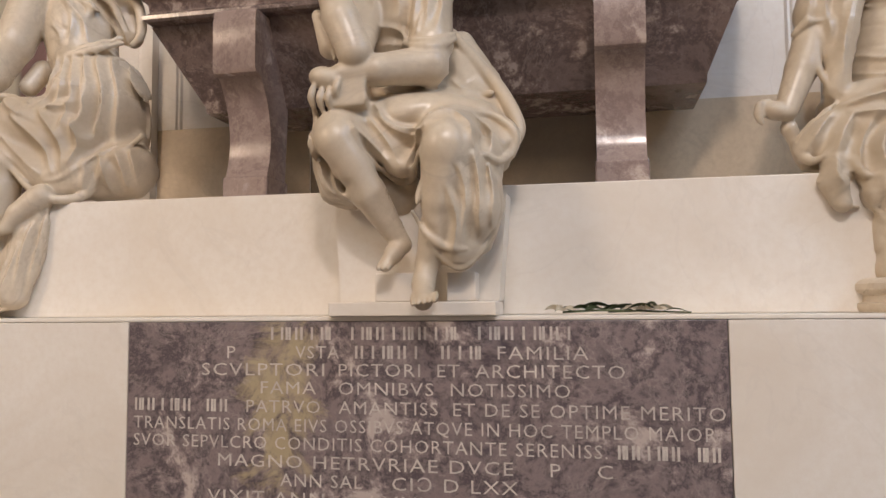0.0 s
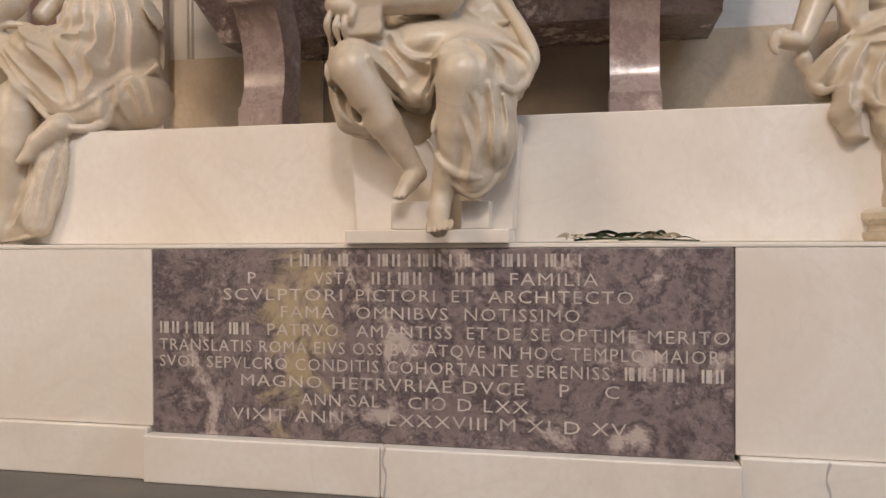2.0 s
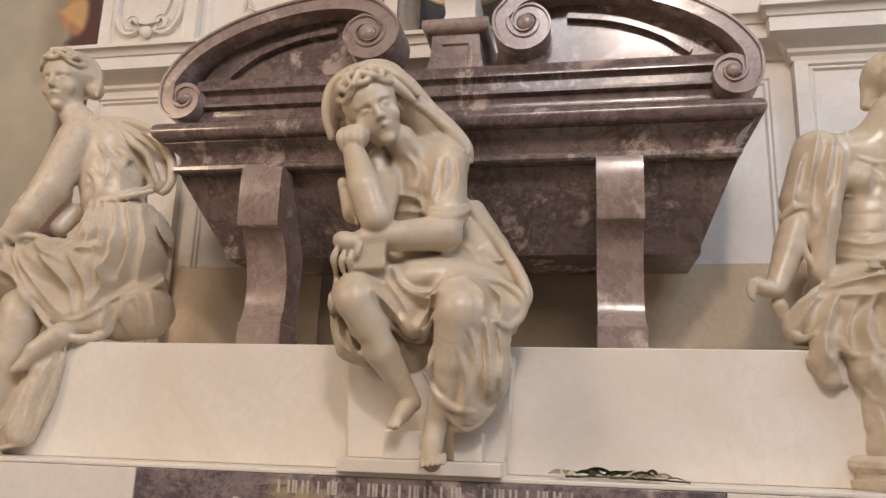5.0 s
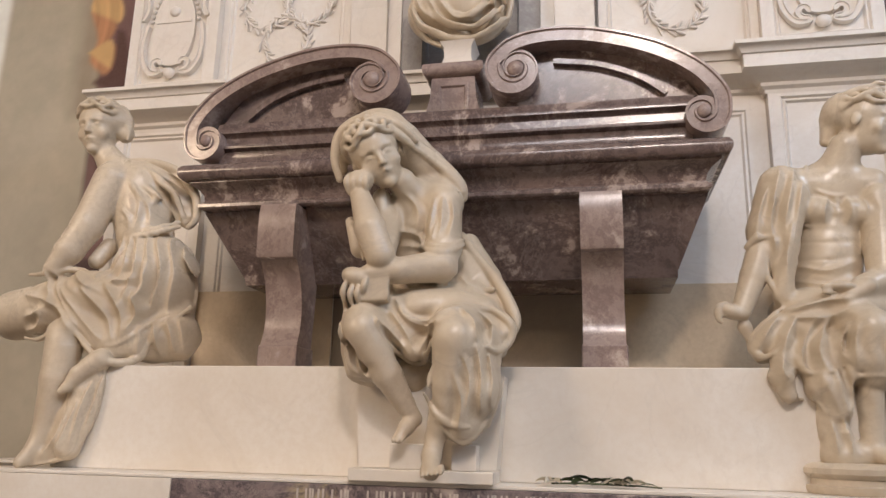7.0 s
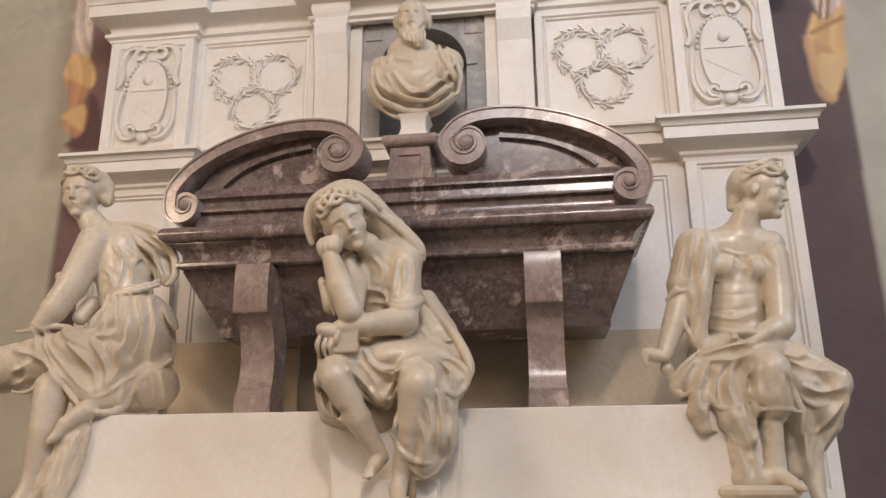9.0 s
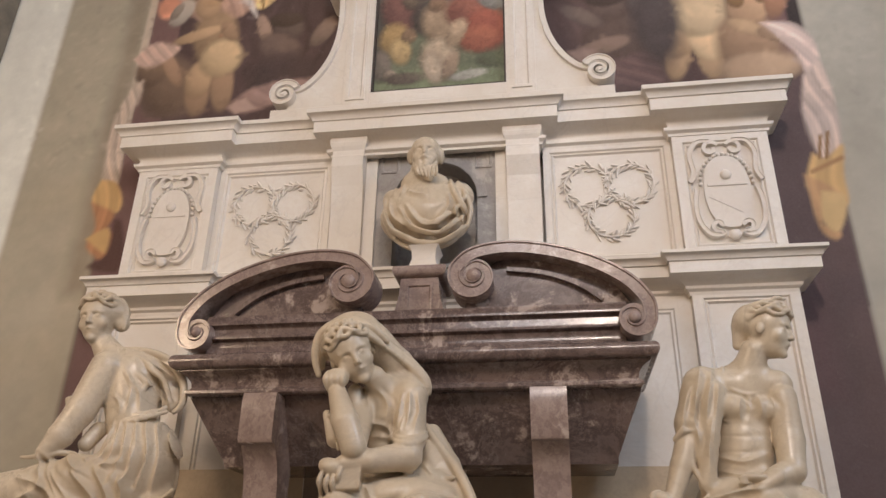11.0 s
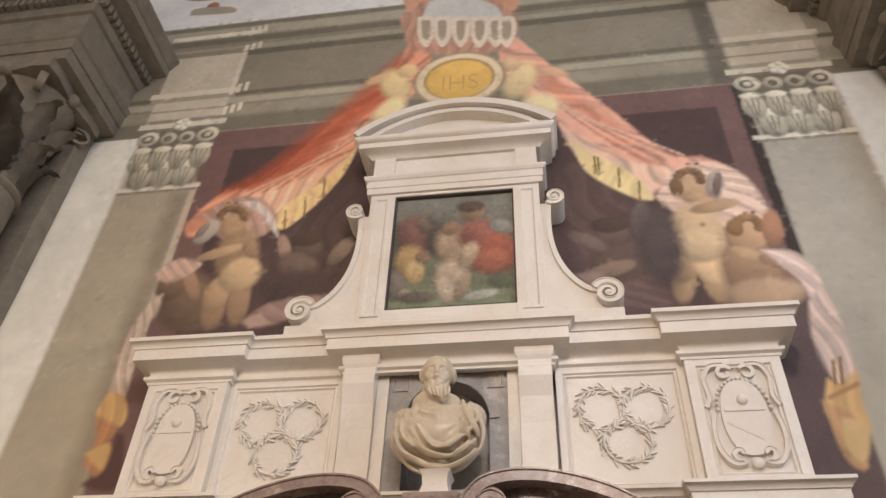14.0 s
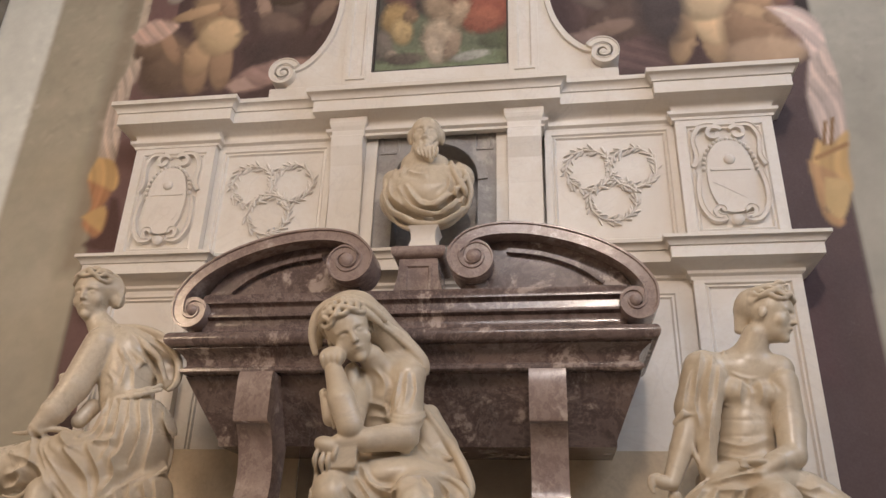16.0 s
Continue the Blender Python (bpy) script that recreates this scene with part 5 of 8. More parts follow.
watcher = Carving((1.38, 3.33, 1.26), (2.98, 4.34, 3.74), 0.007)
watcher.limb((2.389, 4.000, 3.214), 0.086, (2.349, 4.060, 3.081), 0.118, 0.03)
watcher.limb((2.061, 4.080, 3.004), 0.119, (2.508, 4.040, 2.986), 0.103, 0.05)
watcher.ball((2.320, 4.120, 2.911), (0.239, 0.171, 0.171), (0, 0, 0), 0.04)
watcher.limb((2.364, 4.100, 3.129), 0.069, (2.140, 4.120, 3.049), 0.060, 0.05)
watcher.limb((2.386, 4.100, 3.129), 0.064, (2.506, 4.100, 3.016), 0.059, 0.05)
watcher.ball((2.194, 3.990, 2.828), (0.093, 0.089, 0.089), (0, 0, 0), 0.02)
watcher.ball((2.380, 3.990, 2.812), (0.093, 0.088, 0.088), (0, 0, 0), 0.02)
watcher.limb((2.274, 4.120, 2.701), 0.190, (2.235, 4.100, 2.446), 0.196, 0.04)
watcher.ball((2.232, 4.030, 2.489), (0.132, 0.088, 0.110), (0, 0, 0), 0.04)
watcher.limb((2.515, 3.990, 2.890), 0.093, (2.506, 3.960, 2.611), 0.095, 0.015)
watcher.limb((2.506, 3.960, 2.611), 0.095, (2.475, 3.900, 2.413), 0.083, 0.015)
watcher.limb((2.475, 3.900, 2.413), 0.083, (2.312, 3.800, 2.342), 0.052, 0.015)
watcher.ball((2.215, 3.770, 2.352), (0.083, 0.046, 0.029), (0, 0, 0), 0.012)
watcher.rope([(2.194, 3.760, 2.363), (2.144, 3.740, 2.354), (2.110, 3.750, 2.347)], 0.014, 0.005)
watcher.rope([(2.192, 3.760, 2.350), (2.143, 3.740, 2.344), (2.109, 3.750, 2.338)], 0.014, 0.005)
watcher.rope([(2.191, 3.760, 2.338), (2.142, 3.740, 2.334), (2.108, 3.750, 2.330)], 0.014, 0.005)
watcher.rope([(2.190, 3.760, 2.325), (2.141, 3.740, 2.323), (2.108, 3.750, 2.321)], 0.014, 0.005)
watcher.limb((2.357, 3.790, 2.360), 0.046, (2.233, 3.750, 2.281), 0.025, 0.01)
watcher.limb((1.921, 4.000, 2.684), 0.093, (1.824, 3.940, 2.450), 0.074, 0.015)
watcher.limb((1.824, 3.940, 2.450), 0.074, (1.738, 3.890, 2.247), 0.053, 0.015)
watcher.ball((1.680, 3.870, 2.241), (0.072, 0.055, 0.043), (0, 20, 0), 0.012)
watcher.rope([(1.657, 3.860, 2.287), (1.611, 3.840, 2.264), (1.592, 3.840, 2.217)], 0.017, 0.005)
watcher.rope([(1.656, 3.860, 2.268), (1.610, 3.840, 2.244), (1.601, 3.840, 2.204)], 0.017, 0.005)
watcher.rope([(1.655, 3.860, 2.248), (1.609, 3.840, 2.225), (1.611, 3.840, 2.191)], 0.017, 0.005)
watcher.rope([(1.653, 3.860, 2.229), (1.607, 3.840, 2.206), (1.620, 3.840, 2.178)], 0.017, 0.005)
watcher.limb((1.752, 3.920, 2.165), 0.039, (1.838, 3.950, 1.996), 0.043, 0.02)
watcher.limb((2.030, 4.040, 2.994), 0.132, (1.903, 4.000, 2.731), 0.098, 0.03)
watcher.limb((2.071, 3.980, 2.927), 0.094, (2.001, 3.940, 2.623), 0.083, 0.02)
watcher.limb((2.001, 3.940, 2.623), 0.083, (1.958, 3.900, 2.329), 0.056, 0.02)
watcher.rope([(2.169, 4.000, 3.105), (2.119, 3.940, 2.891), (2.055, 3.910, 2.659), (2.004, 3.890, 2.457), (1.980, 3.870, 2.270)], 0.020, 0.008)
watcher.rope([(1.905, 3.930, 2.646), (1.885, 3.900, 2.462), (1.948, 3.870, 2.282)], 0.020, 0.008)
watcher.rope([(1.798, 3.940, 2.618), (1.850, 3.910, 2.661), (1.914, 3.910, 2.668)], 0.026, 0.01)
watcher.rope([(2.150, 4.000, 3.019), (2.206, 3.970, 2.947), (2.296, 3.960, 2.908), (2.397, 3.970, 2.930), (2.481, 4.000, 2.986)], 0.018, 0.006)
watcher.rope([(2.296, 3.960, 2.908), (2.292, 3.960, 2.821), (2.274, 3.970, 2.733)], 0.020, 0.008)
watcher.rope([(2.104, 4.000, 2.758), (2.176, 3.970, 2.732), (2.272, 3.970, 2.711), (2.428, 4.000, 2.731)], 0.013, 0.006)
watcher.rope([(2.482, 3.980, 3.008), (2.552, 3.950, 2.918), (2.497, 3.950, 2.833), (2.464, 3.970, 2.761)], 0.018, 0.008)
watcher.ball((2.229, 4.020, 2.255), (0.326, 0.260, 0.152), (0, 0, 0), 0.04)
watcher.limb((2.261, 3.960, 2.202), 0.167, (2.314, 3.700, 2.114), 0.117, 0.03)
watcher.limb((2.310, 3.690, 2.107), 0.116, (2.295, 3.710, 1.975), 0.120, 0.02)
watcher.limb((2.295, 3.710, 1.975), 0.120, (2.308, 3.730, 1.917), 0.116, 0.02)
watcher.limb((2.537, 3.970, 2.176), 0.153, (2.738, 3.870, 2.055), 0.099, 0.03)
watcher.limb((2.744, 3.870, 2.024), 0.086, (2.688, 3.920, 1.815), 0.070, 0.02)
watcher.limb((2.688, 3.920, 1.815), 0.070, (2.624, 3.950, 1.676), 0.041, 0.02)
watcher.limb((2.549, 3.870, 2.038), 0.116, (2.632, 3.900, 1.896), 0.095, 0.03)
watcher.limb((2.632, 3.900, 1.896), 0.095, (2.630, 3.940, 1.756), 0.058, 0.03)
watcher.fold([(2.656, 3.800, 2.151), (2.781, 3.800, 2.036), (2.769, 3.820, 1.908), (2.690, 3.860, 1.772), (2.591, 3.900, 1.625)], 0.020, 0.008)
watcher.fold([(2.456, 3.770, 2.019), (2.511, 3.780, 1.958), (2.596, 3.800, 1.889), (2.716, 3.820, 1.949)], 0.020, 0.008)
watcher.fold([(2.186, 3.660, 2.042), (2.182, 3.660, 1.864), (2.270, 3.640, 1.889), (2.368, 3.660, 1.877), (2.455, 3.700, 1.863)], 0.020, 0.008)
watcher.fold([(2.409, 3.680, 2.110), (2.441, 3.680, 2.000), (2.482, 3.720, 1.845), (2.471, 3.760, 1.749)], 0.024, 0.008)
watcher.limb((2.291, 3.740, 1.888), 0.076, (2.293, 3.760, 1.634), 0.062, 0.012)
watcher.limb((2.293, 3.760, 1.634), 0.062, (2.289, 3.740, 1.518), 0.053, 0.012)
watcher.limb((2.289, 3.740, 1.518), 0.053, (2.346, 3.660, 1.463), 0.040, 0.012)
watcher.limb((2.346, 3.660, 1.463), 0.040, (2.393, 3.600, 1.434), 0.019, 0.012)
watcher.limb((2.522, 3.900, 1.877), 0.087, (2.553, 3.940, 1.656), 0.074, 0.015)
watcher.limb((2.553, 3.940, 1.656), 0.074, (2.556, 3.930, 1.487), 0.061, 0.015)
watcher.limb((2.556, 3.930, 1.487), 0.061, (2.555, 3.880, 1.371), 0.040, 0.015)
watcher.limb((2.555, 3.880, 1.371), 0.040, (2.567, 3.800, 1.317), 0.022, 0.015)
watcher.limb((2.481, 3.980, 1.780), 0.063, (2.470, 3.980, 1.536), 0.062, 0.02)
watcher.limb((2.062, 3.880, 2.153), 0.152, (1.880, 3.860, 2.091), 0.092, 0.03)
watcher.limb((1.880, 3.860, 2.091), 0.092, (1.803, 3.850, 2.039), 0.059, 0.03)
watcher.limb((1.937, 3.820, 2.023), 0.100, (1.879, 3.740, 1.874), 0.061, 0.03)
watcher.limb((1.879, 3.740, 1.874), 0.061, (1.909, 3.730, 1.784), 0.044, 0.03)
watcher.limb((2.110, 3.800, 1.997), 0.135, (2.100, 3.740, 1.832), 0.104, 0.03)
watcher.limb((2.100, 3.740, 1.832), 0.104, (2.134, 3.730, 1.712), 0.068, 0.03)
watcher.limb((2.034, 3.820, 1.980), 0.103, (2.044, 3.800, 1.816), 0.057, 0.03)
watcher.fold([(1.947, 3.820, 2.263), (1.824, 3.800, 2.168), (1.749, 3.790, 2.054), (1.822, 3.770, 1.954), (1.898, 3.760, 2.058), (1.979, 3.760, 2.077)], 0.023, 0.008)
watcher.fold([(1.814, 3.760, 1.877), (1.880, 3.740, 1.890), (1.938, 3.740, 1.873), (1.865, 3.740, 1.824), (1.867, 3.750, 1.771), (1.980, 3.750, 1.764)], 0.018, 0.008)
watcher.fold([(1.932, 3.740, 2.035), (1.977, 3.730, 1.902), (2.071, 3.720, 1.886), (2.166, 3.700, 1.927)], 0.022, 0.008)
watcher.fold([(1.987, 3.740, 1.873), (2.049, 3.730, 1.723), (2.121, 3.730, 1.674), (2.179, 3.720, 1.712), (2.200, 3.690, 1.847)], 0.020, 0.008)
watcher.limb((2.111, 3.760, 1.694), 0.080, (2.130, 3.760, 1.490), 0.087, 0.03)
watcher.limb((2.130, 3.760, 1.490), 0.087, (2.226, 3.760, 1.490), 0.071, 0.03)
watcher.head((2.496, 4.000, 3.345), 0.376, (10, 6, 64), True, False)
watcher.ball((2.384, 4.040, 3.439), (0.096, 0.126, 0.119), (0, 20, 0), 0.02)
watcher.limb((2.347, 4.050, 3.391), 0.069, (2.303, 4.060, 3.275), 0.032, 0.02)
watcher.rope([(2.382, 3.950, 3.495), (2.441, 3.920, 3.523), (2.519, 3.920, 3.543), (2.606, 3.940, 3.532)], 0.018, 0.006)
watcher.rope([(2.529, 3.920, 3.537), (2.564, 3.920, 3.564), (2.610, 3.930, 3.561)], 0.016, 0.006)
watcher.pleat([(2.010, 3.087), (1.965, 2.926), (1.918, 2.743)], 0.022, 0.0144, 3.76, 4.16)
watcher.pleat([(2.085, 3.072), (2.024, 2.854), (1.986, 2.650)], 0.022, 0.0144, 3.76, 4.16)
watcher.pleat([(1.936, 2.973), (1.882, 2.836), (1.849, 2.677)], 0.022, 0.0144, 3.76, 4.16)
watcher.pleat([(2.036, 2.739), (1.989, 2.560), (1.975, 2.383)], 0.022, 0.0144, 3.76, 4.16)
watcher.pleat([(2.109, 2.966), (2.057, 2.738), (2.007, 2.515)], 0.022, 0.0144, 3.76, 4.16)
watcher.pleat([(1.963, 2.903), (1.929, 2.743), (1.938, 2.584)], 0.022, 0.0144, 3.76, 4.16)
watcher.pleat([(2.247, 2.897), (2.217, 2.806), (2.222, 2.738)], 0.018, 0.0084, 3.80, 4.16)
watcher.pleat([(2.353, 2.893), (2.355, 2.801), (2.338, 2.734)], 0.018, 0.0084, 3.80, 4.16)
watcher.pleat([(2.255, 2.874), (2.289, 2.827), (2.277, 2.736)], 0.018, 0.0084, 3.80, 4.16)
watcher.pleat([(2.427, 2.890), (2.437, 2.821), (2.417, 2.742)], 0.018, 0.0084, 3.80, 4.16)
watcher.pleat([(2.064, 2.517), (2.197, 2.469), (2.370, 2.531)], 0.018, 0.0084, 3.80, 4.16)
watcher.pleat([(2.057, 2.429), (2.210, 2.380), (2.382, 2.442)], 0.017, 0.0084, 3.80, 4.16)
watcher.cut([(2.076, 2.659), (2.233, 2.631), (2.416, 2.648)], 0.013, 0.0040, 3.80, 4.16)
watcher.cut([(2.056, 2.551), (2.224, 2.531), (2.402, 2.552)], 0.013, 0.0040, 3.80, 4.16)
watcher.pleat([(1.954, 2.231), (2.099, 2.270), (2.242, 2.288)], 0.025, 0.0180, 3.62, 4.02)
watcher.pleat([(1.981, 2.189), (2.112, 2.186), (2.236, 2.225)], 0.025, 0.0180, 3.62, 4.02)
watcher.pleat([(1.912, 2.211), (1.845, 2.129), (1.786, 2.026)], 0.025, 0.0180, 3.62, 4.02)
watcher.pleat([(1.981, 2.189), (1.922, 2.085), (1.895, 2.003)], 0.025, 0.0180, 3.62, 4.02)
watcher.pleat([(2.060, 2.166), (1.987, 2.022), (1.989, 1.919)], 0.025, 0.0180, 3.62, 4.02)
watcher.pleat([(2.130, 2.165), (2.057, 2.021), (2.087, 1.908)], 0.025, 0.0180, 3.62, 4.02)
watcher.pleat([(2.198, 2.142), (2.157, 2.019), (2.198, 1.937)], 0.025, 0.0180, 3.62, 4.02)
watcher.pleat([(2.126, 1.897), (2.136, 1.796), (2.166, 1.696)], 0.025, 0.0180, 3.62, 4.02)
watcher.pleat([(2.055, 1.878), (2.087, 1.796), (2.127, 1.696)], 0.025, 0.0180, 3.62, 4.02)
watcher.pleat([(2.197, 1.916), (2.193, 1.815), (2.187, 1.715)], 0.025, 0.0180, 3.62, 4.02)
watcher.pleat([(1.894, 1.982), (1.877, 1.901), (1.904, 1.859)], 0.025, 0.0180, 3.62, 4.02)
watcher.pleat([(2.228, 2.123), (2.210, 2.024), (2.208, 1.885)], 0.020, 0.0132, 3.52, 3.84)
watcher.pleat([(2.346, 2.061), (2.359, 1.981), (2.368, 1.887)], 0.020, 0.0132, 3.52, 3.84)
watcher.pleat([(2.395, 2.100), (2.410, 2.000), (2.417, 1.882)], 0.020, 0.0132, 3.52, 3.84)
watcher.pleat([(2.476, 2.181), (2.588, 2.120), (2.685, 2.110)], 0.025, 0.0168, 3.64, 4.04)
watcher.pleat([(2.517, 2.015), (2.611, 1.983), (2.750, 2.007)], 0.025, 0.0168, 3.64, 4.04)
watcher.pleat([(2.585, 1.752), (2.661, 1.831), (2.750, 1.930)], 0.024, 0.0168, 3.64, 4.04)
watcher.pleat([(2.461, 2.223), (2.518, 2.201), (2.581, 2.231)], 0.025, 0.0168, 3.64, 4.04)
watcher.pleat([(2.083, 1.655), (2.095, 1.577), (2.098, 1.500)], 0.018, 0.0144, 3.54, 3.94)
watcher.pleat([(2.142, 1.664), (2.162, 1.577), (2.164, 1.500)], 0.018, 0.0144, 3.54, 3.94)
watcher.pleat([(2.503, 1.748), (2.510, 1.651), (2.507, 1.536)], 0.018, 0.0144, 3.54, 3.94)
watcher.pleat([(2.555, 1.709), (2.534, 1.613), (2.523, 1.517)], 0.018, 0.0144, 3.54, 3.94)
tagged(watcher.skin("seated_statue", STATUE), "polished cream marble statue seated frontally with head turned", "statue")

bust = Carving((-0.66, 4.26, 4.21), (0.64, 5.02, 5.66), 0.0085)
bust.ball((-0.037, 4.760, 4.770), (0.417, 0.252, 0.289), (0, 0, 0), 0.04)
bust.limb((-0.332, 4.760, 4.960), 0.107, (-0.040, 4.740, 4.909), 0.153, 0.06)
bust.limb((-0.040, 4.740, 4.909), 0.153, (0.265, 4.760, 4.965), 0.133, 0.06)
bust.limb((-0.027, 4.700, 4.542), 0.101, (-0.020, 4.680, 4.428), 0.065, 0.03)
bust.limb((-0.059, 4.720, 5.240), 0.126, (-0.072, 4.740, 5.045), 0.138, 0.04)
bust.head((-0.044, 4.700, 5.369), 0.401, (0, 0, 6), False, True)
bust.limb((-0.078, 4.620, 5.223), 0.059, (-0.002, 4.600, 5.139), 0.058, 0.02)
bust.limb((-0.002, 4.600, 5.139), 0.058, (0.026, 4.580, 5.064), 0.027, 0.02)
bust.ball((-0.182, 4.720, 5.398), (0.043, 0.071, 0.074), (0, 0, 0), 0.02)
bust.ball((0.094, 4.720, 5.384), (0.035, 0.070, 0.074), (0, 0, 0), 0.02)
bust.limb((-0.171, 4.740, 5.108), 0.104, (0.075, 4.740, 5.097), 0.096, 0.05)
bust.rope([(-0.090, 4.560, 5.198), (-0.092, 4.545, 5.141), (-0.067, 4.550, 5.094)], 0.015, 0.005)
bust.rope([(-0.055, 4.560, 5.191), (-0.056, 4.545, 5.139), (-0.037, 4.550, 5.085)], 0.015, 0.005)
bust.rope([(-0.021, 4.560, 5.195), (-0.020, 4.545, 5.137), (-0.008, 4.550, 5.076)], 0.015, 0.005)
bust.rope([(0.014, 4.560, 5.187), (0.016, 4.545, 5.136), (0.021, 4.550, 5.067)], 0.015, 0.005)
bust.rope([(0.048, 4.560, 5.192), (0.052, 4.545, 5.134), (0.050, 4.550, 5.073)], 0.015, 0.005)
bust.rope([(0.083, 4.560, 5.184), (0.088, 4.545, 5.132), (0.079, 4.550, 5.080)], 0.015, 0.005)
bust.rope([(-0.212, 4.680, 5.080), (-0.228, 4.600, 4.938), (-0.157, 4.560, 4.765), (-0.031, 4.540, 4.625), (0.116, 4.540, 4.620), (0.258, 4.560, 4.732), (0.332, 4.620, 4.888)], 0.029, 0.01)
bust.rope([(-0.305, 4.680, 5.032), (-0.295, 4.600, 4.847), (-0.209, 4.560, 4.659), (-0.025, 4.530, 4.515), (0.168, 4.530, 4.517), (0.321, 4.580, 4.668)], 0.031, 0.01)
bust.rope([(-0.393, 4.680, 4.930), (-0.363, 4.600, 4.720), (-0.260, 4.560, 4.536), (-0.055, 4.540, 4.425), (0.169, 4.540, 4.427), (0.352, 4.600, 4.588)], 0.031, 0.01)
bust.rope([(0.135, 4.680, 5.081), (0.149, 4.600, 4.922), (0.131, 4.570, 4.796), (0.029, 4.550, 4.717), (-0.067, 4.550, 4.649)], 0.029, 0.01)
bust.rope([(0.195, 4.680, 5.093), (0.242, 4.600, 4.918), (0.320, 4.580, 4.776), (0.339, 4.600, 4.713)], 0.031, 0.01)
bust.rope([(0.261, 4.700, 5.086), (0.329, 4.640, 4.936), (0.378, 4.660, 4.778), (0.348, 4.640, 4.590)], 0.027, 0.012)
bust.rope([(-0.144, 4.620, 4.964), (-0.047, 4.580, 4.836), (0.058, 4.560, 4.790), (0.139, 4.570, 4.805)], 0.020, 0.01)
bust.rope([(-0.421, 4.660, 4.771), (-0.329, 4.620, 4.549), (-0.161, 4.600, 4.413), (0.037, 4.580, 4.385), (0.226, 4.600, 4.436), (0.364, 4.640, 4.624)], 0.025, 0.012)
bust.pleat([(-0.339, 4.913), (-0.317, 4.727), (-0.183, 4.579)], 0.023, 0.0168, 4.38, 4.78)
bust.pleat([(-0.179, 4.795), (-0.036, 4.591), (0.160, 4.585)], 0.023, 0.0168, 4.38, 4.78)
bust.pleat([(-0.245, 4.779), (-0.117, 4.576), (0.082, 4.491)], 0.023, 0.0168, 4.38, 4.78)
bust.pleat([(-0.398, 4.785), (-0.298, 4.565), (-0.112, 4.471)], 0.023, 0.0168, 4.38, 4.78)
bust.pleat([(0.186, 4.910), (0.205, 4.762), (0.078, 4.605)], 0.023, 0.0168, 4.38, 4.78)
bust.pleat([(0.255, 4.778), (0.257, 4.634), (0.130, 4.498)], 0.023, 0.0168, 4.38, 4.78)
bust.pleat([(0.321, 4.685), (0.291, 4.528), (0.133, 4.412)], 0.023, 0.0168, 4.38, 4.78)
bust.pleat([(-0.171, 4.962), (-0.100, 4.903), (0.019, 4.879)], 0.024, 0.0168, 4.38, 4.78)
tagged(bust.skin("marble_bust", STATUE), "cream marble bust of a bearded figure in a toga", "statue")

# small marble and loose things
part_ob = thing("bust_foot", "small white marble foot under the bust", "pedestal")
part("foot", sweep([(-0.10, 4.72), (-0.10, 4.50), (0.10, 4.50), (0.10, 4.72)], [(-0.09, 4.111), (0.04, 4.112), (0.045, 4.15), (0.02, 4.18), (0.0, 4.25), (0.005, 4.33), (0.03, 4.37), (-0.09, 4.385)]), MARBLE, part_ob, smooth=True)
drum = thing("round_pedestal", "low round moulded marble pedestal on the ledge", "pedestal")
part("drum", lathe([(0.01, 1.307), (0.225, 1.307), (0.235, 1.325), (0.235, 1.345), (0.215, 1.352), (0.21, 1.38), (0.225, 1.388), (0.24, 1.405), (0.24, 1.43), (0.225, 1.445), (0.20, 1.455), (0.01, 1.457)], 2.19, 3.80, 40), STATUE, drum, smooth=True)


def leaf(at, length, width, turn, tilt, mat, parent, name="leaf"):
    bm = bmesh.new()
    rows = []
    for i in range(9):
        t = i / 8
        w = width * math.sin(math.pi * min(1, t * 0.96 + 0.04)) ** 0.8
        z = 0.12 * length * math.sin(math.pi * t)
        rows.append([bm.verts.new((length * t, v * w, z + abs(v) * w * 0.45)) for v in (-0.5, 0, 0.5)])
    for a, b in zip(rows, rows[1:]):
        for k in range(2):
            bm.faces.new((a[k], a[k + 1], b[k + 1], b[k]))
    bmesh.ops.solidify(bm, geom=bm.faces[:], thickness=0.0015)
    bmesh.ops.transform(bm, matrix=pose(*at, tilt, 0, turn), verts=bm.verts[:])
    return part(name, bm, mat, parent, smooth=True)


spray = thing("cut_flower", "wilting white cut flowers with dark green leaves on the ledge", "flower")
part("stem", tube(bmesh.new(), [tuple(p) for p in spline([(0.70, 3.62, 1.318), (0.85, 3.60, 1.325), (1.0, 3.60, 1.323), (1.12, 3.62, 1.318)], 5)], 0.005), LEAF, spray)
part("stem", tube(bmesh.new(), [tuple(p) for p in spline([(0.9, 3.64, 1.318), (1.05, 3.66, 1.32), (1.25, 3.60, 1.314)], 5)], 0.004), LEAF, spray)
rnd = random.Random(4)
for i in range(11):
    leaf((0.74 + 0.03 * i, 3.61 + rnd.uniform(-0.04, 0.05), 1.318 + rnd.uniform(0, 0.02)), rnd.uniform(0.10, 0.17), rnd.uniform(0.035, 0.055), rnd.uniform(-60, 60) + (180 if i % 3 == 0 else 0), rnd.uniform(-25, 25), LEAF, spray)
leaf((1.12, 3.6, 1.315), 0.12, 0.02, -8, 10, LEAF, spray)
for cx in (0.70, 1.05, 1.09):
    for k in range(6):
        leaf((cx, 3.60, 1.325), rnd.uniform(0.06, 0.095), 0.045, 60 * k + rnd.uniform(-15, 15), rnd.uniform(-30, 30), PETAL, spray, "petal")
leaf((1.10, 3.59, 1.33), 0.09, 0.02, 25, 20, PETAL, spray, "petal")


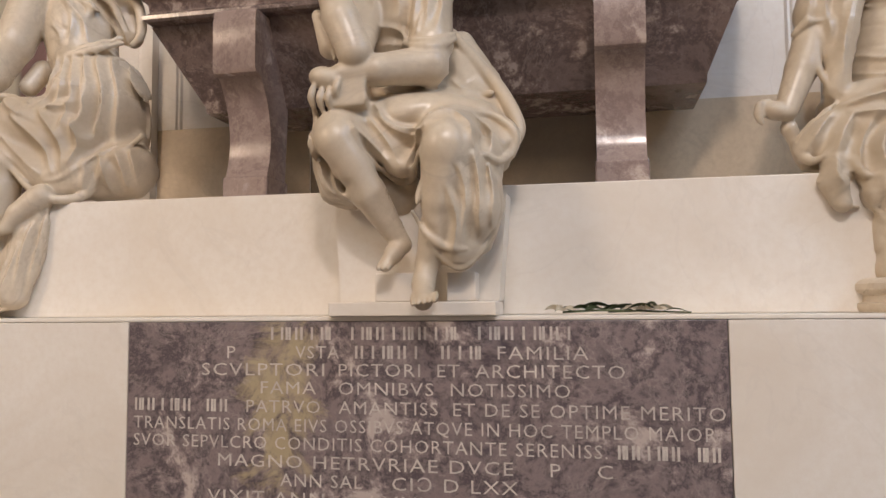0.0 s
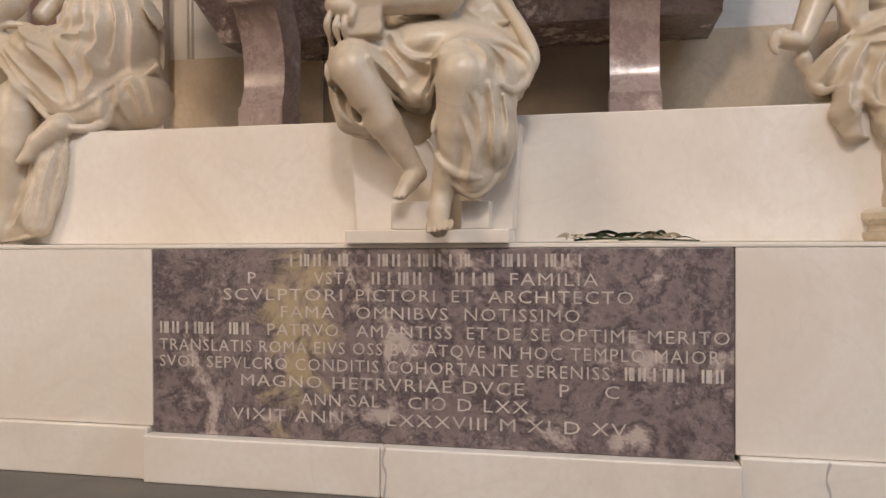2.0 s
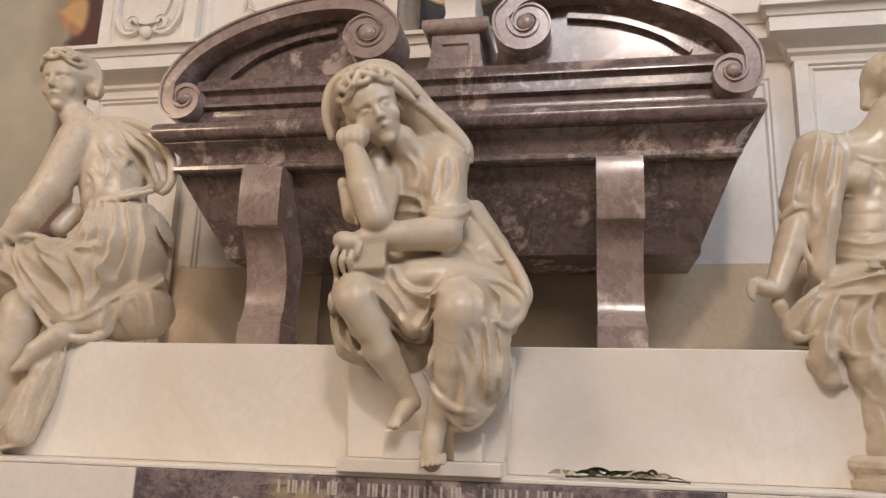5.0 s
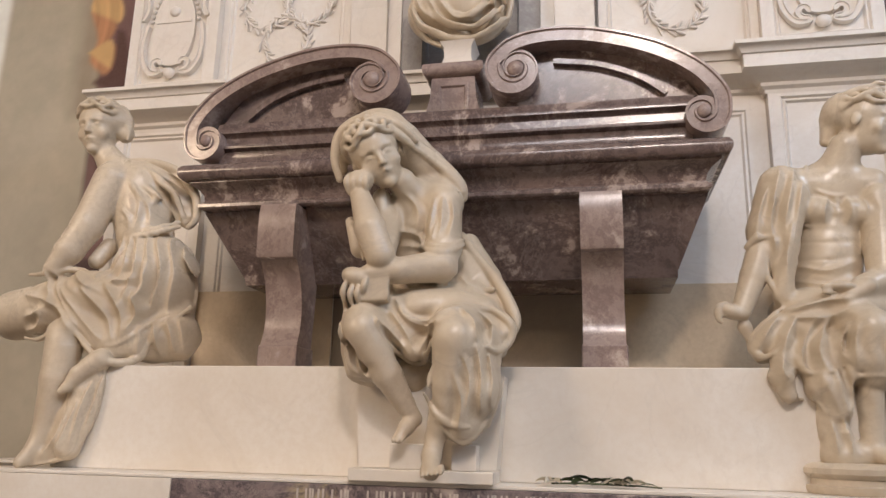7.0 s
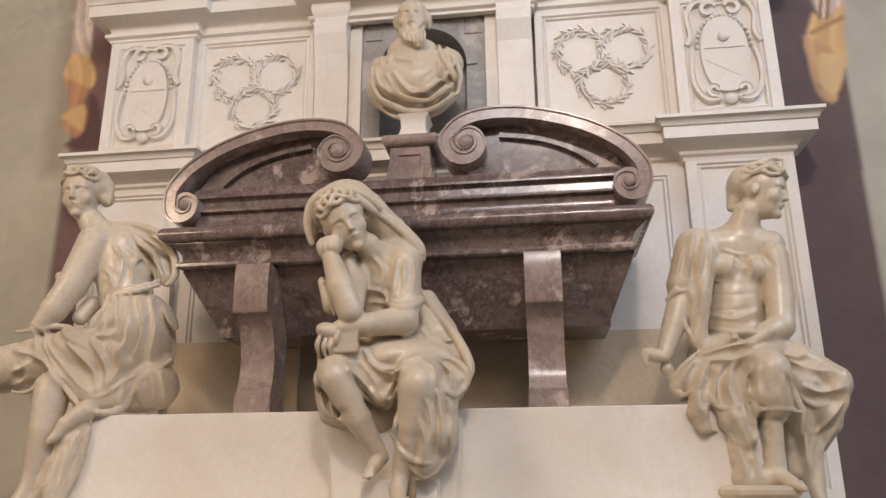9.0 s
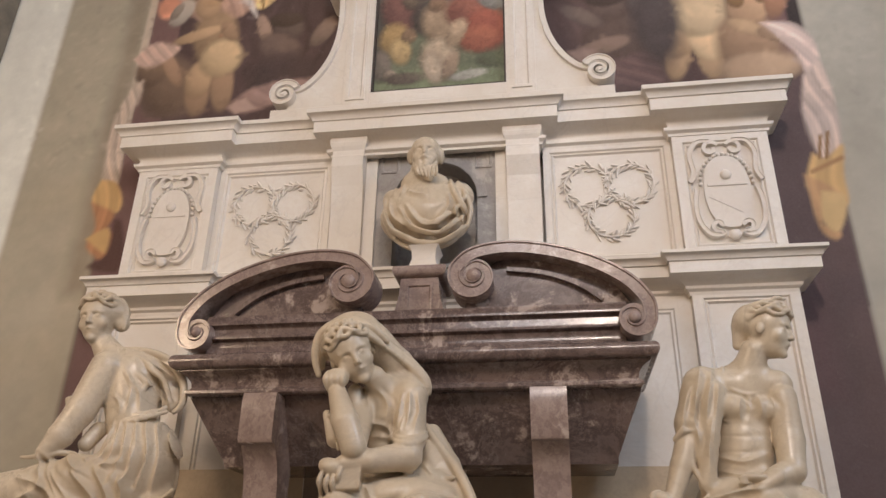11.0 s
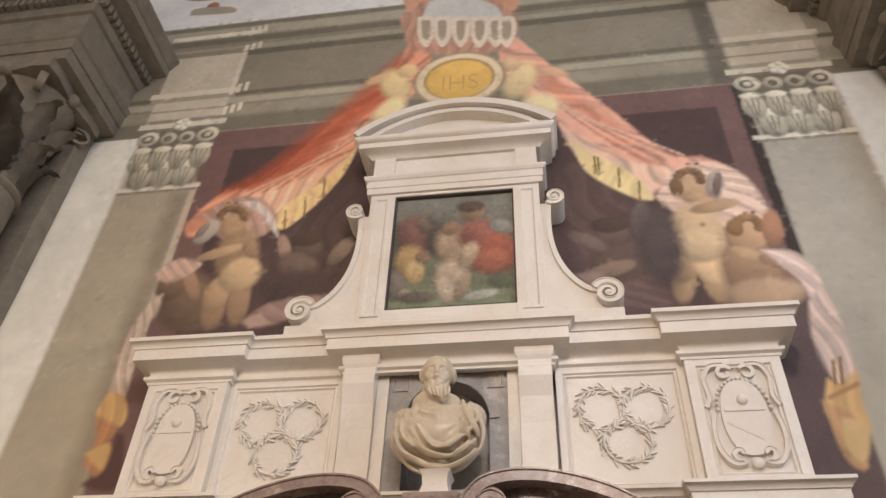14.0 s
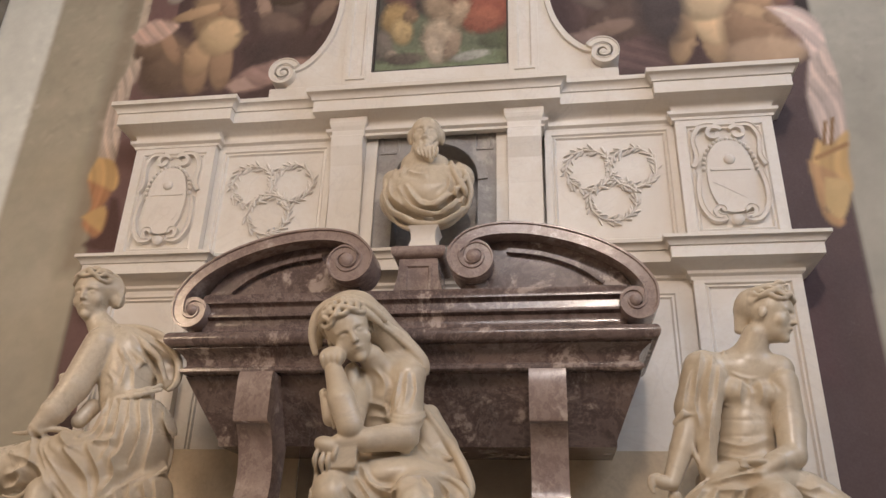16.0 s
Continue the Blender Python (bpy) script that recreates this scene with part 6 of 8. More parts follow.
# wall painting: colours laid by hand-like strokes on a fine sheet
class Painting:
    def __init__(self, x0, x1, z0, z1, step, ground, seed=1):
        self.x, self.z = np.arange(x0, x1 + step / 2, step), np.arange(z0, z1 + step / 2, step)
        self.c = np.empty((len(self.x), len(self.z), 3))
        self.c[:] = ground
        self.rng, self.step = np.random.default_rng(seed), step

    def win(self, xs, zs, pad):
        a, b = np.searchsorted(self.x, (min(xs) - pad, max(xs) + pad))
        c, d = np.searchsorted(self.z, (min(zs) - pad, max(zs) + pad))
        s = (slice(a, b), slice(c, d))
        return s, self.x[a:b][:, None], self.z[c:d][None, :]

    def lay(self, s, mask, colour):
        self.c[s] += mask[..., None] * (colour - self.c[s])

    def shape(self, pts, colour, soft=0.03, pleat=0.0, way=(1, 0), wave=0.2, curve=True, alpha=1.0):
        """A closed patch, with painted pleats across the direction way if asked for."""
        if curve:
            pts = [tuple(p) for p in spline(list(pts) + [pts[0]], 4)][:-1]
        s, x, z = self.win([p[0] for p in pts], [p[1] for p in pts], soft)
        if s[0].stop <= s[0].start or s[1].stop <= s[1].start:
            return
        inside = np.zeros((x.shape[0], z.shape[1]), bool)
        dist = np.full(inside.shape, 9.0)
        for (ax, az), (bx, bz) in zip(pts, list(pts[1:]) + [pts[0]]):
            if az != bz:
                inside ^= ((az > z) != (bz > z)) & (x < (bx - ax) * (z - az) / (bz - az) + ax)
            dx, dz = bx - ax, bz - az
            t = np.clip(((x - ax) * dx + (z - az) * dz) / max(dx * dx + dz * dz, 1e-9), 0, 1)
            dist = np.minimum(dist, np.hypot(x - ax - t * dx, z - az - t * dz))
        mask = np.clip(0.5 + np.where(inside, dist, -dist) / soft, 0, 1) * alpha
        col = np.ones((*inside.shape, 3)) * np.array(colour)
        if pleat:
            ph = (x * way[0] + z * way[1]) / wave + 0.5 * np.sin(2.1 * x + 1.3 * z) + 0.3 * np.sin(5.3 * z - 2 * x)
            col *= (1 + pleat * np.sin(2 * math.pi * ph) + 0.5 * pleat * np.sin(4.6 * math.pi * ph + 1))[..., None]
        self.lay(s, mask, col)

    def blob(self, x0, z0, rx, rz, turn, colour, model=0.35, soft=0.25):
        """A rounded form, modelled from light at the upper right to dark."""
        m = max(rx, rz) * 1.3
        s, x, z = self.win((x0 - m, x0 + m), (z0 - m, z0 + m), 0)
        ca, sa = math.cos(radians(turn)), math.sin(radians(turn))
        u, v = ((x - x0) * ca + (z - z0) * sa) / rx, (-(x - x0) * sa + (z - z0) * ca) / rz
        r = np.hypot(u, v)
        mask = np.clip((1 + soft / 2 - r) / soft, 0, 1)
        lit = 1 + model * ((x - x0) * 0.5 + (z - z0) * 0.7) / max(rx, rz) * 0.9 - 0.45 * model * r ** 3
        self.lay(s, mask, np.array(colour) * lit[..., None])

    def stroke(self, pts, width, colour, alpha=1.0):
        for a, b in zip(pts, pts[1:]):
            s, x, z = self.win((a[0], b[0]), (a[1], b[1]), width)
            dx, dz = b[0] - a[0], b[1] - a[1]
            t = np.clip(((x - a[0]) * dx + (z - a[1]) * dz) / max(dx * dx + dz * dz, 1e-9), 0, 1)
            d = np.hypot(x - a[0] - t * dx, z - a[1] - t * dz)
            self.lay(s, np.clip(1.4 - d / (width / 2), 0, 1) * alpha, np.array(colour))

    def rect(self, x0, x1, z0, z1, colour, soft=0.02, alpha=1.0):
        self.shape([(x0, z0), (x1, z0), (x1, z1), (x0, z1)], colour, soft, curve=False, alpha=alpha)

    def brush(self, n, x0, x1, z0, z1, length, width, vary):
        """Many short brush marks, each a little lighter or darker than what lies under it."""
        for _ in range(n):
            x, z, a = self.rng.uniform(x0, x1), self.rng.uniform(z0, z1), self.rng.uniform(0, math.pi)
            i, j = np.searchsorted(self.x, x), np.searchsorted(self.z, z)
            if i < len(self.x) and j < len(self.z):
                c = self.c[i, j] * (1 + self.rng.uniform(-vary, vary))
                d = length * self.rng.uniform(0.4, 1)
                self.stroke([(x, z), (x + d * math.cos(a), z + d * math.sin(a))], width * self.rng.uniform(0.6, 1.2), c, 0.4)

    def cloud(self, scale, depth):
        """Uneven old plaster: slow and quick changes of tone."""
        for k, w in ((1, 1.0), (2.7, 0.6), (7, 0.45), (19, 0.35)):
            n = [max(2, int((a[-1] - a[0]) / scale * k) + 2) for a in (self.x, self.z)]
            g = self.rng.uniform(-1, 1, n)
            i, j = np.linspace(0, n[0] - 1.001, len(self.x)), np.linspace(0, n[1] - 1.001, len(self.z))
            a, b = i.astype(int), j.astype(int)
            u, v = (i - a)[:, None], (j - b)[None, :]
            u, v = u * u * (3 - 2 * u), v * v * (3 - 2 * v)
            f = (g[a][:, b] * (1 - u) + g[a + 1][:, b] * u) * (1 - v) + (g[a][:, b + 1] * (1 - u) + g[a + 1][:, b + 1] * u) * v
            self.c *= (1 + depth * w * f)[..., None]

    def sheet(self, name, y, rough):
        nx, nz = len(self.x), len(self.z)
        v = np.stack([np.repeat(self.x, nz), np.full(nx * nz, y), np.tile(self.z, nx)], 1)
        i = (np.arange(nx - 1)[:, None] * nz + np.arange(nz - 1)[None, :]).ravel()
        me = bpy.data.meshes.new(name)
        me.from_pydata(v.tolist(), [], np.stack([i, i + nz, i + nz + 1, i + 1], 1).tolist())
        at = me.color_attributes.new("paint", "FLOAT_COLOR", "POINT")
        at.data.foreach_set("color", np.concatenate([np.clip(self.c, 0.004, 0.9).reshape(-1, 3), np.ones((nx * nz, 1))], 1).astype(np.float32).ravel())
        m, nt, b = make(name + "_paint", rough, 0.3)
        a = nt.nodes.new("ShaderNodeVertexColor")
        a.layer_name = "paint"
        pos = coords(nt)
        fine = noisy(nt, pos, 55, 5, 0.7)
        c = mixc(nt, ramp(nt, fine, [(0.35, (0, 0, 0)), (0.75, (0.07, 0.07, 0.07))]), a.outputs[0], (0.42, 0.37, 0.31))
        c = mixc(nt, ramp(nt, noisy(nt, pos, 7, 7, 0.75, 0.6), [(0.62, (0, 0, 0)), (0.8, (0.13, 0.13, 0.13))]), c, (0.5, 0.45, 0.38))
        nt.links.new(c, b.inputs["Base Color"])
        bump(nt, b, fine, 0.12, 0.004)
        me.materials.append(m)
        return new(name, me)


# the painted wall: feigned pilasters, entablature and a parted canopy
wall_paint = Painting(-7.0, 7.0, -0.02, 14.6, 0.022, (0.438, 0.394, 0.311))
wall_paint.rect(-7, 7, 12.85, 14.7, (0.85, 0.85, 0.85), 0.04, 1)
wall_paint.rect(-5.75, -4.72, -0.1, 10.35, (0.85, 0.85, 0.779), 0.12, 1)
wall_paint.rect(4.86, 7, -0.1, 10.35, (0.85, 0.85, 0.827), 0.1, 1)
wall_paint.rect(-4.72, -3.62, -0.1, 8.92, (0.451, 0.406, 0.313), 0.05, 1)
wall_paint.rect(3.7, 4.84, -0.1, 8.92, (0.425, 0.394, 0.325), 0.05, 1)
wall_paint.rect(-3.64, -3.0, 2.2, 10, (0.091, 0.058, 0.053), 0.08, 1)
wall_paint.rect(-3.9, -3.62, 4.4, 8.8, (0.262, 0.214, 0.157), 0.2, 0.7)
wall_paint.rect(-7, 3.7, 10.05, 12.9, (0.288, 0.259, 0.201), 0.03, 1)
wall_paint.rect(3.6, 7, 10.35, 12.9, (0.389, 0.356, 0.278), 0.03, 1)
wall_paint.rect(-7, 7, 10.05, 10.35, (0.205, 0.187, 0.144), 0.025, 1)
wall_paint.rect(-7, 7, 10.4, 10.62, (0.342, 0.311, 0.239), 0.025, 1)
wall_paint.rect(-7, 7, 10.68, 10.82, (0.453, 0.418, 0.324), 0.025, 1)
wall_paint.rect(-7, 7, 10.86, 10.96, (0.173, 0.156, 0.117), 0.025, 1)
wall_paint.rect(-7, 7, 11.9, 12.05, (0.158, 0.142, 0.11), 0.025, 1)
wall_paint.rect(-7, 7, 12.08, 12.2, (0.389, 0.356, 0.278), 0.025, 1)
wall_paint.rect(-7, 7, 12.3, 12.45, (0.189, 0.171, 0.13), 0.025, 1)
wall_paint.rect(-7, 7, 12.5, 12.75, (0.454, 0.419, 0.333), 0.025, 1)
wall_paint.rect(-7, 7, 12.78, 12.86, (0.223, 0.203, 0.158), 0.025, 1)
wall_paint.rect(-4.75, -3.55, 10.42, 12.0, (0.614, 0.562, 0.45), 0.03, 1)
wall_paint.rect(-4.87, -3.4299999999999997, 10.95, 11.08, (0.733, 0.684, 0.552), 0.02, 1)
wall_paint.rect(-4.83, -3.4699999999999998, 10.84, 10.95, (0.388, 0.351, 0.269), 0.02, 1)
wall_paint.rect(-4.75, -3.55, 10.6, 10.64, (0.33, 0.3, 0.229), 0.02, 1)
wall_paint.rect(-4.8, -3.5, 12.0, 12.12, (0.278, 0.249, 0.192), 0.02, 1)
wall_paint.rect(-4.93, -3.3699999999999997, 12.5, 12.62, (0.829, 0.784, 0.654), 0.02, 1)
wall_paint.rect(3.65, 4.85, 10.42, 12.0, (0.614, 0.562, 0.45), 0.03, 1)
wall_paint.rect(3.53, 4.97, 10.95, 11.08, (0.733, 0.684, 0.552), 0.02, 1)
wall_paint.rect(3.57, 4.93, 10.84, 10.95, (0.388, 0.351, 0.269), 0.02, 1)
wall_paint.rect(3.65, 4.85, 10.6, 10.64, (0.33, 0.3, 0.229), 0.02, 1)
wall_paint.rect(3.6, 4.8999999999999995, 12.0, 12.12, (0.278, 0.249, 0.192), 0.02, 1)
wall_paint.rect(3.4699999999999998, 5.029999999999999, 12.5, 12.62, (0.829, 0.784, 0.654), 0.02, 1)
wall_paint.rect(3.4, 3.68, 10.05, 12.9, (0.138, 0.123, 0.102), 0.08, 0.8)
for z0, z1 in ((10.42, 10.62), (10.9, 11.12), (12.02, 12.2), (12.46, 12.7)):
    for k in range(3):
        wall_paint.rect(-3.58 + 0.11 * k, -3.51 + 0.11 * k, z0 + 0.03 * k, z1 + 0.03 * k, (0.80, 0.745, 0.60), 0.02, 0.9)
wall_paint.rect(-3.58, -3.50, 11.12, 12.0, (0.70, 0.65, 0.52), 0.02, 1)
wall_paint.rect(-3.62, 3.62, 3.0, 10.03, (0.191, 0.112, 0.104), 0.03, 1)
wall_paint.rect(-3.2, 3.34, 4.0, 9.6, (0.086, 0.054, 0.052), 0.03, 1)
wall_paint.rect(3.6, 3.74, 4, 10.0, (0.043, 0.032, 0.03), 0.05, 1)
wall_paint.rect(-3.66, -3.56, 6, 9, (0.587, 0.493, 0.389), 0.03, 1)
wall_paint.rect(3.05, 3.74, -0.1, 6.6, (0.12, 0.081, 0.079), 0.05, 1)
wall_paint.rect(3.05, 3.4, 3.2, 4.2, (0.147, 0.084, 0.085), 0.2, 0.6)
wall_paint.shape([(1.26, 8.52), (1.56, 8.79), (2.2, 7.97), (2.48, 7.71), (2.32, 6.44), (1.8, 6.41), (1.39, 6.97)], (0.118, 0.077, 0.07), 0.12, 0.12, (1, 0.4), 0.35, True, 1)
wall_paint.shape([(-1.37, 8.86), (-1.61, 8.37), (-2.27, 7.86), (-2.29, 6.81), (-1.89, 6.47), (-1.4, 6.74), (-1.22, 7.48)], (0.096, 0.062, 0.057), 0.12, 0.12, (1, -0.4), 0.35, True, 1)
wall_paint.shape([(-0.57, 12.29), (-0.82, 11.78), (-1.08, 11.02), (-1.46, 10.48), (-1.82, 10.02), (-2.2, 9.47), (-2.48, 9.02), (-2.84, 8.81), (-3.16, 8.74), (-3.39, 8.47), (-3.54, 8.13), (-3.34, 7.97), (-3.06, 8.38), (-2.72, 8.41), (-2.35, 8.3), (-2.1, 8.63), (-1.76, 8.96), (-1.43, 9.42), (-1.4, 9.96), (-0.86, 10.31), (-0.47, 10.92)], (0.721, 0.33, 0.213), 0.06, 0.2, (0.66, -0.75), 0.3, True, 1)
wall_paint.shape([(-1.15, 10.9), (-1.53, 10.36), (-1.88, 9.85), (-2.29, 9.31), (-2.47, 8.94), (-2.03, 9.16), (-1.62, 9.75), (-1.18, 10.17), (-0.7, 10.55)], (0.549, 0.167, 0.096), 0.14, 0.15, (0.66, -0.75), 0.3, True, 0.8)
wall_paint.shape([(-1.42, 9.36), (-2.0, 8.94), (-2.43, 8.76), (-2.9, 8.71), (-2.59, 8.36), (-2.31, 8.27), (-1.93, 8.51), (-1.54, 8.99)], (0.845, 0.513, 0.36), 0.08, 0.2, (0.8, -0.6), 0.2, True, 1)
wall_paint.shape([(-1.38, 9.53), (-1.5, 8.98), (-1.71, 8.56), (-1.96, 8.21), (-2.19, 7.99), (-2.34, 8.13), (-2.23, 8.44), (-1.89, 8.71), (-1.62, 9.02)], (0.85, 0.614, 0.307), 0.04, 0.1, (1, 0), 0.3, True, 1)
wall_paint.shape([(-3.37, 8.37), (-2.96, 8.65), (-2.55, 8.54), (-2.29, 8.15), (-2.5, 7.88), (-2.94, 7.88)], (0.488, 0.315, 0.242), 0.06, 0.15, (1, 0.6), 0.2, True, 1)
wall_paint.shape([(-2.9, 8.54), (-2.62, 8.51), (-2.33, 8.15), (-2.23, 7.85), (-2.38, 8.06), (-2.58, 8.33)], (0.647, 0.571, 0.532), 0.04, 0.15, (1, 0), 0.15, True, 1)
wall_paint.shape([(0.51, 12.06), (0.89, 11.52), (1.27, 10.88), (1.76, 10.13), (2.14, 9.53), (2.6, 8.8), (2.98, 8.68), (3.31, 8.4), (3.48, 7.77), (3.61, 7.33), (3.35, 7.61), (3.16, 8.28), (2.81, 8.47), (2.44, 8.22), (2.21, 8.03), (1.92, 8.29), (1.56, 8.79), (1.33, 9.48), (0.91, 10.15), (0.61, 10.72)], (0.815, 0.449, 0.334), 0.06, 0.2, (0.66, 0.75), 0.3, True, 1)
wall_paint.shape([(1.11, 10.91), (1.6, 10.1), (2.05, 9.43), (2.5, 8.66), (2.17, 8.71), (1.75, 9.3), (1.29, 9.96)], (0.796, 0.335, 0.217), 0.12, 0.15, (0.66, 0.75), 0.3, True, 0.7)
wall_paint.shape([(1.33, 9.54), (1.73, 9.09), (2.17, 8.71), (2.68, 8.48), (2.44, 8.27), (2.22, 8.11), (1.8, 8.45), (1.5, 8.9)], (0.85, 0.588, 0.452), 0.08, 0.2, (0.8, 0.5), 0.2, True, 1)
wall_paint.shape([(1.45, 9.18), (1.68, 8.93), (1.96, 8.68), (2.24, 8.34), (2.33, 8.02), (2.09, 8.1), (1.79, 8.35), (1.56, 8.66)], (0.85, 0.696, 0.372), 0.04, 0.1, (1, 0), 0.3, True, 1)
wall_paint.shape([(2.35, 8.07), (2.6, 8.45), (3.03, 8.59), (3.42, 8.29), (3.54, 7.61), (3.23, 7.45), (2.79, 7.67), (2.5, 7.84)], (0.805, 0.595, 0.479), 0.06, 0.2, (0.5, 1), 0.2, True, 1)
wall_paint.shape([(-0.95, 11.5), (-1.5, 10.7), (-2.1, 9.85), (-2.75, 9.05), (-3.2, 8.75), (-2.6, 8.78), (-2.0, 9.35), (-1.4, 10.1), (-0.85, 10.9)], (0.46, 0.10, 0.045), 0.22, 0.1, (0.66, -0.75), 0.25, True, 0.75)
for k in range(7):
    wall_paint.stroke([tuple(v) for v in spline([(-0.75 - 0.05 * k, 10.9 - 0.12 * k), (-1.25 - 0.06 * k, 10.05 - 0.11 * k), (-1.8 - 0.1 * k, 9.3 - 0.06 * k), (-2.3 - 0.1 * k, 8.75 - 0.02 * k)], 6)], 0.05, (0.50, 0.17, 0.10) if k % 2 else (0.80, 0.50, 0.36), 0.55)
    wall_paint.stroke([tuple(v) for v in spline([(0.72 + 0.06 * k, 10.9 - 0.1 * k), (1.2 + 0.08 * k, 10.1 - 0.08 * k), (1.7 + 0.1 * k, 9.3 - 0.03 * k), (2.3 + 0.08 * k, 8.62 + 0.02 * k)], 6)], 0.05, (0.55, 0.24, 0.16) if k % 2 else (0.84, 0.58, 0.46), 0.55)
wall_paint.stroke([(-2.22, 8.32), (-2.18, 7.99)], 0.03, (0.249, 0.145, 0.056), 1)
wall_paint.stroke([(-1.99, 8.53), (-1.95, 8.19)], 0.03, (0.249, 0.145, 0.056), 1)
wall_paint.stroke([(-1.78, 8.86), (-1.75, 8.53)], 0.03, (0.249, 0.145, 0.056), 1)
wall_paint.stroke([(1.72, 8.85), (1.7, 8.54)], 0.03, (0.249, 0.145, 0.056), 1)
wall_paint.stroke([(1.76, 8.82), (1.74, 8.51)], 0.03, (0.249, 0.145, 0.056), 1)
wall_paint.stroke([(1.99, 8.61), (1.96, 8.28)], 0.03, (0.249, 0.145, 0.056), 1)
wall_paint.stroke([(2.2, 8.35), (2.17, 8.06)], 0.03, (0.249, 0.145, 0.056), 1)
wall_paint.shape([(-1.03, 12.5), (-0.68, 13.13), (-0.15, 13.24), (0.47, 12.88), (0.86, 12.12), (0.67, 11.38), (-0.06, 11.29), (-0.78, 11.64)], (0.547, 0.319, 0.231), 0.08, 0.12, (1, 0), 0.2, True, 1)
wall_paint.shape([(-0.57, 12.89), (-0.14, 12.98), (0.47, 12.62), (0.6, 12.09), (-0.08, 12.11), (-0.64, 12.29)], (0.665, 0.661, 0.631), 0.05, 0, (1, 0), 0.2, True, 1)
wall_paint.shape([(-0.73, 12.48), (-0.47, 12.42), (-0.44, 11.89), (-0.56, 11.6), (-0.71, 11.95)], (0.815, 0.717, 0.587), 0.03, 0, (1, 0), 0.2, True, 1)
wall_paint.shape([(-0.66, 12.34), (-0.53, 12.32), (-0.51, 11.94), (-0.57, 11.79), (-0.64, 11.96)], (0.439, 0.35, 0.257), 0.03, 0, (1, 0), 0.2, True, 1)
wall_paint.shape([(-0.47, 12.42), (-0.2, 12.37), (-0.18, 11.84), (-0.31, 11.56), (-0.45, 11.9)], (0.815, 0.717, 0.587), 0.03, 0, (1, 0), 0.2, True, 1)
wall_paint.shape([(-0.4, 12.29), (-0.27, 12.27), (-0.26, 11.89), (-0.31, 11.74), (-0.38, 11.91)], (0.439, 0.35, 0.257), 0.03, 0, (1, 0), 0.2, True, 1)
wall_paint.shape([(-0.17, 12.36), (0.09, 12.31), (0.1, 11.79), (-0.02, 11.51), (-0.16, 11.84)], (0.815, 0.717, 0.587), 0.03, 0, (1, 0), 0.2, True, 1)
wall_paint.shape([(-0.1, 12.23), (0.03, 12.21), (0.03, 11.84), (-0.03, 11.69), (-0.09, 11.86)], (0.439, 0.35, 0.257), 0.03, 0, (1, 0), 0.2, True, 1)
wall_paint.shape([(0.14, 12.3), (0.39, 12.25), (0.4, 11.73), (0.26, 11.45), (0.13, 11.79)], (0.815, 0.717, 0.587), 0.03, 0, (1, 0), 0.2, True, 1)
wall_paint.shape([(0.2, 12.17), (0.33, 12.15), (0.33, 11.78), (0.26, 11.63), (0.2, 11.8)], (0.439, 0.35, 0.257), 0.03, 0, (1, 0), 0.2, True, 1)
wall_paint.shape([(0.39, 12.25), (0.64, 12.2), (0.64, 11.69), (0.51, 11.41), (0.38, 11.74)], (0.815, 0.717, 0.587), 0.03, 0, (1, 0), 0.2, True, 1)
wall_paint.shape([(0.45, 12.12), (0.58, 12.1), (0.57, 11.73), (0.51, 11.59), (0.45, 11.76)], (0.439, 0.35, 0.257), 0.03, 0, (1, 0), 0.2, True, 1)
wall_paint.shape([(0.56, 12.21), (0.81, 12.16), (0.81, 11.66), (0.67, 11.38), (0.55, 11.71)], (0.815, 0.717, 0.587), 0.03, 0, (1, 0), 0.2, True, 1)
wall_paint.shape([(0.62, 12.09), (0.75, 12.06), (0.74, 11.7), (0.67, 11.56), (0.61, 11.72)], (0.439, 0.35, 0.257), 0.03, 0, (1, 0), 0.2, True, 1)
wall_paint.shape([(-1.02, 13.06), (-0.69, 13.32), (-0.15, 13.31), (0.47, 13.06), (0.88, 12.65), (0.78, 12.34), (0.47, 12.74), (-0.15, 13.02), (-0.67, 12.95), (-0.89, 12.61)], (0.678, 0.38, 0.26), 0.04, 0, (1, 0), 0.2, True, 1)
wall_paint.shape([(-0.66, 13.79), (-0.42, 13.99), (-0.07, 13.99), (0.33, 13.81), (0.56, 13.49), (0.47, 13.15), (-0.05, 13.09), (-0.55, 13.36)], (0.747, 0.44, 0.27), 0.03, 0.12, (1, 0), 0.12, True, 1)
wall_paint.shape([(-0.62, 13.84), (-0.07, 13.99), (0.52, 13.54), (-0.06, 13.55)], (0.406, 0.217, 0.133), 0.03, 0, (1, 0), 0.2, True, 1)
wall_paint.blob(-0.97, 10.73, 0.22, 0.4, 20, (0.783, 0.624, 0.339), 0.3, 0.5)
wall_paint.blob(-1.02, 10.13, 0.2, 0.32, -30, (0.844, 0.691, 0.396), 0.3, 0.5)
wall_paint.blob(-0.81, 11.05, 0.15, 0.17, 0, (0.772, 0.567, 0.316), 0.3, 0.4)
wall_paint.blob(0.85, 10.56, 0.22, 0.42, -20, (0.85, 0.692, 0.397), 0.3, 0.5)
wall_paint.blob(1.1, 9.94, 0.26, 0.28, 30, (0.85, 0.728, 0.443), 0.3, 0.5)
wall_paint.blob(0.72, 10.96, 0.15, 0.17, 0, (0.774, 0.569, 0.334), 0.3, 0.4)
wall_paint.blob(-1.26, 10.91, 0.2, 0.1, 30, (0.715, 0.497, 0.289), 0.3, 0.5)
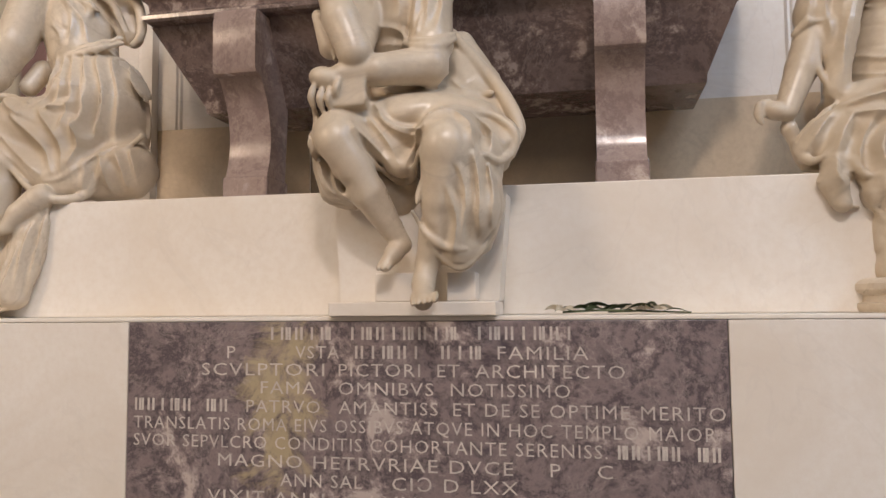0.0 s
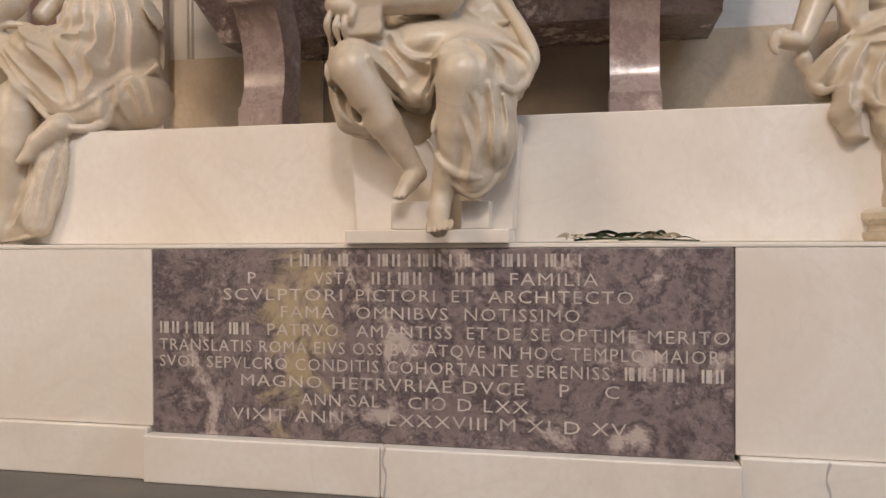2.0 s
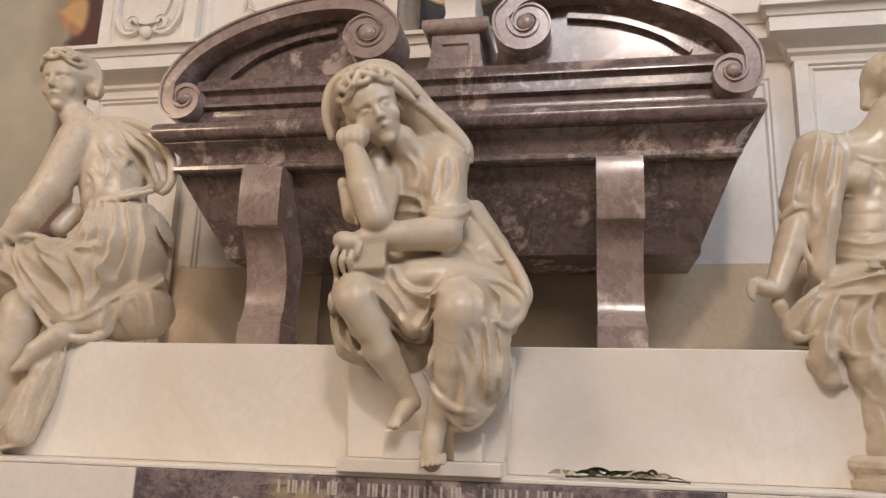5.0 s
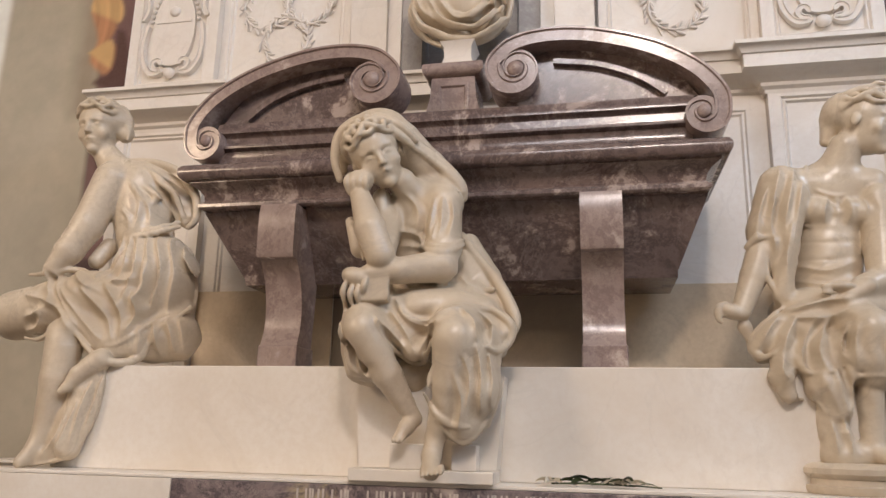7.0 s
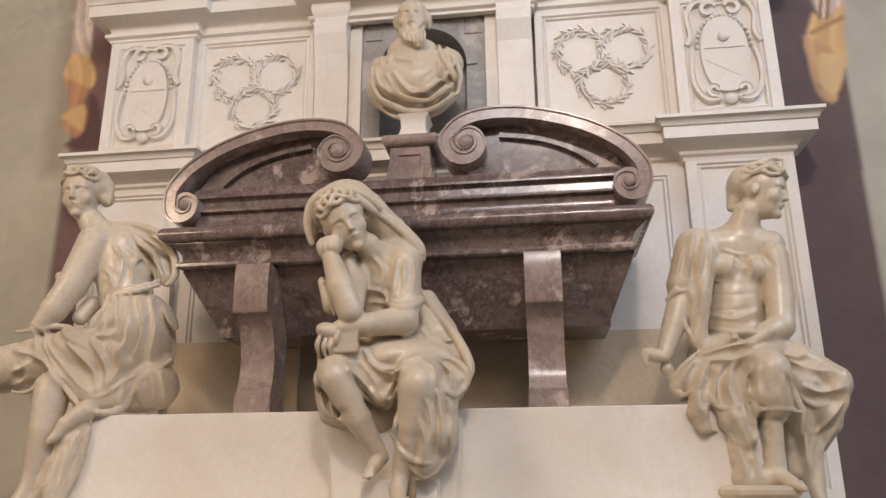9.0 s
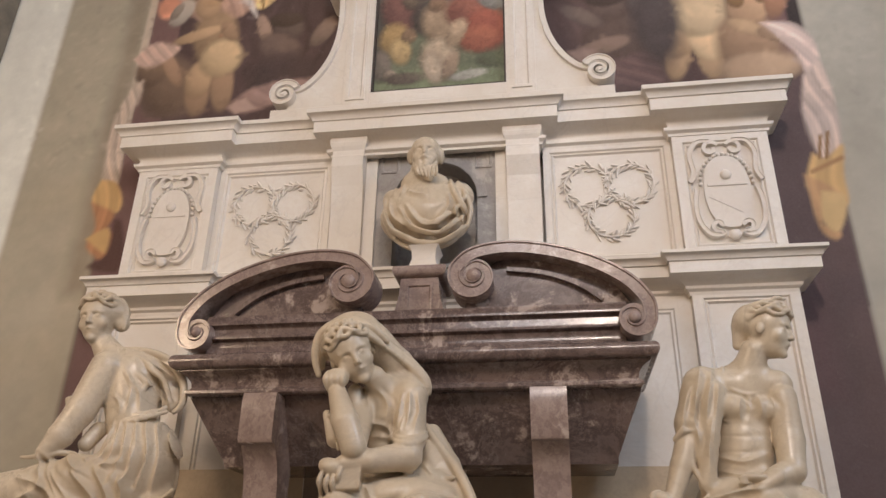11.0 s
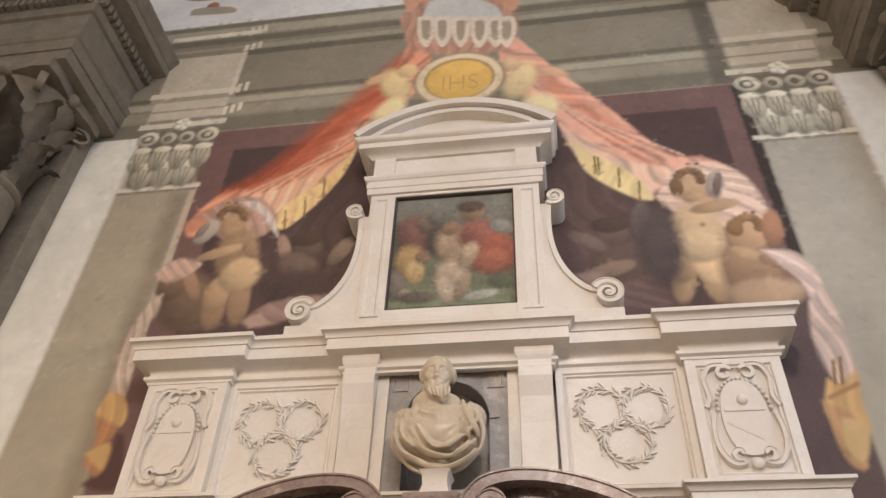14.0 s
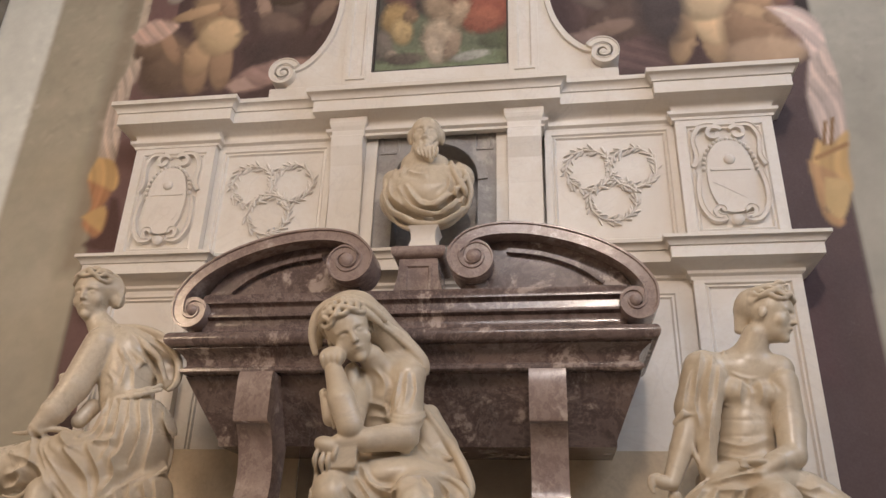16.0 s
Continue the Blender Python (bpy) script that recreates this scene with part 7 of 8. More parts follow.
wall_paint.blob(1.3, 10.69, 0.24, 0.1, -30, (0.794, 0.507, 0.329), 0.3, 0.5)
wall_paint.blob(-0.03, 10.74, 0.68, 0.64, 0, (0.43, 0.316, 0.203), 0.15, 0.06)
wall_paint.blob(-0.03, 10.74, 0.63, 0.6, 0, (0.839, 0.713, 0.493), 0.15, 0.06)
wall_paint.blob(-0.03, 10.74, 0.52, 0.49, 0, (0.479, 0.316, 0.145), 0.15, 0.06)
wall_paint.blob(-0.03, 10.72, 0.48, 0.45, 0, (0.828, 0.544, 0.164), 0.15, 0.08)
wall_paint.shape([(-3.57, 6.92), (-3.62, 7.35), (-3.37, 7.5), (-2.86, 7.19), (-2.72, 6.61), (-3.39, 6.54)], (0.163, 0.108, 0.085), 0.1, 0, (1, 0), 0.2, True, 1)
wall_paint.blob(-3.18, 6.93, 0.32, 0.4, 20, (0.193, 0.129, 0.09), 0.5, 0.4)
wall_paint.blob(-3.45, 7.2, 0.19, 0.21, 0, (0.213, 0.141, 0.096), 0.5, 0.4)
wall_paint.blob(-3.2, 7.21, 0.29, 0.09, -62, (0.42, 0.269, 0.178), 0.45, 0.3)
wall_paint.shape([(-3.71, 7.4), (-3.48, 7.62), (-3.15, 7.53), (-3.26, 7.36), (-3.52, 7.25)], (0.615, 0.435, 0.356), 0.05, 0.15, (1, 1), 0.15, True, 1)
wall_paint.shape([(-3.61, 6.6), (-3.54, 7.08), (-3.52, 6.75), (-3.73, 6.53), (-3.77, 6.22), (-3.77, 6.53)], (0.438, 0.332, 0.279), 0.06, 0, (1, 0), 0.2, True, 1)
wall_paint.blob(-2.83, 6.83, 0.34, 0.15, -84, (0.362, 0.238, 0.154), 0.45, 0.3)
wall_paint.blob(-2.83, 7.03, 0.27, 0.17, -95, (0.501, 0.342, 0.21), 0.45, 0.3)
wall_paint.blob(-2.54, 6.9, 0.36, 0.14, -85, (0.362, 0.238, 0.154), 0.45, 0.3)
wall_paint.blob(-2.72, 7.62, 0.28, 0.42, 8, (0.343, 0.235, 0.146), 0.4, 0.3)
wall_paint.blob(-2.61, 7.3, 0.26, 0.27, 0, (0.574, 0.421, 0.255), 0.4, 0.3)
wall_paint.blob(-2.89, 8.11, 0.17, 0.2, 0, (0.483, 0.323, 0.198), 0.4, 0.3)
wall_paint.blob(-2.75, 8.22, 0.062, 0.055, 0, (0.187, 0.109, 0.059), 0.5, 0.5)
wall_paint.blob(-2.78, 8.3, 0.062, 0.055, 25, (0.221, 0.128, 0.075), 0.5, 0.5)
wall_paint.blob(-2.83, 8.37, 0.062, 0.055, 50, (0.255, 0.147, 0.066), 0.5, 0.5)
wall_paint.blob(-2.9, 8.41, 0.062, 0.055, 75, (0.188, 0.11, 0.071), 0.5, 0.5)
wall_paint.blob(-2.96, 8.43, 0.062, 0.055, 100, (0.219, 0.127, 0.063), 0.5, 0.5)
wall_paint.blob(-3.02, 8.43, 0.062, 0.055, 125, (0.256, 0.148, 0.078), 0.5, 0.5)
wall_paint.blob(-3.07, 8.39, 0.062, 0.055, 150, (0.187, 0.109, 0.059), 0.5, 0.5)
wall_paint.blob(-3.09, 8.34, 0.062, 0.055, 175, (0.221, 0.128, 0.075), 0.5, 0.5)
wall_paint.blob(-3.09, 8.26, 0.062, 0.055, 200, (0.255, 0.147, 0.066), 0.5, 0.5)
wall_paint.blob(-2.95, 7.68, 0.32, 0.085, -163, (0.501, 0.342, 0.21), 0.45, 0.3)
wall_paint.blob(-2.56, 7.7, 0.17, 0.09, -57, (0.362, 0.238, 0.154), 0.45, 0.3)
wall_paint.blob(-3.21, 8.05, 0.13, 0.22, -25, (0.493, 0.431, 0.365), 0.4, 0.3)
wall_paint.blob(-3.28, 8.08, 0.06, 0.14, -25, (0.304, 0.249, 0.201), 0.4, 0.3)
wall_paint.blob(-1.84, 7.63, 0.2, 0.19, 0, (0.127, 0.093, 0.078), 0.5, 0.4)
wall_paint.blob(-1.88, 7.79, 0.22, 0.11, 0, (0.088, 0.061, 0.047), 0.4, 0.3)
wall_paint.blob(-2.12, 7.67, 0.24, 0.08, -72, (0.369, 0.258, 0.2), 0.45, 0.3)
wall_paint.blob(-1.9, 7.37, 0.3, 0.2, -36, (0.165, 0.114, 0.094), 0.45, 0.3)
wall_paint.blob(-1.4, 7.56, 0.24, 0.11, 58, (0.277, 0.202, 0.162), 0.45, 0.3)
wall_paint.blob(-1.83, 6.94, 0.4, 0.35, 0, (0.08, 0.054, 0.05), 0.4, 0.5)
wall_paint.shape([(-2.44, 6.59), (-2.22, 6.81), (-1.83, 6.9), (-1.42, 6.9), (-1.47, 6.75), (-1.91, 6.58), (-2.29, 6.5)], (0.324, 0.214, 0.185), 0.06, 0.15, (0.5, 1), 0.2, True, 1)
wall_paint.shape([(-2.42, 6.62), (-2.23, 6.71), (-2.1, 6.56), (-2.33, 6.5)], (0.431, 0.302, 0.252), 0.03, 0, (1, 0), 0.2, False, 1)
wall_paint.blob(2.46, 6.8, 0.31, 0.13, -101, (0.501, 0.342, 0.21), 0.45, 0.3)
wall_paint.blob(2.5, 7.0, 0.23, 0.17, -118, (0.501, 0.342, 0.21), 0.45, 0.3)
wall_paint.blob(2.79, 6.81, 0.35, 0.14, -90, (0.501, 0.342, 0.21), 0.45, 0.3)
wall_paint.blob(2.77, 6.97, 0.26, 0.17, -81, (0.85, 0.62, 0.381), 0.45, 0.3)
wall_paint.blob(2.73, 7.5, 0.3, 0.42, 0, (0.615, 0.456, 0.287), 0.4, 0.3)
wall_paint.blob(2.72, 7.29, 0.29, 0.25, 0, (0.645, 0.49, 0.313), 0.4, 0.3)
wall_paint.blob(2.76, 8.15, 0.21, 0.23, 0, (0.569, 0.393, 0.245), 0.4, 0.3)
wall_paint.blob(2.91, 8.27, 0.062, 0.055, 0, (0.219, 0.125, 0.068), 0.5, 0.5)
wall_paint.blob(2.91, 8.35, 0.062, 0.055, 25, (0.257, 0.146, 0.085), 0.5, 0.5)
wall_paint.blob(2.89, 8.41, 0.062, 0.055, 50, (0.293, 0.166, 0.075), 0.5, 0.5)
wall_paint.blob(2.86, 8.45, 0.062, 0.055, 75, (0.221, 0.126, 0.081), 0.5, 0.5)
wall_paint.blob(2.81, 8.47, 0.062, 0.055, 100, (0.255, 0.145, 0.072), 0.5, 0.5)
wall_paint.blob(2.75, 8.46, 0.062, 0.055, 125, (0.295, 0.167, 0.089), 0.5, 0.5)
wall_paint.blob(2.7, 8.43, 0.062, 0.055, 150, (0.219, 0.125, 0.068), 0.5, 0.5)
wall_paint.blob(2.66, 8.38, 0.062, 0.055, 175, (0.257, 0.146, 0.085), 0.5, 0.5)
wall_paint.blob(2.63, 8.3, 0.062, 0.055, 200, (0.293, 0.166, 0.075), 0.5, 0.5)
wall_paint.blob(2.61, 8.2, 0.08, 0.15, 0, (0.228, 0.135, 0.073), 0.4, 0.3)
wall_paint.blob(2.98, 7.85, 0.28, 0.09, 10, (0.501, 0.342, 0.21), 0.45, 0.3)
wall_paint.blob(3.05, 8.19, 0.1, 0.25, -15, (0.453, 0.37, 0.317), 0.4, 0.3)
wall_paint.blob(3.08, 8.21, 0.05, 0.2, -15, (0.225, 0.159, 0.131), 0.4, 0.3)
wall_paint.blob(3.18, 6.89, 0.32, 0.42, 10, (0.368, 0.238, 0.152), 0.5, 0.4)
wall_paint.blob(3.25, 6.58, 0.4, 0.2, 0, (0.489, 0.342, 0.229), 0.4, 0.3)
wall_paint.blob(3.23, 7.35, 0.21, 0.22, 0, (0.515, 0.335, 0.207), 0.4, 0.3)
wall_paint.blob(3.39, 7.47, 0.062, 0.055, 0, (0.279, 0.16, 0.077), 0.5, 0.5)
wall_paint.blob(3.4, 7.54, 0.062, 0.055, 25, (0.321, 0.184, 0.095), 0.5, 0.5)
wall_paint.blob(3.38, 7.59, 0.062, 0.055, 50, (0.363, 0.206, 0.084), 0.5, 0.5)
wall_paint.blob(3.35, 7.63, 0.062, 0.055, 75, (0.28, 0.161, 0.091), 0.5, 0.5)
wall_paint.blob(3.3, 7.64, 0.062, 0.055, 100, (0.319, 0.182, 0.081), 0.5, 0.5)
wall_paint.blob(3.25, 7.64, 0.062, 0.055, 125, (0.365, 0.208, 0.099), 0.5, 0.5)
wall_paint.blob(3.2, 7.61, 0.062, 0.055, 150, (0.279, 0.16, 0.077), 0.5, 0.5)
wall_paint.blob(3.16, 7.56, 0.062, 0.055, 175, (0.321, 0.184, 0.095), 0.5, 0.5)
wall_paint.blob(3.13, 7.5, 0.062, 0.055, 200, (0.363, 0.206, 0.084), 0.5, 0.5)
wall_paint.blob(3.13, 7.5, 0.09, 0.13, 0, (0.279, 0.16, 0.077), 0.4, 0.3)
wall_paint.blob(3.52, 7.46, 0.11, 0.28, -10, (0.414, 0.221, 0.135), 0.4, 0.3)
wall_paint.blob(3.18, 7.11, 0.2, 0.09, -30, (0.501, 0.342, 0.21), 0.45, 0.3)
wall_paint.blob(3.41, 6.99, 0.14, 0.08, -31, (0.362, 0.238, 0.154), 0.45, 0.3)
wall_paint.shape([(3.33, 7.15), (3.62, 7.12), (3.79, 6.91), (3.81, 6.6), (3.68, 6.43), (3.62, 6.7), (3.48, 6.94)], (0.712, 0.561, 0.49), 0.05, 0.2, (0.7, 0.7), 0.14, True, 1)
wall_paint.blob(1.79, 7.52, 0.2, 0.2, 0, (0.147, 0.104, 0.088), 0.5, 0.4)
wall_paint.blob(1.78, 7.68, 0.22, 0.12, 0, (0.088, 0.061, 0.052), 0.4, 0.3)
wall_paint.blob(1.89, 7.09, 0.42, 0.32, 30, (0.13, 0.09, 0.075), 0.5, 0.5)
wall_paint.blob(2.13, 7.7, 0.11, 0.32, -10, (0.175, 0.135, 0.124), 0.4, 0.4)
wall_paint.blob(1.51, 7.45, 0.26, 0.1, -35, (0.173, 0.129, 0.111), 0.4, 0.4)
wall_paint.blob(1.73, 7.02, 0.29, 0.1, 15, (0.255, 0.178, 0.141), 0.45, 0.3)
wall_paint.shape([(1.33, 6.98), (1.64, 6.99), (1.5, 6.81)], (0.305, 0.212, 0.178), 0.05, 0, (1, 0), 0.2, True, 1)
wall_paint.shape([(1.79, 6.78), (2.17, 6.9), (2.29, 6.59), (2.21, 6.45), (1.82, 6.51)], (0.164, 0.104, 0.097), 0.08, 0.15, (0.5, 1), 0.2, True, 1)
wall_paint.blob(2.29, 7.3, 0.25, 0.6, 0, (0.091, 0.072, 0.07), 0.3, 0.6)
wall_paint.shape([(3.63, 6.44), (3.81, 6.6), (3.86, 6.24), (3.85, 5.78), (3.78, 5.42), (3.63, 5.48), (3.56, 5.74), (3.55, 6.06)], (0.629, 0.499, 0.423), 0.05, 0.2, (1, 0.2), 0.14, True, 1)
wall_paint.shape([(3.55, 5.55), (3.66, 5.48), (3.84, 5.62), (3.79, 5.3), (3.77, 4.99), (3.6, 5.05), (3.44, 5.19)], (0.591, 0.387, 0.179), 0.04, 0.12, (1, 0), 0.2, True, 1)
wall_paint.stroke([(3.52, 5.34), (3.8, 5.47)], 0.05, (0.406, 0.23, 0.109), 1)
wall_paint.stroke([(3.66, 5.73), (3.61, 5.49)], 0.035, (0.284, 0.155, 0.065), 1)
wall_paint.stroke([(3.73, 5.76), (3.67, 5.48)], 0.035, (0.284, 0.155, 0.065), 1)
wall_paint.shape([(3.44, 5.32), (3.64, 5.18), (3.76, 5.03), (3.68, 4.89), (3.5, 4.81), (3.65, 4.7), (3.58, 4.63), (3.47, 4.78)], (0.515, 0.311, 0.163), 0.04, 0.1, (1, 0), 0.2, True, 1)
wall_paint.shape([(3.56, 5.13), (3.76, 5.06), (3.65, 4.72), (3.52, 4.81)], (0.616, 0.436, 0.218), 0.04, 0, (1, 0), 0.2, True, 1)
wall_paint.shape([(-3.77, 6.62), (-3.62, 7.04), (-3.52, 6.92), (-3.61, 6.53), (-3.56, 5.96), (-3.56, 5.67), (-3.74, 5.76), (-3.78, 6.2)], (0.582, 0.468, 0.376), 0.05, 0.2, (1, 0.2), 0.14, True, 1)
wall_paint.shape([(-3.76, 5.76), (-3.57, 5.71), (-3.45, 5.46), (-3.52, 5.33), (-3.81, 5.48)], (0.591, 0.387, 0.179), 0.04, 0.1, (1, 0), 0.2, True, 1)
wall_paint.shape([(-3.81, 5.48), (-3.52, 5.33), (-3.57, 5.13), (-3.45, 5.05), (-3.44, 4.73), (-3.75, 4.94), (-3.7, 5.17)], (0.462, 0.235, 0.122), 0.05, 0.12, (1, 0), 0.2, True, 1)
wall_paint.shape([(-3.78, 5.04), (-3.54, 5.16), (-3.51, 4.86)], (0.591, 0.387, 0.179), 0.04, 0, (1, 0), 0.2, True, 1)
wall_paint.shape([(-3.5, 5.26), (-3.39, 5.18), (-3.3, 4.66), (-3.69, 4.71), (-3.51, 4.86)], (0.098, 0.051, 0.044), 0.06, 0, (1, 0), 0.2, True, 1)
wall_paint.rect(-4.7700000000000005, -3.5300000000000002, 8.9, 8.98, (0.773, 0.729, 0.61), 0.02, 1)
wall_paint.rect(-4.73, -3.5700000000000003, 8.85, 8.9, (0.278, 0.249, 0.192), 0.02, 1)
wall_paint.shape([(-4.15-0.48, 8.98), (-4.15+0.48, 8.98), (-4.15+0.60, 10.2), (-4.15-0.60, 10.2)], (0.181, 0.164, 0.129), 0.03, 0, (1, 0), 0.2, False)
wall_paint.rect(-4.83, -3.47, 10.22, 10.34, (0.718, 0.675, 0.55), 0.02, 1)
wall_paint.rect(-4.79, -3.5100000000000002, 10.16, 10.22, (0.232, 0.212, 0.166), 0.02, 1)
wall_paint.blob(-4.46, 9.2, 0.17, 0.27, 0, (0.524, 0.486, 0.383), 0.5, 0.2)
wall_paint.blob(-4.46, 9.40, 0.15, 0.08, 0, (0.828, 0.783, 0.647), 0.4, 0.3)
wall_paint.stroke([(-4.48, 8.96), (-4.54, 9.33)], 0.025, (0.205, 0.187, 0.144), 0.8)
wall_paint.stroke([(-4.46, 8.96), (-4.46, 9.33)], 0.025, (0.205, 0.187, 0.144), 0.8)
wall_paint.stroke([(-4.44, 8.96), (-4.38, 9.33)], 0.025, (0.205, 0.187, 0.144), 0.8)
wall_paint.blob(-4.15, 9.2, 0.17, 0.27, 0, (0.524, 0.486, 0.383), 0.5, 0.2)
wall_paint.blob(-4.15, 9.40, 0.15, 0.08, 0, (0.828, 0.783, 0.647), 0.4, 0.3)
wall_paint.stroke([(-4.17, 8.96), (-4.23, 9.33)], 0.025, (0.205, 0.187, 0.144), 0.8)
wall_paint.stroke([(-4.15, 8.96), (-4.15, 9.33)], 0.025, (0.205, 0.187, 0.144), 0.8)
wall_paint.stroke([(-4.13, 8.96), (-4.07, 9.33)], 0.025, (0.205, 0.187, 0.144), 0.8)
wall_paint.blob(-3.84, 9.2, 0.17, 0.27, 0, (0.524, 0.486, 0.383), 0.5, 0.2)
wall_paint.blob(-3.84, 9.40, 0.15, 0.08, 0, (0.828, 0.783, 0.647), 0.4, 0.3)
wall_paint.stroke([(-3.86, 8.96), (-3.92, 9.33)], 0.025, (0.205, 0.187, 0.144), 0.8)
wall_paint.stroke([(-3.84, 8.96), (-3.84, 9.33)], 0.025, (0.205, 0.187, 0.144), 0.8)
wall_paint.stroke([(-3.82, 8.96), (-3.76, 9.33)], 0.025, (0.205, 0.187, 0.144), 0.8)
wall_paint.blob(-4.62, 9.55, 0.15, 0.26, 0, (0.524, 0.486, 0.383), 0.5, 0.2)
wall_paint.blob(-4.62, 9.75, 0.14, 0.07, 0, (0.828, 0.783, 0.647), 0.4, 0.3)
wall_paint.stroke([(-4.63, 9.32), (-4.7, 9.68)], 0.025, (0.205, 0.187, 0.144), 0.8)
wall_paint.stroke([(-4.62, 9.32), (-4.62, 9.68)], 0.025, (0.205, 0.187, 0.144), 0.8)
wall_paint.stroke([(-4.6, 9.32), (-4.54, 9.68)], 0.025, (0.205, 0.187, 0.144), 0.8)
wall_paint.blob(-4.31, 9.55, 0.15, 0.26, 0, (0.524, 0.486, 0.383), 0.5, 0.2)
wall_paint.blob(-4.31, 9.75, 0.14, 0.07, 0, (0.828, 0.783, 0.647), 0.4, 0.3)
wall_paint.stroke([(-4.33, 9.32), (-4.39, 9.68)], 0.025, (0.205, 0.187, 0.144), 0.8)
wall_paint.stroke([(-4.31, 9.32), (-4.31, 9.68)], 0.025, (0.205, 0.187, 0.144), 0.8)
wall_paint.stroke([(-4.29, 9.32), (-4.23, 9.68)], 0.025, (0.205, 0.187, 0.144), 0.8)
wall_paint.blob(-4.0, 9.55, 0.15, 0.26, 0, (0.524, 0.486, 0.383), 0.5, 0.2)
wall_paint.blob(-4.0, 9.75, 0.14, 0.07, 0, (0.828, 0.783, 0.647), 0.4, 0.3)
wall_paint.stroke([(-4.02, 9.32), (-4.08, 9.68)], 0.025, (0.205, 0.187, 0.144), 0.8)
wall_paint.stroke([(-4.0, 9.32), (-4.0, 9.68)], 0.025, (0.205, 0.187, 0.144), 0.8)
wall_paint.stroke([(-3.98, 9.32), (-3.92, 9.68)], 0.025, (0.205, 0.187, 0.144), 0.8)
wall_paint.blob(-3.69, 9.55, 0.15, 0.26, 0, (0.524, 0.486, 0.383), 0.5, 0.2)
wall_paint.blob(-3.69, 9.75, 0.14, 0.07, 0, (0.828, 0.783, 0.647), 0.4, 0.3)
wall_paint.stroke([(-3.71, 9.32), (-3.77, 9.68)], 0.025, (0.205, 0.187, 0.144), 0.8)
wall_paint.stroke([(-3.69, 9.32), (-3.69, 9.68)], 0.025, (0.205, 0.187, 0.144), 0.8)
wall_paint.stroke([(-3.67, 9.32), (-3.61, 9.68)], 0.025, (0.205, 0.187, 0.144), 0.8)
wall_paint.blob(-4.61, 10.0, 0.17, 0.16, 0, (0.7, 0.658, 0.535), 0.5, 0.15)
wall_paint.blob(-4.61, 10.0, 0.10, 0.09, 0, (0.189, 0.171, 0.135), 0.4, 0.2)
wall_paint.blob(-4.61, 10.0, 0.05, 0.05, 0, (0.649, 0.608, 0.49), 0.4, 0.2)
wall_paint.blob(-4.29, 9.98, 0.13, 0.13, 0, (0.525, 0.487, 0.393), 0.5, 0.15)
wall_paint.blob(-4.29, 9.98, 0.06, 0.06, 0, (0.173, 0.156, 0.122), 0.4, 0.2)
wall_paint.blob(-3.69, 10.0, 0.17, 0.16, 0, (0.7, 0.658, 0.535), 0.5, 0.15)
wall_paint.blob(-3.69, 10.0, 0.10, 0.09, 0, (0.189, 0.171, 0.135), 0.4, 0.2)
wall_paint.blob(-3.69, 10.0, 0.05, 0.05, 0, (0.649, 0.608, 0.49), 0.4, 0.2)
wall_paint.blob(-4.01, 9.98, 0.13, 0.13, 0, (0.525, 0.487, 0.393), 0.5, 0.15)
wall_paint.blob(-4.01, 9.98, 0.06, 0.06, 0, (0.173, 0.156, 0.122), 0.4, 0.2)
wall_paint.blob(-4.15, 10.28, 0.13, 0.13, 0, (0.847, 0.802, 0.664), 0.5, 0.2)
wall_paint.blob(-4.06, 10.28, 0.05, 0.05, 0, (0.85, 0.85, 0.735), 0.5, 0.3)
wall_paint.blob(-4.12, 10.37, 0.05, 0.05, 0, (0.85, 0.85, 0.735), 0.5, 0.3)
wall_paint.blob(-4.22, 10.33, 0.05, 0.05, 0, (0.85, 0.85, 0.735), 0.5, 0.3)
wall_paint.blob(-4.22, 10.23, 0.05, 0.05, 0, (0.85, 0.85, 0.735), 0.5, 0.3)
wall_paint.blob(-4.12, 10.19, 0.05, 0.05, 0, (0.85, 0.85, 0.735), 0.5, 0.3)
wall_paint.rect(3.6499999999999995, 4.89, 8.9, 8.98, (0.773, 0.729, 0.61), 0.02, 1)
wall_paint.rect(3.6899999999999995, 4.85, 8.85, 8.9, (0.278, 0.249, 0.192), 0.02, 1)
wall_paint.shape([(4.27-0.48, 8.98), (4.27+0.48, 8.98), (4.27+0.60, 10.2), (4.27-0.60, 10.2)], (0.181, 0.164, 0.129), 0.03, 0, (1, 0), 0.2, False)
wall_paint.rect(3.5899999999999994, 4.949999999999999, 10.22, 10.34, (0.718, 0.675, 0.55), 0.02, 1)
wall_paint.rect(3.6299999999999994, 4.909999999999999, 10.16, 10.22, (0.232, 0.212, 0.166), 0.02, 1)
wall_paint.blob(3.96, 9.2, 0.17, 0.27, 0, (0.524, 0.486, 0.383), 0.5, 0.2)
wall_paint.blob(3.96, 9.40, 0.15, 0.08, 0, (0.828, 0.783, 0.647), 0.4, 0.3)
wall_paint.stroke([(3.94, 8.96), (3.88, 9.33)], 0.025, (0.205, 0.187, 0.144), 0.8)
wall_paint.stroke([(3.96, 8.96), (3.96, 9.33)], 0.025, (0.205, 0.187, 0.144), 0.8)
wall_paint.stroke([(3.98, 8.96), (4.04, 9.33)], 0.025, (0.205, 0.187, 0.144), 0.8)
wall_paint.blob(4.27, 9.2, 0.17, 0.27, 0, (0.524, 0.486, 0.383), 0.5, 0.2)
wall_paint.blob(4.27, 9.40, 0.15, 0.08, 0, (0.828, 0.783, 0.647), 0.4, 0.3)
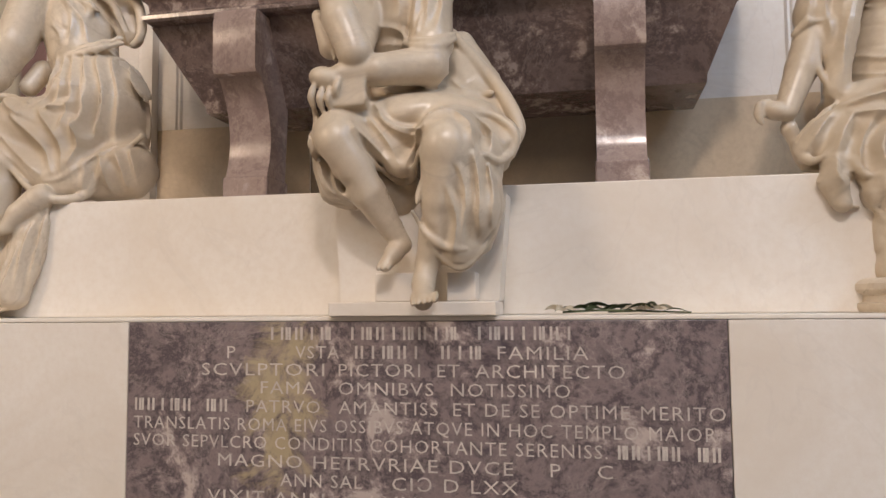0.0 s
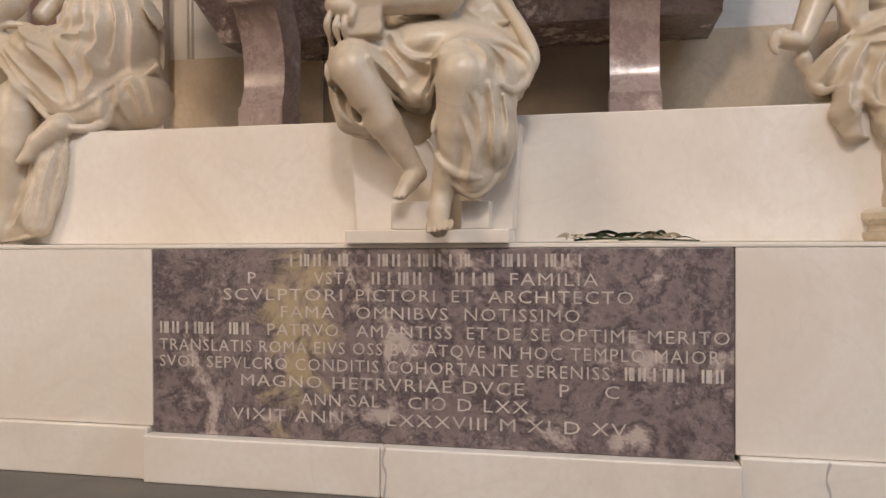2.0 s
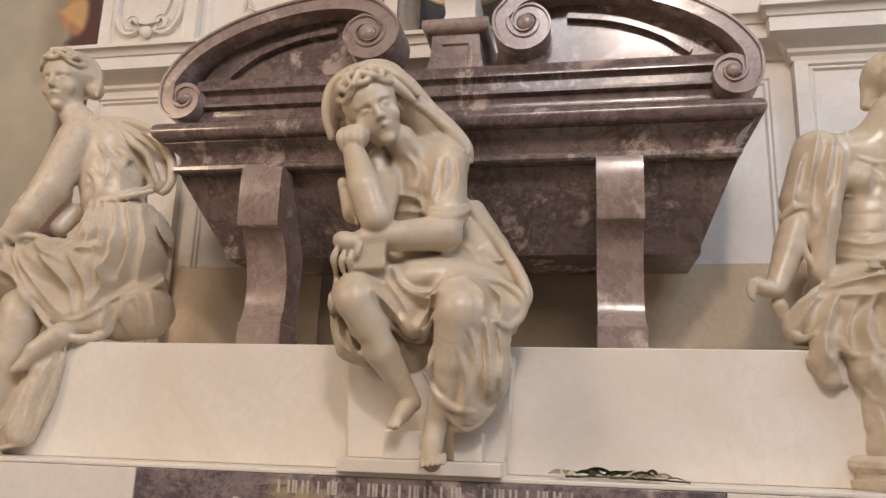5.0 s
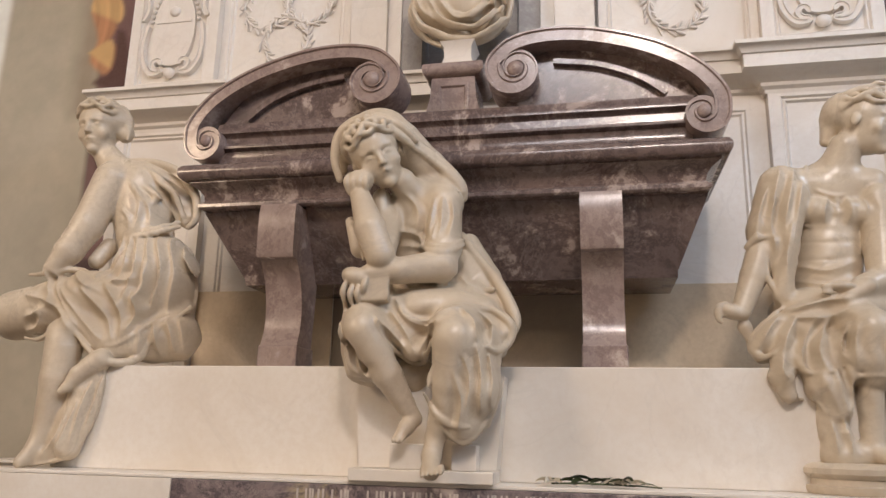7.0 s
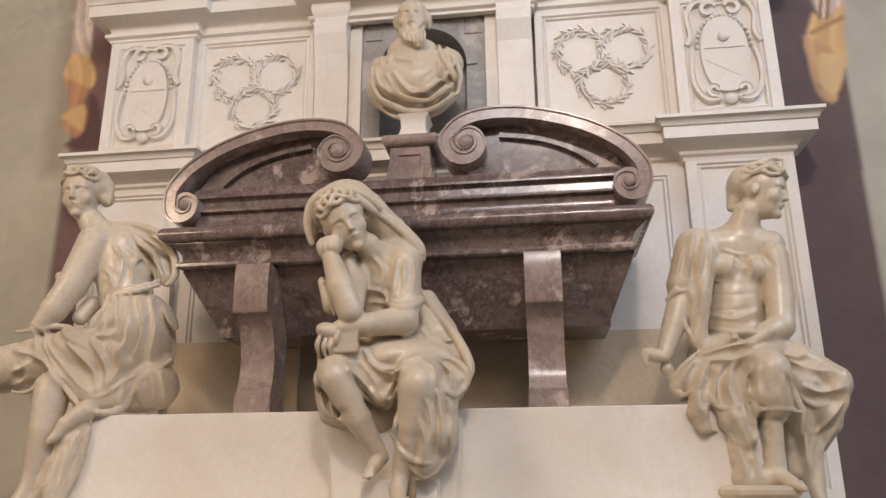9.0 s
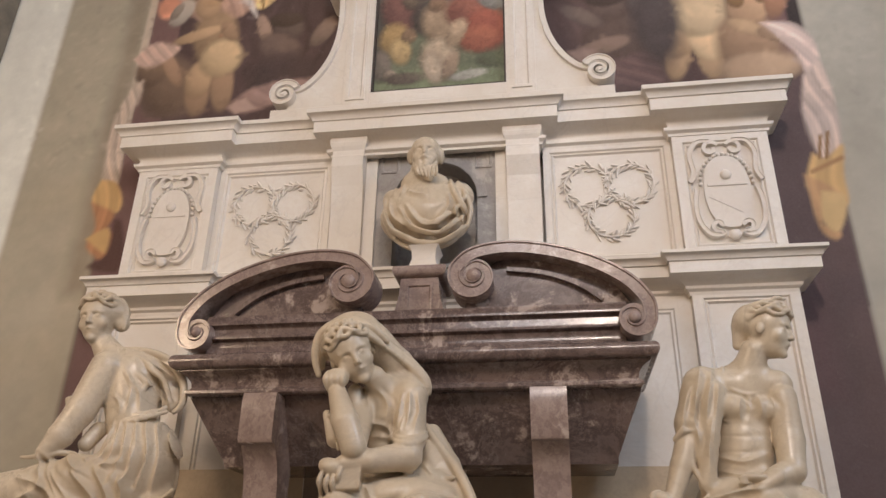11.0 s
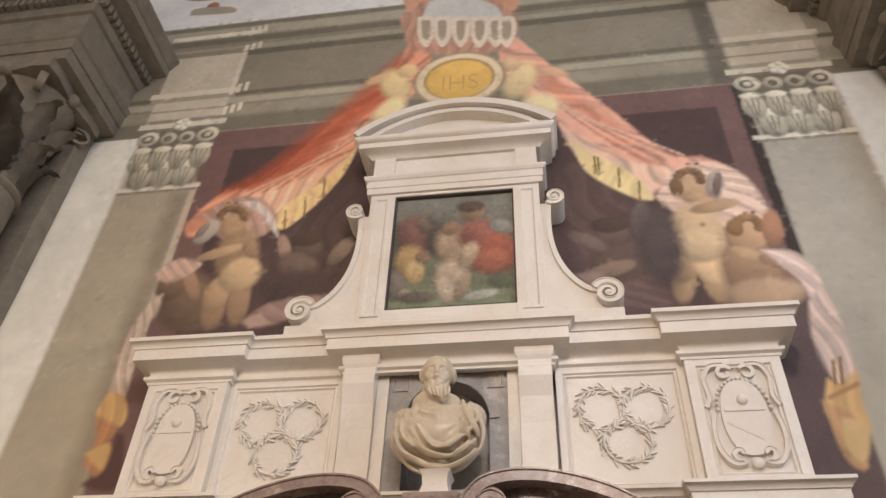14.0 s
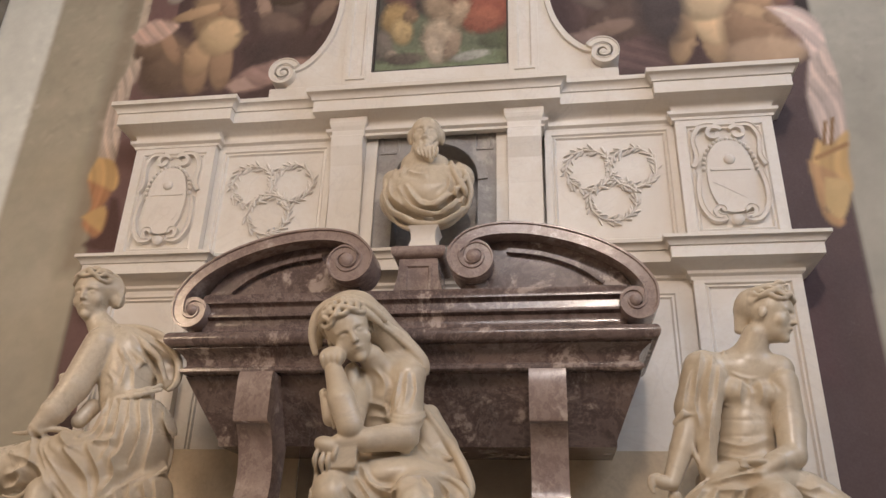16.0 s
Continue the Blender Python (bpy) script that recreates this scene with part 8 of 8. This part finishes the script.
wall_paint.stroke([(4.25, 8.96), (4.19, 9.33)], 0.025, (0.205, 0.187, 0.144), 0.8)
wall_paint.stroke([(4.27, 8.96), (4.27, 9.33)], 0.025, (0.205, 0.187, 0.144), 0.8)
wall_paint.stroke([(4.29, 8.96), (4.35, 9.33)], 0.025, (0.205, 0.187, 0.144), 0.8)
wall_paint.blob(4.58, 9.2, 0.17, 0.27, 0, (0.524, 0.486, 0.383), 0.5, 0.2)
wall_paint.blob(4.58, 9.40, 0.15, 0.08, 0, (0.828, 0.783, 0.647), 0.4, 0.3)
wall_paint.stroke([(4.56, 8.96), (4.5, 9.33)], 0.025, (0.205, 0.187, 0.144), 0.8)
wall_paint.stroke([(4.58, 8.96), (4.58, 9.33)], 0.025, (0.205, 0.187, 0.144), 0.8)
wall_paint.stroke([(4.6, 8.96), (4.66, 9.33)], 0.025, (0.205, 0.187, 0.144), 0.8)
wall_paint.blob(3.8, 9.55, 0.15, 0.26, 0, (0.524, 0.486, 0.383), 0.5, 0.2)
wall_paint.blob(3.8, 9.75, 0.14, 0.07, 0, (0.828, 0.783, 0.647), 0.4, 0.3)
wall_paint.stroke([(3.78, 9.32), (3.72, 9.68)], 0.025, (0.205, 0.187, 0.144), 0.8)
wall_paint.stroke([(3.8, 9.32), (3.8, 9.68)], 0.025, (0.205, 0.187, 0.144), 0.8)
wall_paint.stroke([(3.82, 9.32), (3.88, 9.68)], 0.025, (0.205, 0.187, 0.144), 0.8)
wall_paint.blob(4.11, 9.55, 0.15, 0.26, 0, (0.524, 0.486, 0.383), 0.5, 0.2)
wall_paint.blob(4.11, 9.75, 0.14, 0.07, 0, (0.828, 0.783, 0.647), 0.4, 0.3)
wall_paint.stroke([(4.09, 9.32), (4.03, 9.68)], 0.025, (0.205, 0.187, 0.144), 0.8)
wall_paint.stroke([(4.11, 9.32), (4.11, 9.68)], 0.025, (0.205, 0.187, 0.144), 0.8)
wall_paint.stroke([(4.13, 9.32), (4.19, 9.68)], 0.025, (0.205, 0.187, 0.144), 0.8)
wall_paint.blob(4.42, 9.55, 0.15, 0.26, 0, (0.524, 0.486, 0.383), 0.5, 0.2)
wall_paint.blob(4.42, 9.75, 0.14, 0.07, 0, (0.828, 0.783, 0.647), 0.4, 0.3)
wall_paint.stroke([(4.41, 9.32), (4.34, 9.68)], 0.025, (0.205, 0.187, 0.144), 0.8)
wall_paint.stroke([(4.42, 9.32), (4.42, 9.68)], 0.025, (0.205, 0.187, 0.144), 0.8)
wall_paint.stroke([(4.44, 9.32), (4.5, 9.68)], 0.025, (0.205, 0.187, 0.144), 0.8)
wall_paint.blob(4.73, 9.55, 0.15, 0.26, 0, (0.524, 0.486, 0.383), 0.5, 0.2)
wall_paint.blob(4.73, 9.75, 0.14, 0.07, 0, (0.828, 0.783, 0.647), 0.4, 0.3)
wall_paint.stroke([(4.71, 9.32), (4.65, 9.68)], 0.025, (0.205, 0.187, 0.144), 0.8)
wall_paint.stroke([(4.73, 9.32), (4.73, 9.68)], 0.025, (0.205, 0.187, 0.144), 0.8)
wall_paint.stroke([(4.75, 9.32), (4.81, 9.68)], 0.025, (0.205, 0.187, 0.144), 0.8)
wall_paint.blob(3.81, 10.0, 0.17, 0.16, 0, (0.7, 0.658, 0.535), 0.5, 0.15)
wall_paint.blob(3.81, 10.0, 0.10, 0.09, 0, (0.189, 0.171, 0.135), 0.4, 0.2)
wall_paint.blob(3.81, 10.0, 0.05, 0.05, 0, (0.649, 0.608, 0.49), 0.4, 0.2)
wall_paint.blob(4.13, 9.98, 0.13, 0.13, 0, (0.525, 0.487, 0.393), 0.5, 0.15)
wall_paint.blob(4.13, 9.98, 0.06, 0.06, 0, (0.173, 0.156, 0.122), 0.4, 0.2)
wall_paint.blob(4.73, 10.0, 0.17, 0.16, 0, (0.7, 0.658, 0.535), 0.5, 0.15)
wall_paint.blob(4.73, 10.0, 0.10, 0.09, 0, (0.189, 0.171, 0.135), 0.4, 0.2)
wall_paint.blob(4.73, 10.0, 0.05, 0.05, 0, (0.649, 0.608, 0.49), 0.4, 0.2)
wall_paint.blob(4.41, 9.98, 0.13, 0.13, 0, (0.525, 0.487, 0.393), 0.5, 0.15)
wall_paint.blob(4.41, 9.98, 0.06, 0.06, 0, (0.173, 0.156, 0.122), 0.4, 0.2)
wall_paint.blob(4.27, 10.28, 0.13, 0.13, 0, (0.847, 0.802, 0.664), 0.5, 0.2)
wall_paint.blob(4.36, 10.28, 0.05, 0.05, 0, (0.85, 0.85, 0.735), 0.5, 0.3)
wall_paint.blob(4.30, 10.37, 0.05, 0.05, 0, (0.85, 0.85, 0.735), 0.5, 0.3)
wall_paint.blob(4.20, 10.33, 0.05, 0.05, 0, (0.85, 0.85, 0.735), 0.5, 0.3)
wall_paint.blob(4.20, 10.23, 0.05, 0.05, 0, (0.85, 0.85, 0.735), 0.5, 0.3)
wall_paint.blob(4.30, 10.19, 0.05, 0.05, 0, (0.85, 0.85, 0.735), 0.5, 0.3)
wall_paint.blob(-4.58, 13.98, 0.55, 0.22, 0, (0.52, 0.239, 0.119), 0.5, 0.12)
wall_paint.blob(-4.47, 13.53, 0.12, 0.14, 0, (0.397, 0.186, 0.105), 0.35, 0.25)
wall_paint.blob(-4.61, 14.29, 0.16, 0.1, 0, (0.456, 0.211, 0.11), 0.35, 0.25)
wall_paint.shape([(-4.84, 13.31), (-4.03, 13.25), (-4.13, 13.46), (-4.79, 13.52)], (0.448, 0.385, 0.311), 0.03, 0, (1, 0), 0.2, True, 1)
wall_paint.shape([(-4.61, 14.39), (-4.46, 14.61), (-4.2, 14.72), (-4.41, 14.39)], (0.832, 0.787, 0.702), 0.04, 0, (1, 0), 0.2, True, 1)
wall_paint.blob(2.81, 8.58, 0.03, 0.022, 0, (0.255, 0.149, 0.099), 0.1, 0.7)
wall_paint.blob(2.91, 8.57, 0.03, 0.022, 0, (0.255, 0.149, 0.099), 0.1, 0.7)
wall_paint.blob(3.29, 7.71, 0.03, 0.022, 0, (0.255, 0.149, 0.099), 0.1, 0.7)
wall_paint.blob(3.37, 7.71, 0.03, 0.022, 0, (0.255, 0.149, 0.099), 0.1, 0.7)
wall_paint.blob(-3.04, 8.54, 0.03, 0.022, 0, (0.255, 0.149, 0.099), 0.1, 0.7)
wall_paint.blob(-2.93, 8.53, 0.03, 0.022, 0, (0.255, 0.149, 0.099), 0.1, 0.7)
wall_paint.blob(2.8, 8.04, 0.1, 0.05, 0, (0.598, 0.393, 0.242), 0.2, 0.8)
wall_paint.blob(2.9, 7.96, 0.1, 0.05, 0, (0.614, 0.405, 0.244), 0.2, 0.8)
wall_paint.blob(2.8, 7.58, 0.03, 0.03, 0, (0.414, 0.25, 0.152), 0.2, 0.8)
wall_paint.blob(-2.84, 8.16, 0.1, 0.05, 0, (0.484, 0.32, 0.187), 0.2, 0.8)
wall_paint.blob(-2.66, 7.64, 0.03, 0.03, 0, (0.356, 0.213, 0.13), 0.2, 0.8)
wall_paint.brush(5000, -5.0, 5.0, 5.9, 13.2, 0.085, 0.06, 0.2)
wall_paint.cloud(1.6, 0.075)
wall_paint.cloud(0.3, 0.045)
tagged(wall_paint.sheet("wall_painting", 5.336, 0.8), "faded fresco of a parted red canopy and feigned grey pilasters", "fresco", kind="structure")

# the small painting in its marble frame
panel_paint = Painting(-0.70, 0.70, 6.386, 8.054, 0.010, (0.172, 0.166, 0.14), 3)
panel_paint.shape([(-0.65, 7.07), (-0.27, 7.2), (0.73, 6.88), (0.72, 6.42), (-0.67, 6.44)], (0.154, 0.171, 0.114), 0.1, 0, (1, 0), 0.2, True, 1)
panel_paint.shape([(-0.68, 6.59), (-0.0, 6.7), (0.72, 6.57), (0.72, 6.38), (-0.67, 6.44)], (0.188, 0.222, 0.136), 0.08, 0, (1, 0), 0.2, True, 1)
panel_paint.shape([(-0.7, 8.14), (0.7, 8.13), (0.7, 7.63), (0.23, 7.77), (-0.69, 7.59)], (0.215, 0.212, 0.183), 0.15, 0, (1, 0), 0.2, True, 1)
panel_paint.shape([(-0.67, 7.76), (-0.48, 7.39), (-0.57, 6.9), (-0.7, 6.91)], (0.1, 0.092, 0.079), 0.1, 0, (1, 0), 0.2, True, 1)
panel_paint.blob(-0.42, 7.47, 0.22, 0.3, 25, (0.218, 0.109, 0.095), 0.5, 0.45)
panel_paint.blob(-0.29, 7.64, 0.14, 0.16, 0, (0.226, 0.17, 0.13), 0.5, 0.45)
panel_paint.blob(-0.49, 7.1, 0.16, 0.22, 0, (0.426, 0.292, 0.138), 0.5, 0.45)
panel_paint.blob(-0.42, 6.93, 0.12, 0.18, 10, (0.47, 0.347, 0.182), 0.5, 0.45)
panel_paint.blob(-0.33, 7.13, 0.09, 0.1, 0, (0.252, 0.171, 0.11), 0.5, 0.45)
panel_paint.blob(-0.63, 6.75, 0.12, 0.2, 0, (0.196, 0.168, 0.143), 0.5, 0.45)
panel_paint.blob(-0.52, 6.62, 0.07, 0.08, 0, (0.264, 0.216, 0.174), 0.5, 0.45)
panel_paint.blob(-0.12, 7.36, 0.2, 0.26, 0, (0.091, 0.078, 0.069), 0.5, 0.45)
panel_paint.blob(0.02, 7.26, 0.22, 0.3, 15, (0.377, 0.28, 0.193), 0.5, 0.45)
panel_paint.blob(-0.03, 7.54, 0.1, 0.11, 0, (0.284, 0.184, 0.124), 0.5, 0.45)
panel_paint.blob(0.22, 7.77, 0.14, 0.15, 0, (0.274, 0.188, 0.131), 0.5, 0.45)
panel_paint.blob(0.2, 7.86, 0.16, 0.09, 0, (0.11, 0.076, 0.055), 0.5, 0.45)
panel_paint.blob(0.3, 7.41, 0.25, 0.24, -10, (0.273, 0.112, 0.084), 0.5, 0.45)
panel_paint.blob(0.5, 7.14, 0.25, 0.3, 0, (0.318, 0.103, 0.071), 0.5, 0.45)
panel_paint.blob(0.41, 7.02, 0.22, 0.18, 10, (0.375, 0.134, 0.087), 0.5, 0.45)
panel_paint.blob(-0.01, 6.82, 0.2, 0.24, 0, (0.419, 0.334, 0.247), 0.5, 0.45)
panel_paint.blob(-0.06, 6.66, 0.1, 0.2, 15, (0.449, 0.367, 0.281), 0.5, 0.45)
panel_paint.blob(0.12, 6.69, 0.08, 0.2, -15, (0.354, 0.266, 0.195), 0.5, 0.45)
panel_paint.blob(0.56, 7.51, 0.16, 0.1, -30, (0.276, 0.274, 0.251), 0.5, 0.45)
panel_paint.blob(0.3, 6.56, 0.2, 0.06, 10, (0.423, 0.416, 0.367), 0.5, 0.45)
panel_paint.blob(-0.37, 6.57, 0.22, 0.08, 0, (0.123, 0.101, 0.082), 0.5, 0.45)
panel_paint.blob(0.18, 7.12, 0.1, 0.2, -20, (0.439, 0.327, 0.227), 0.5, 0.45)
panel_paint.blob(-0.2, 7.72, 0.1, 0.11, 0, (0.177, 0.162, 0.152), 0.5, 0.45)
panel_paint.blob(0.58, 6.73, 0.18, 0.1, 0, (0.121, 0.139, 0.086), 0.5, 0.45)
panel_paint.brush(900, -0.7, 0.7, 6.39, 8.05, 0.06, 0.028, 0.35)
panel_paint.cloud(0.35, 0.14)
panel_paint.cloud(0.12, 0.1)
panel_art = tagged(panel_paint.sheet("painting", 5.05, 0.45), "small dim oil painting with red and ochre forms", "painting")
tagged(part("painting_edge", frame_rect(-0.70, 0.70, 6.386, 8.054, [(0, 5.0), (0.018, 5.0), (0.02, 5.046)]), OIL, panel_art), "thin dark frame edge")

cu = bpy.data.curves.new("monogram", "FONT")
cu.body, cu.size, cu.extrude, cu.align_x, cu.align_y = "IHS", 0.40, 0.001, "CENTER", "CENTER"
cu.offset = -0.006
tmp = new("monogram_line", cu)
sign = bpy.data.meshes.new_from_object(tmp.evaluated_get(bpy.context.evaluated_depsgraph_get()))
bpy.data.objects.remove(tmp)
sign.materials.clear()
sign.materials.append(GILT)
sign_ob = tagged(new("painted_monogram", sign), "ochre painted letters on the gilded disc", "lettering")
sign_ob.matrix_world = Matrix.Translation((-0.02, 5.333, 10.62)) @ Matrix.Diagonal((1.0, 1.0, 1.25, 1)) @ pose(0, 0, 0, 90)


# neighbouring altars in grey stone: a column with a leafy capital under a heavy entablature
def acanthus(h, w, curl):
    """A leaf on the yz plane, leaning out along -y, with lobed edges."""
    bm = bmesh.new()
    rows = []
    n = 11
    for i in range(n):
        t = i / (n - 1)
        z = h * (t if t < 0.8 else 0.8 + 0.25 * math.sin((t - 0.8) * 5))
        out = curl * t ** 3 * 1.0 + (0.02 if t < 0.8 else 0.02 + (t - 0.8) * 0.6 * h)
        if t > 0.85:
            z -= h * (t - 0.85) * 1.2
        half = w * (0.62 + 0.38 * math.sin(math.pi * min(1, t * 1.1))) * (1 - max(0, t - 0.75) * 2.4) * (0.82 + 0.18 * math.cos(i * math.pi))
        rows.append([bm.verts.new((u * half, -out + abs(u) * 0.18 * w - (0.03 * w if u == 0 else 0), z)) for u in (-1, -0.5, 0, 0.5, 1)])
    for a, b in zip(rows, rows[1:]):
        for k in range(4):
            bm.faces.new((a[k], a[k + 1], b[k + 1], b[k]))
    bmesh.ops.solidify(bm, geom=bm.faces[:], thickness=0.02)
    return bm


def altar(s, cx, cy):
    al = thing("side_altar", "dark grey sandstone altar column with a leafy capital and dentil cornice", "altar", group="side altars")
    part("shaft", lathe([(0.50, 0.0), (0.50, 2.0), (0.47, 6.0), (0.43, 8.22), (0.47, 8.24), (0.49, 8.28), (0.47, 8.33), (0.42, 8.34)], cx, cy, 36), STONE_CAP, al, smooth=True)
    part("back_pilaster", box(cx - 0.5, cx + 0.5, cy + 0.5, 5.33, 0.0, 10.1, 0.01), STONE_CAP, al)
    part("bell", lathe([(0.41, 8.34), (0.41, 9.3), (0.48, 9.75), (0.58, 9.95), (0.4, 9.96)], cx, cy, 32), STONE_CAP, al, smooth=True)
    for row, (z, h, w, r, off) in enumerate(((8.35, 0.80, 0.23, 0.42, 0.0), (8.75, 0.98, 0.23, 0.43, 0.5))):
        first = None
        for k in range(8):
            m = Matrix.Translation((cx, cy, z)) @ Matrix.Rotation(radians(45 * (k + off)), 4, "Z") @ Matrix.Translation((0, -r, 0))
            if first is None:
                first = part("leaf", acanthus(h, w, 0.20 + 0.12 * row), STONE_CAP, al, smooth=True)
                ob = first
            else:
                ob = new("leaf", first.data)
                ob.parent = al
            ob.matrix_world = m
    for k in range(4):
        a = radians(45 + 90 * k)
        bm = ribbon(spiral(0, 0, 0.15, 0.03, 120, -430, 36), lambda t: 0.06 - 0.03 * t, -0.05, 0.05)
        bmesh.ops.transform(bm, matrix=Matrix.Translation((cx + 0.70 * math.cos(a), cy + 0.70 * math.sin(a), 9.80)) @ Matrix.Rotation(a, 4, "Z"), verts=bm.verts[:])
        part("volute", bm, STONE_CAP, al, smooth=True)
        bm = egg(bmesh.new(), (cx + 0.60 * math.cos(a + radians(45)), cy + 0.60 * math.sin(a + radians(45)), 10.02), (0.11, 0.11, 0.1), seg=10)
        part("rosette", bm, STONE_CAP, al, smooth=True)
    star = []
    for k in range(4):
        a0 = radians(45 + 90 * k)
        for j in range(7):
            u = j / 6
            a = a0 + radians(90) * u
            r = (0.92 - 0.30 * math.sin(math.pi * u)) if 0 < j < 6 else 0.92
            if j < 6:
                star.append((cx + r * math.cos(a), cy + r * math.sin(a)))
    bm = bmesh.new()
    f = [bm.verts.new((x, y, 9.96)) for x, y in star]
    g = [bm.verts.new((x * 1.0, y, 10.13)) for x, y in star]
    bm.faces.new(f[::-1])
    bm.faces.new(g)
    for i in range(len(f)):
        j = (i + 1) % len(f)
        bm.faces.new((f[i], f[j], g[j], g[i]))
    part("abacus", bm, STONE_CAP, al)
    xa, xb = sorted((cx + s * -0.80, s * 11.0))
    ya = cy - 0.62
    plan = [(xa, 5.33), (xa, ya), (xb, ya)] if s > 0 else [(xa, ya), (xb, ya), (xb, 5.33)]
    prof = [(-0.5, 10.131), (0.0, 10.131), (0.0, 10.33), (0.025, 10.335), (0.025, 10.56), (0.05, 10.58), (0.08, 10.64), (0.08, 10.68), (0.0, 10.685), (0.0, 11.2), (0.05, 11.22), (0.09, 11.3), (0.10, 11.32), (0.10, 11.45), (0.2, 11.5), (0.42, 11.52), (0.42, 11.68), (0.45, 11.7), (0.52, 11.82), (0.54, 11.84), (0.54, 11.9), (-0.5, 11.92)]
    part("entablature", sweep(plan, prof), STONE_CAP, al)
    side = xb if s < 0 else xa
    first = None
    for k in range(16):
        y = ya - 0.05 + k * 0.115
        if first is None:
            first = part("dentil", box(-0.05, 0.05, -0.035, 0.035, 11.33, 11.47, 0.004), STONE_CAP, al)
            ob = first
        else:
            ob = new("dentil", first.data)
            ob.parent = al
        ob.location = (side - s * 0.15, y, 0)
    for k in range(14):
        ob = new("dentil", first.data)
        ob.parent = al
        ob.location, ob.rotation_euler = (side + s * (0.02 + k * 0.115), ya - 0.15, 0), (0, 0, radians(90))


altar(-1, -5.98, 4.55)
altar(1, 5.95, 4.55)
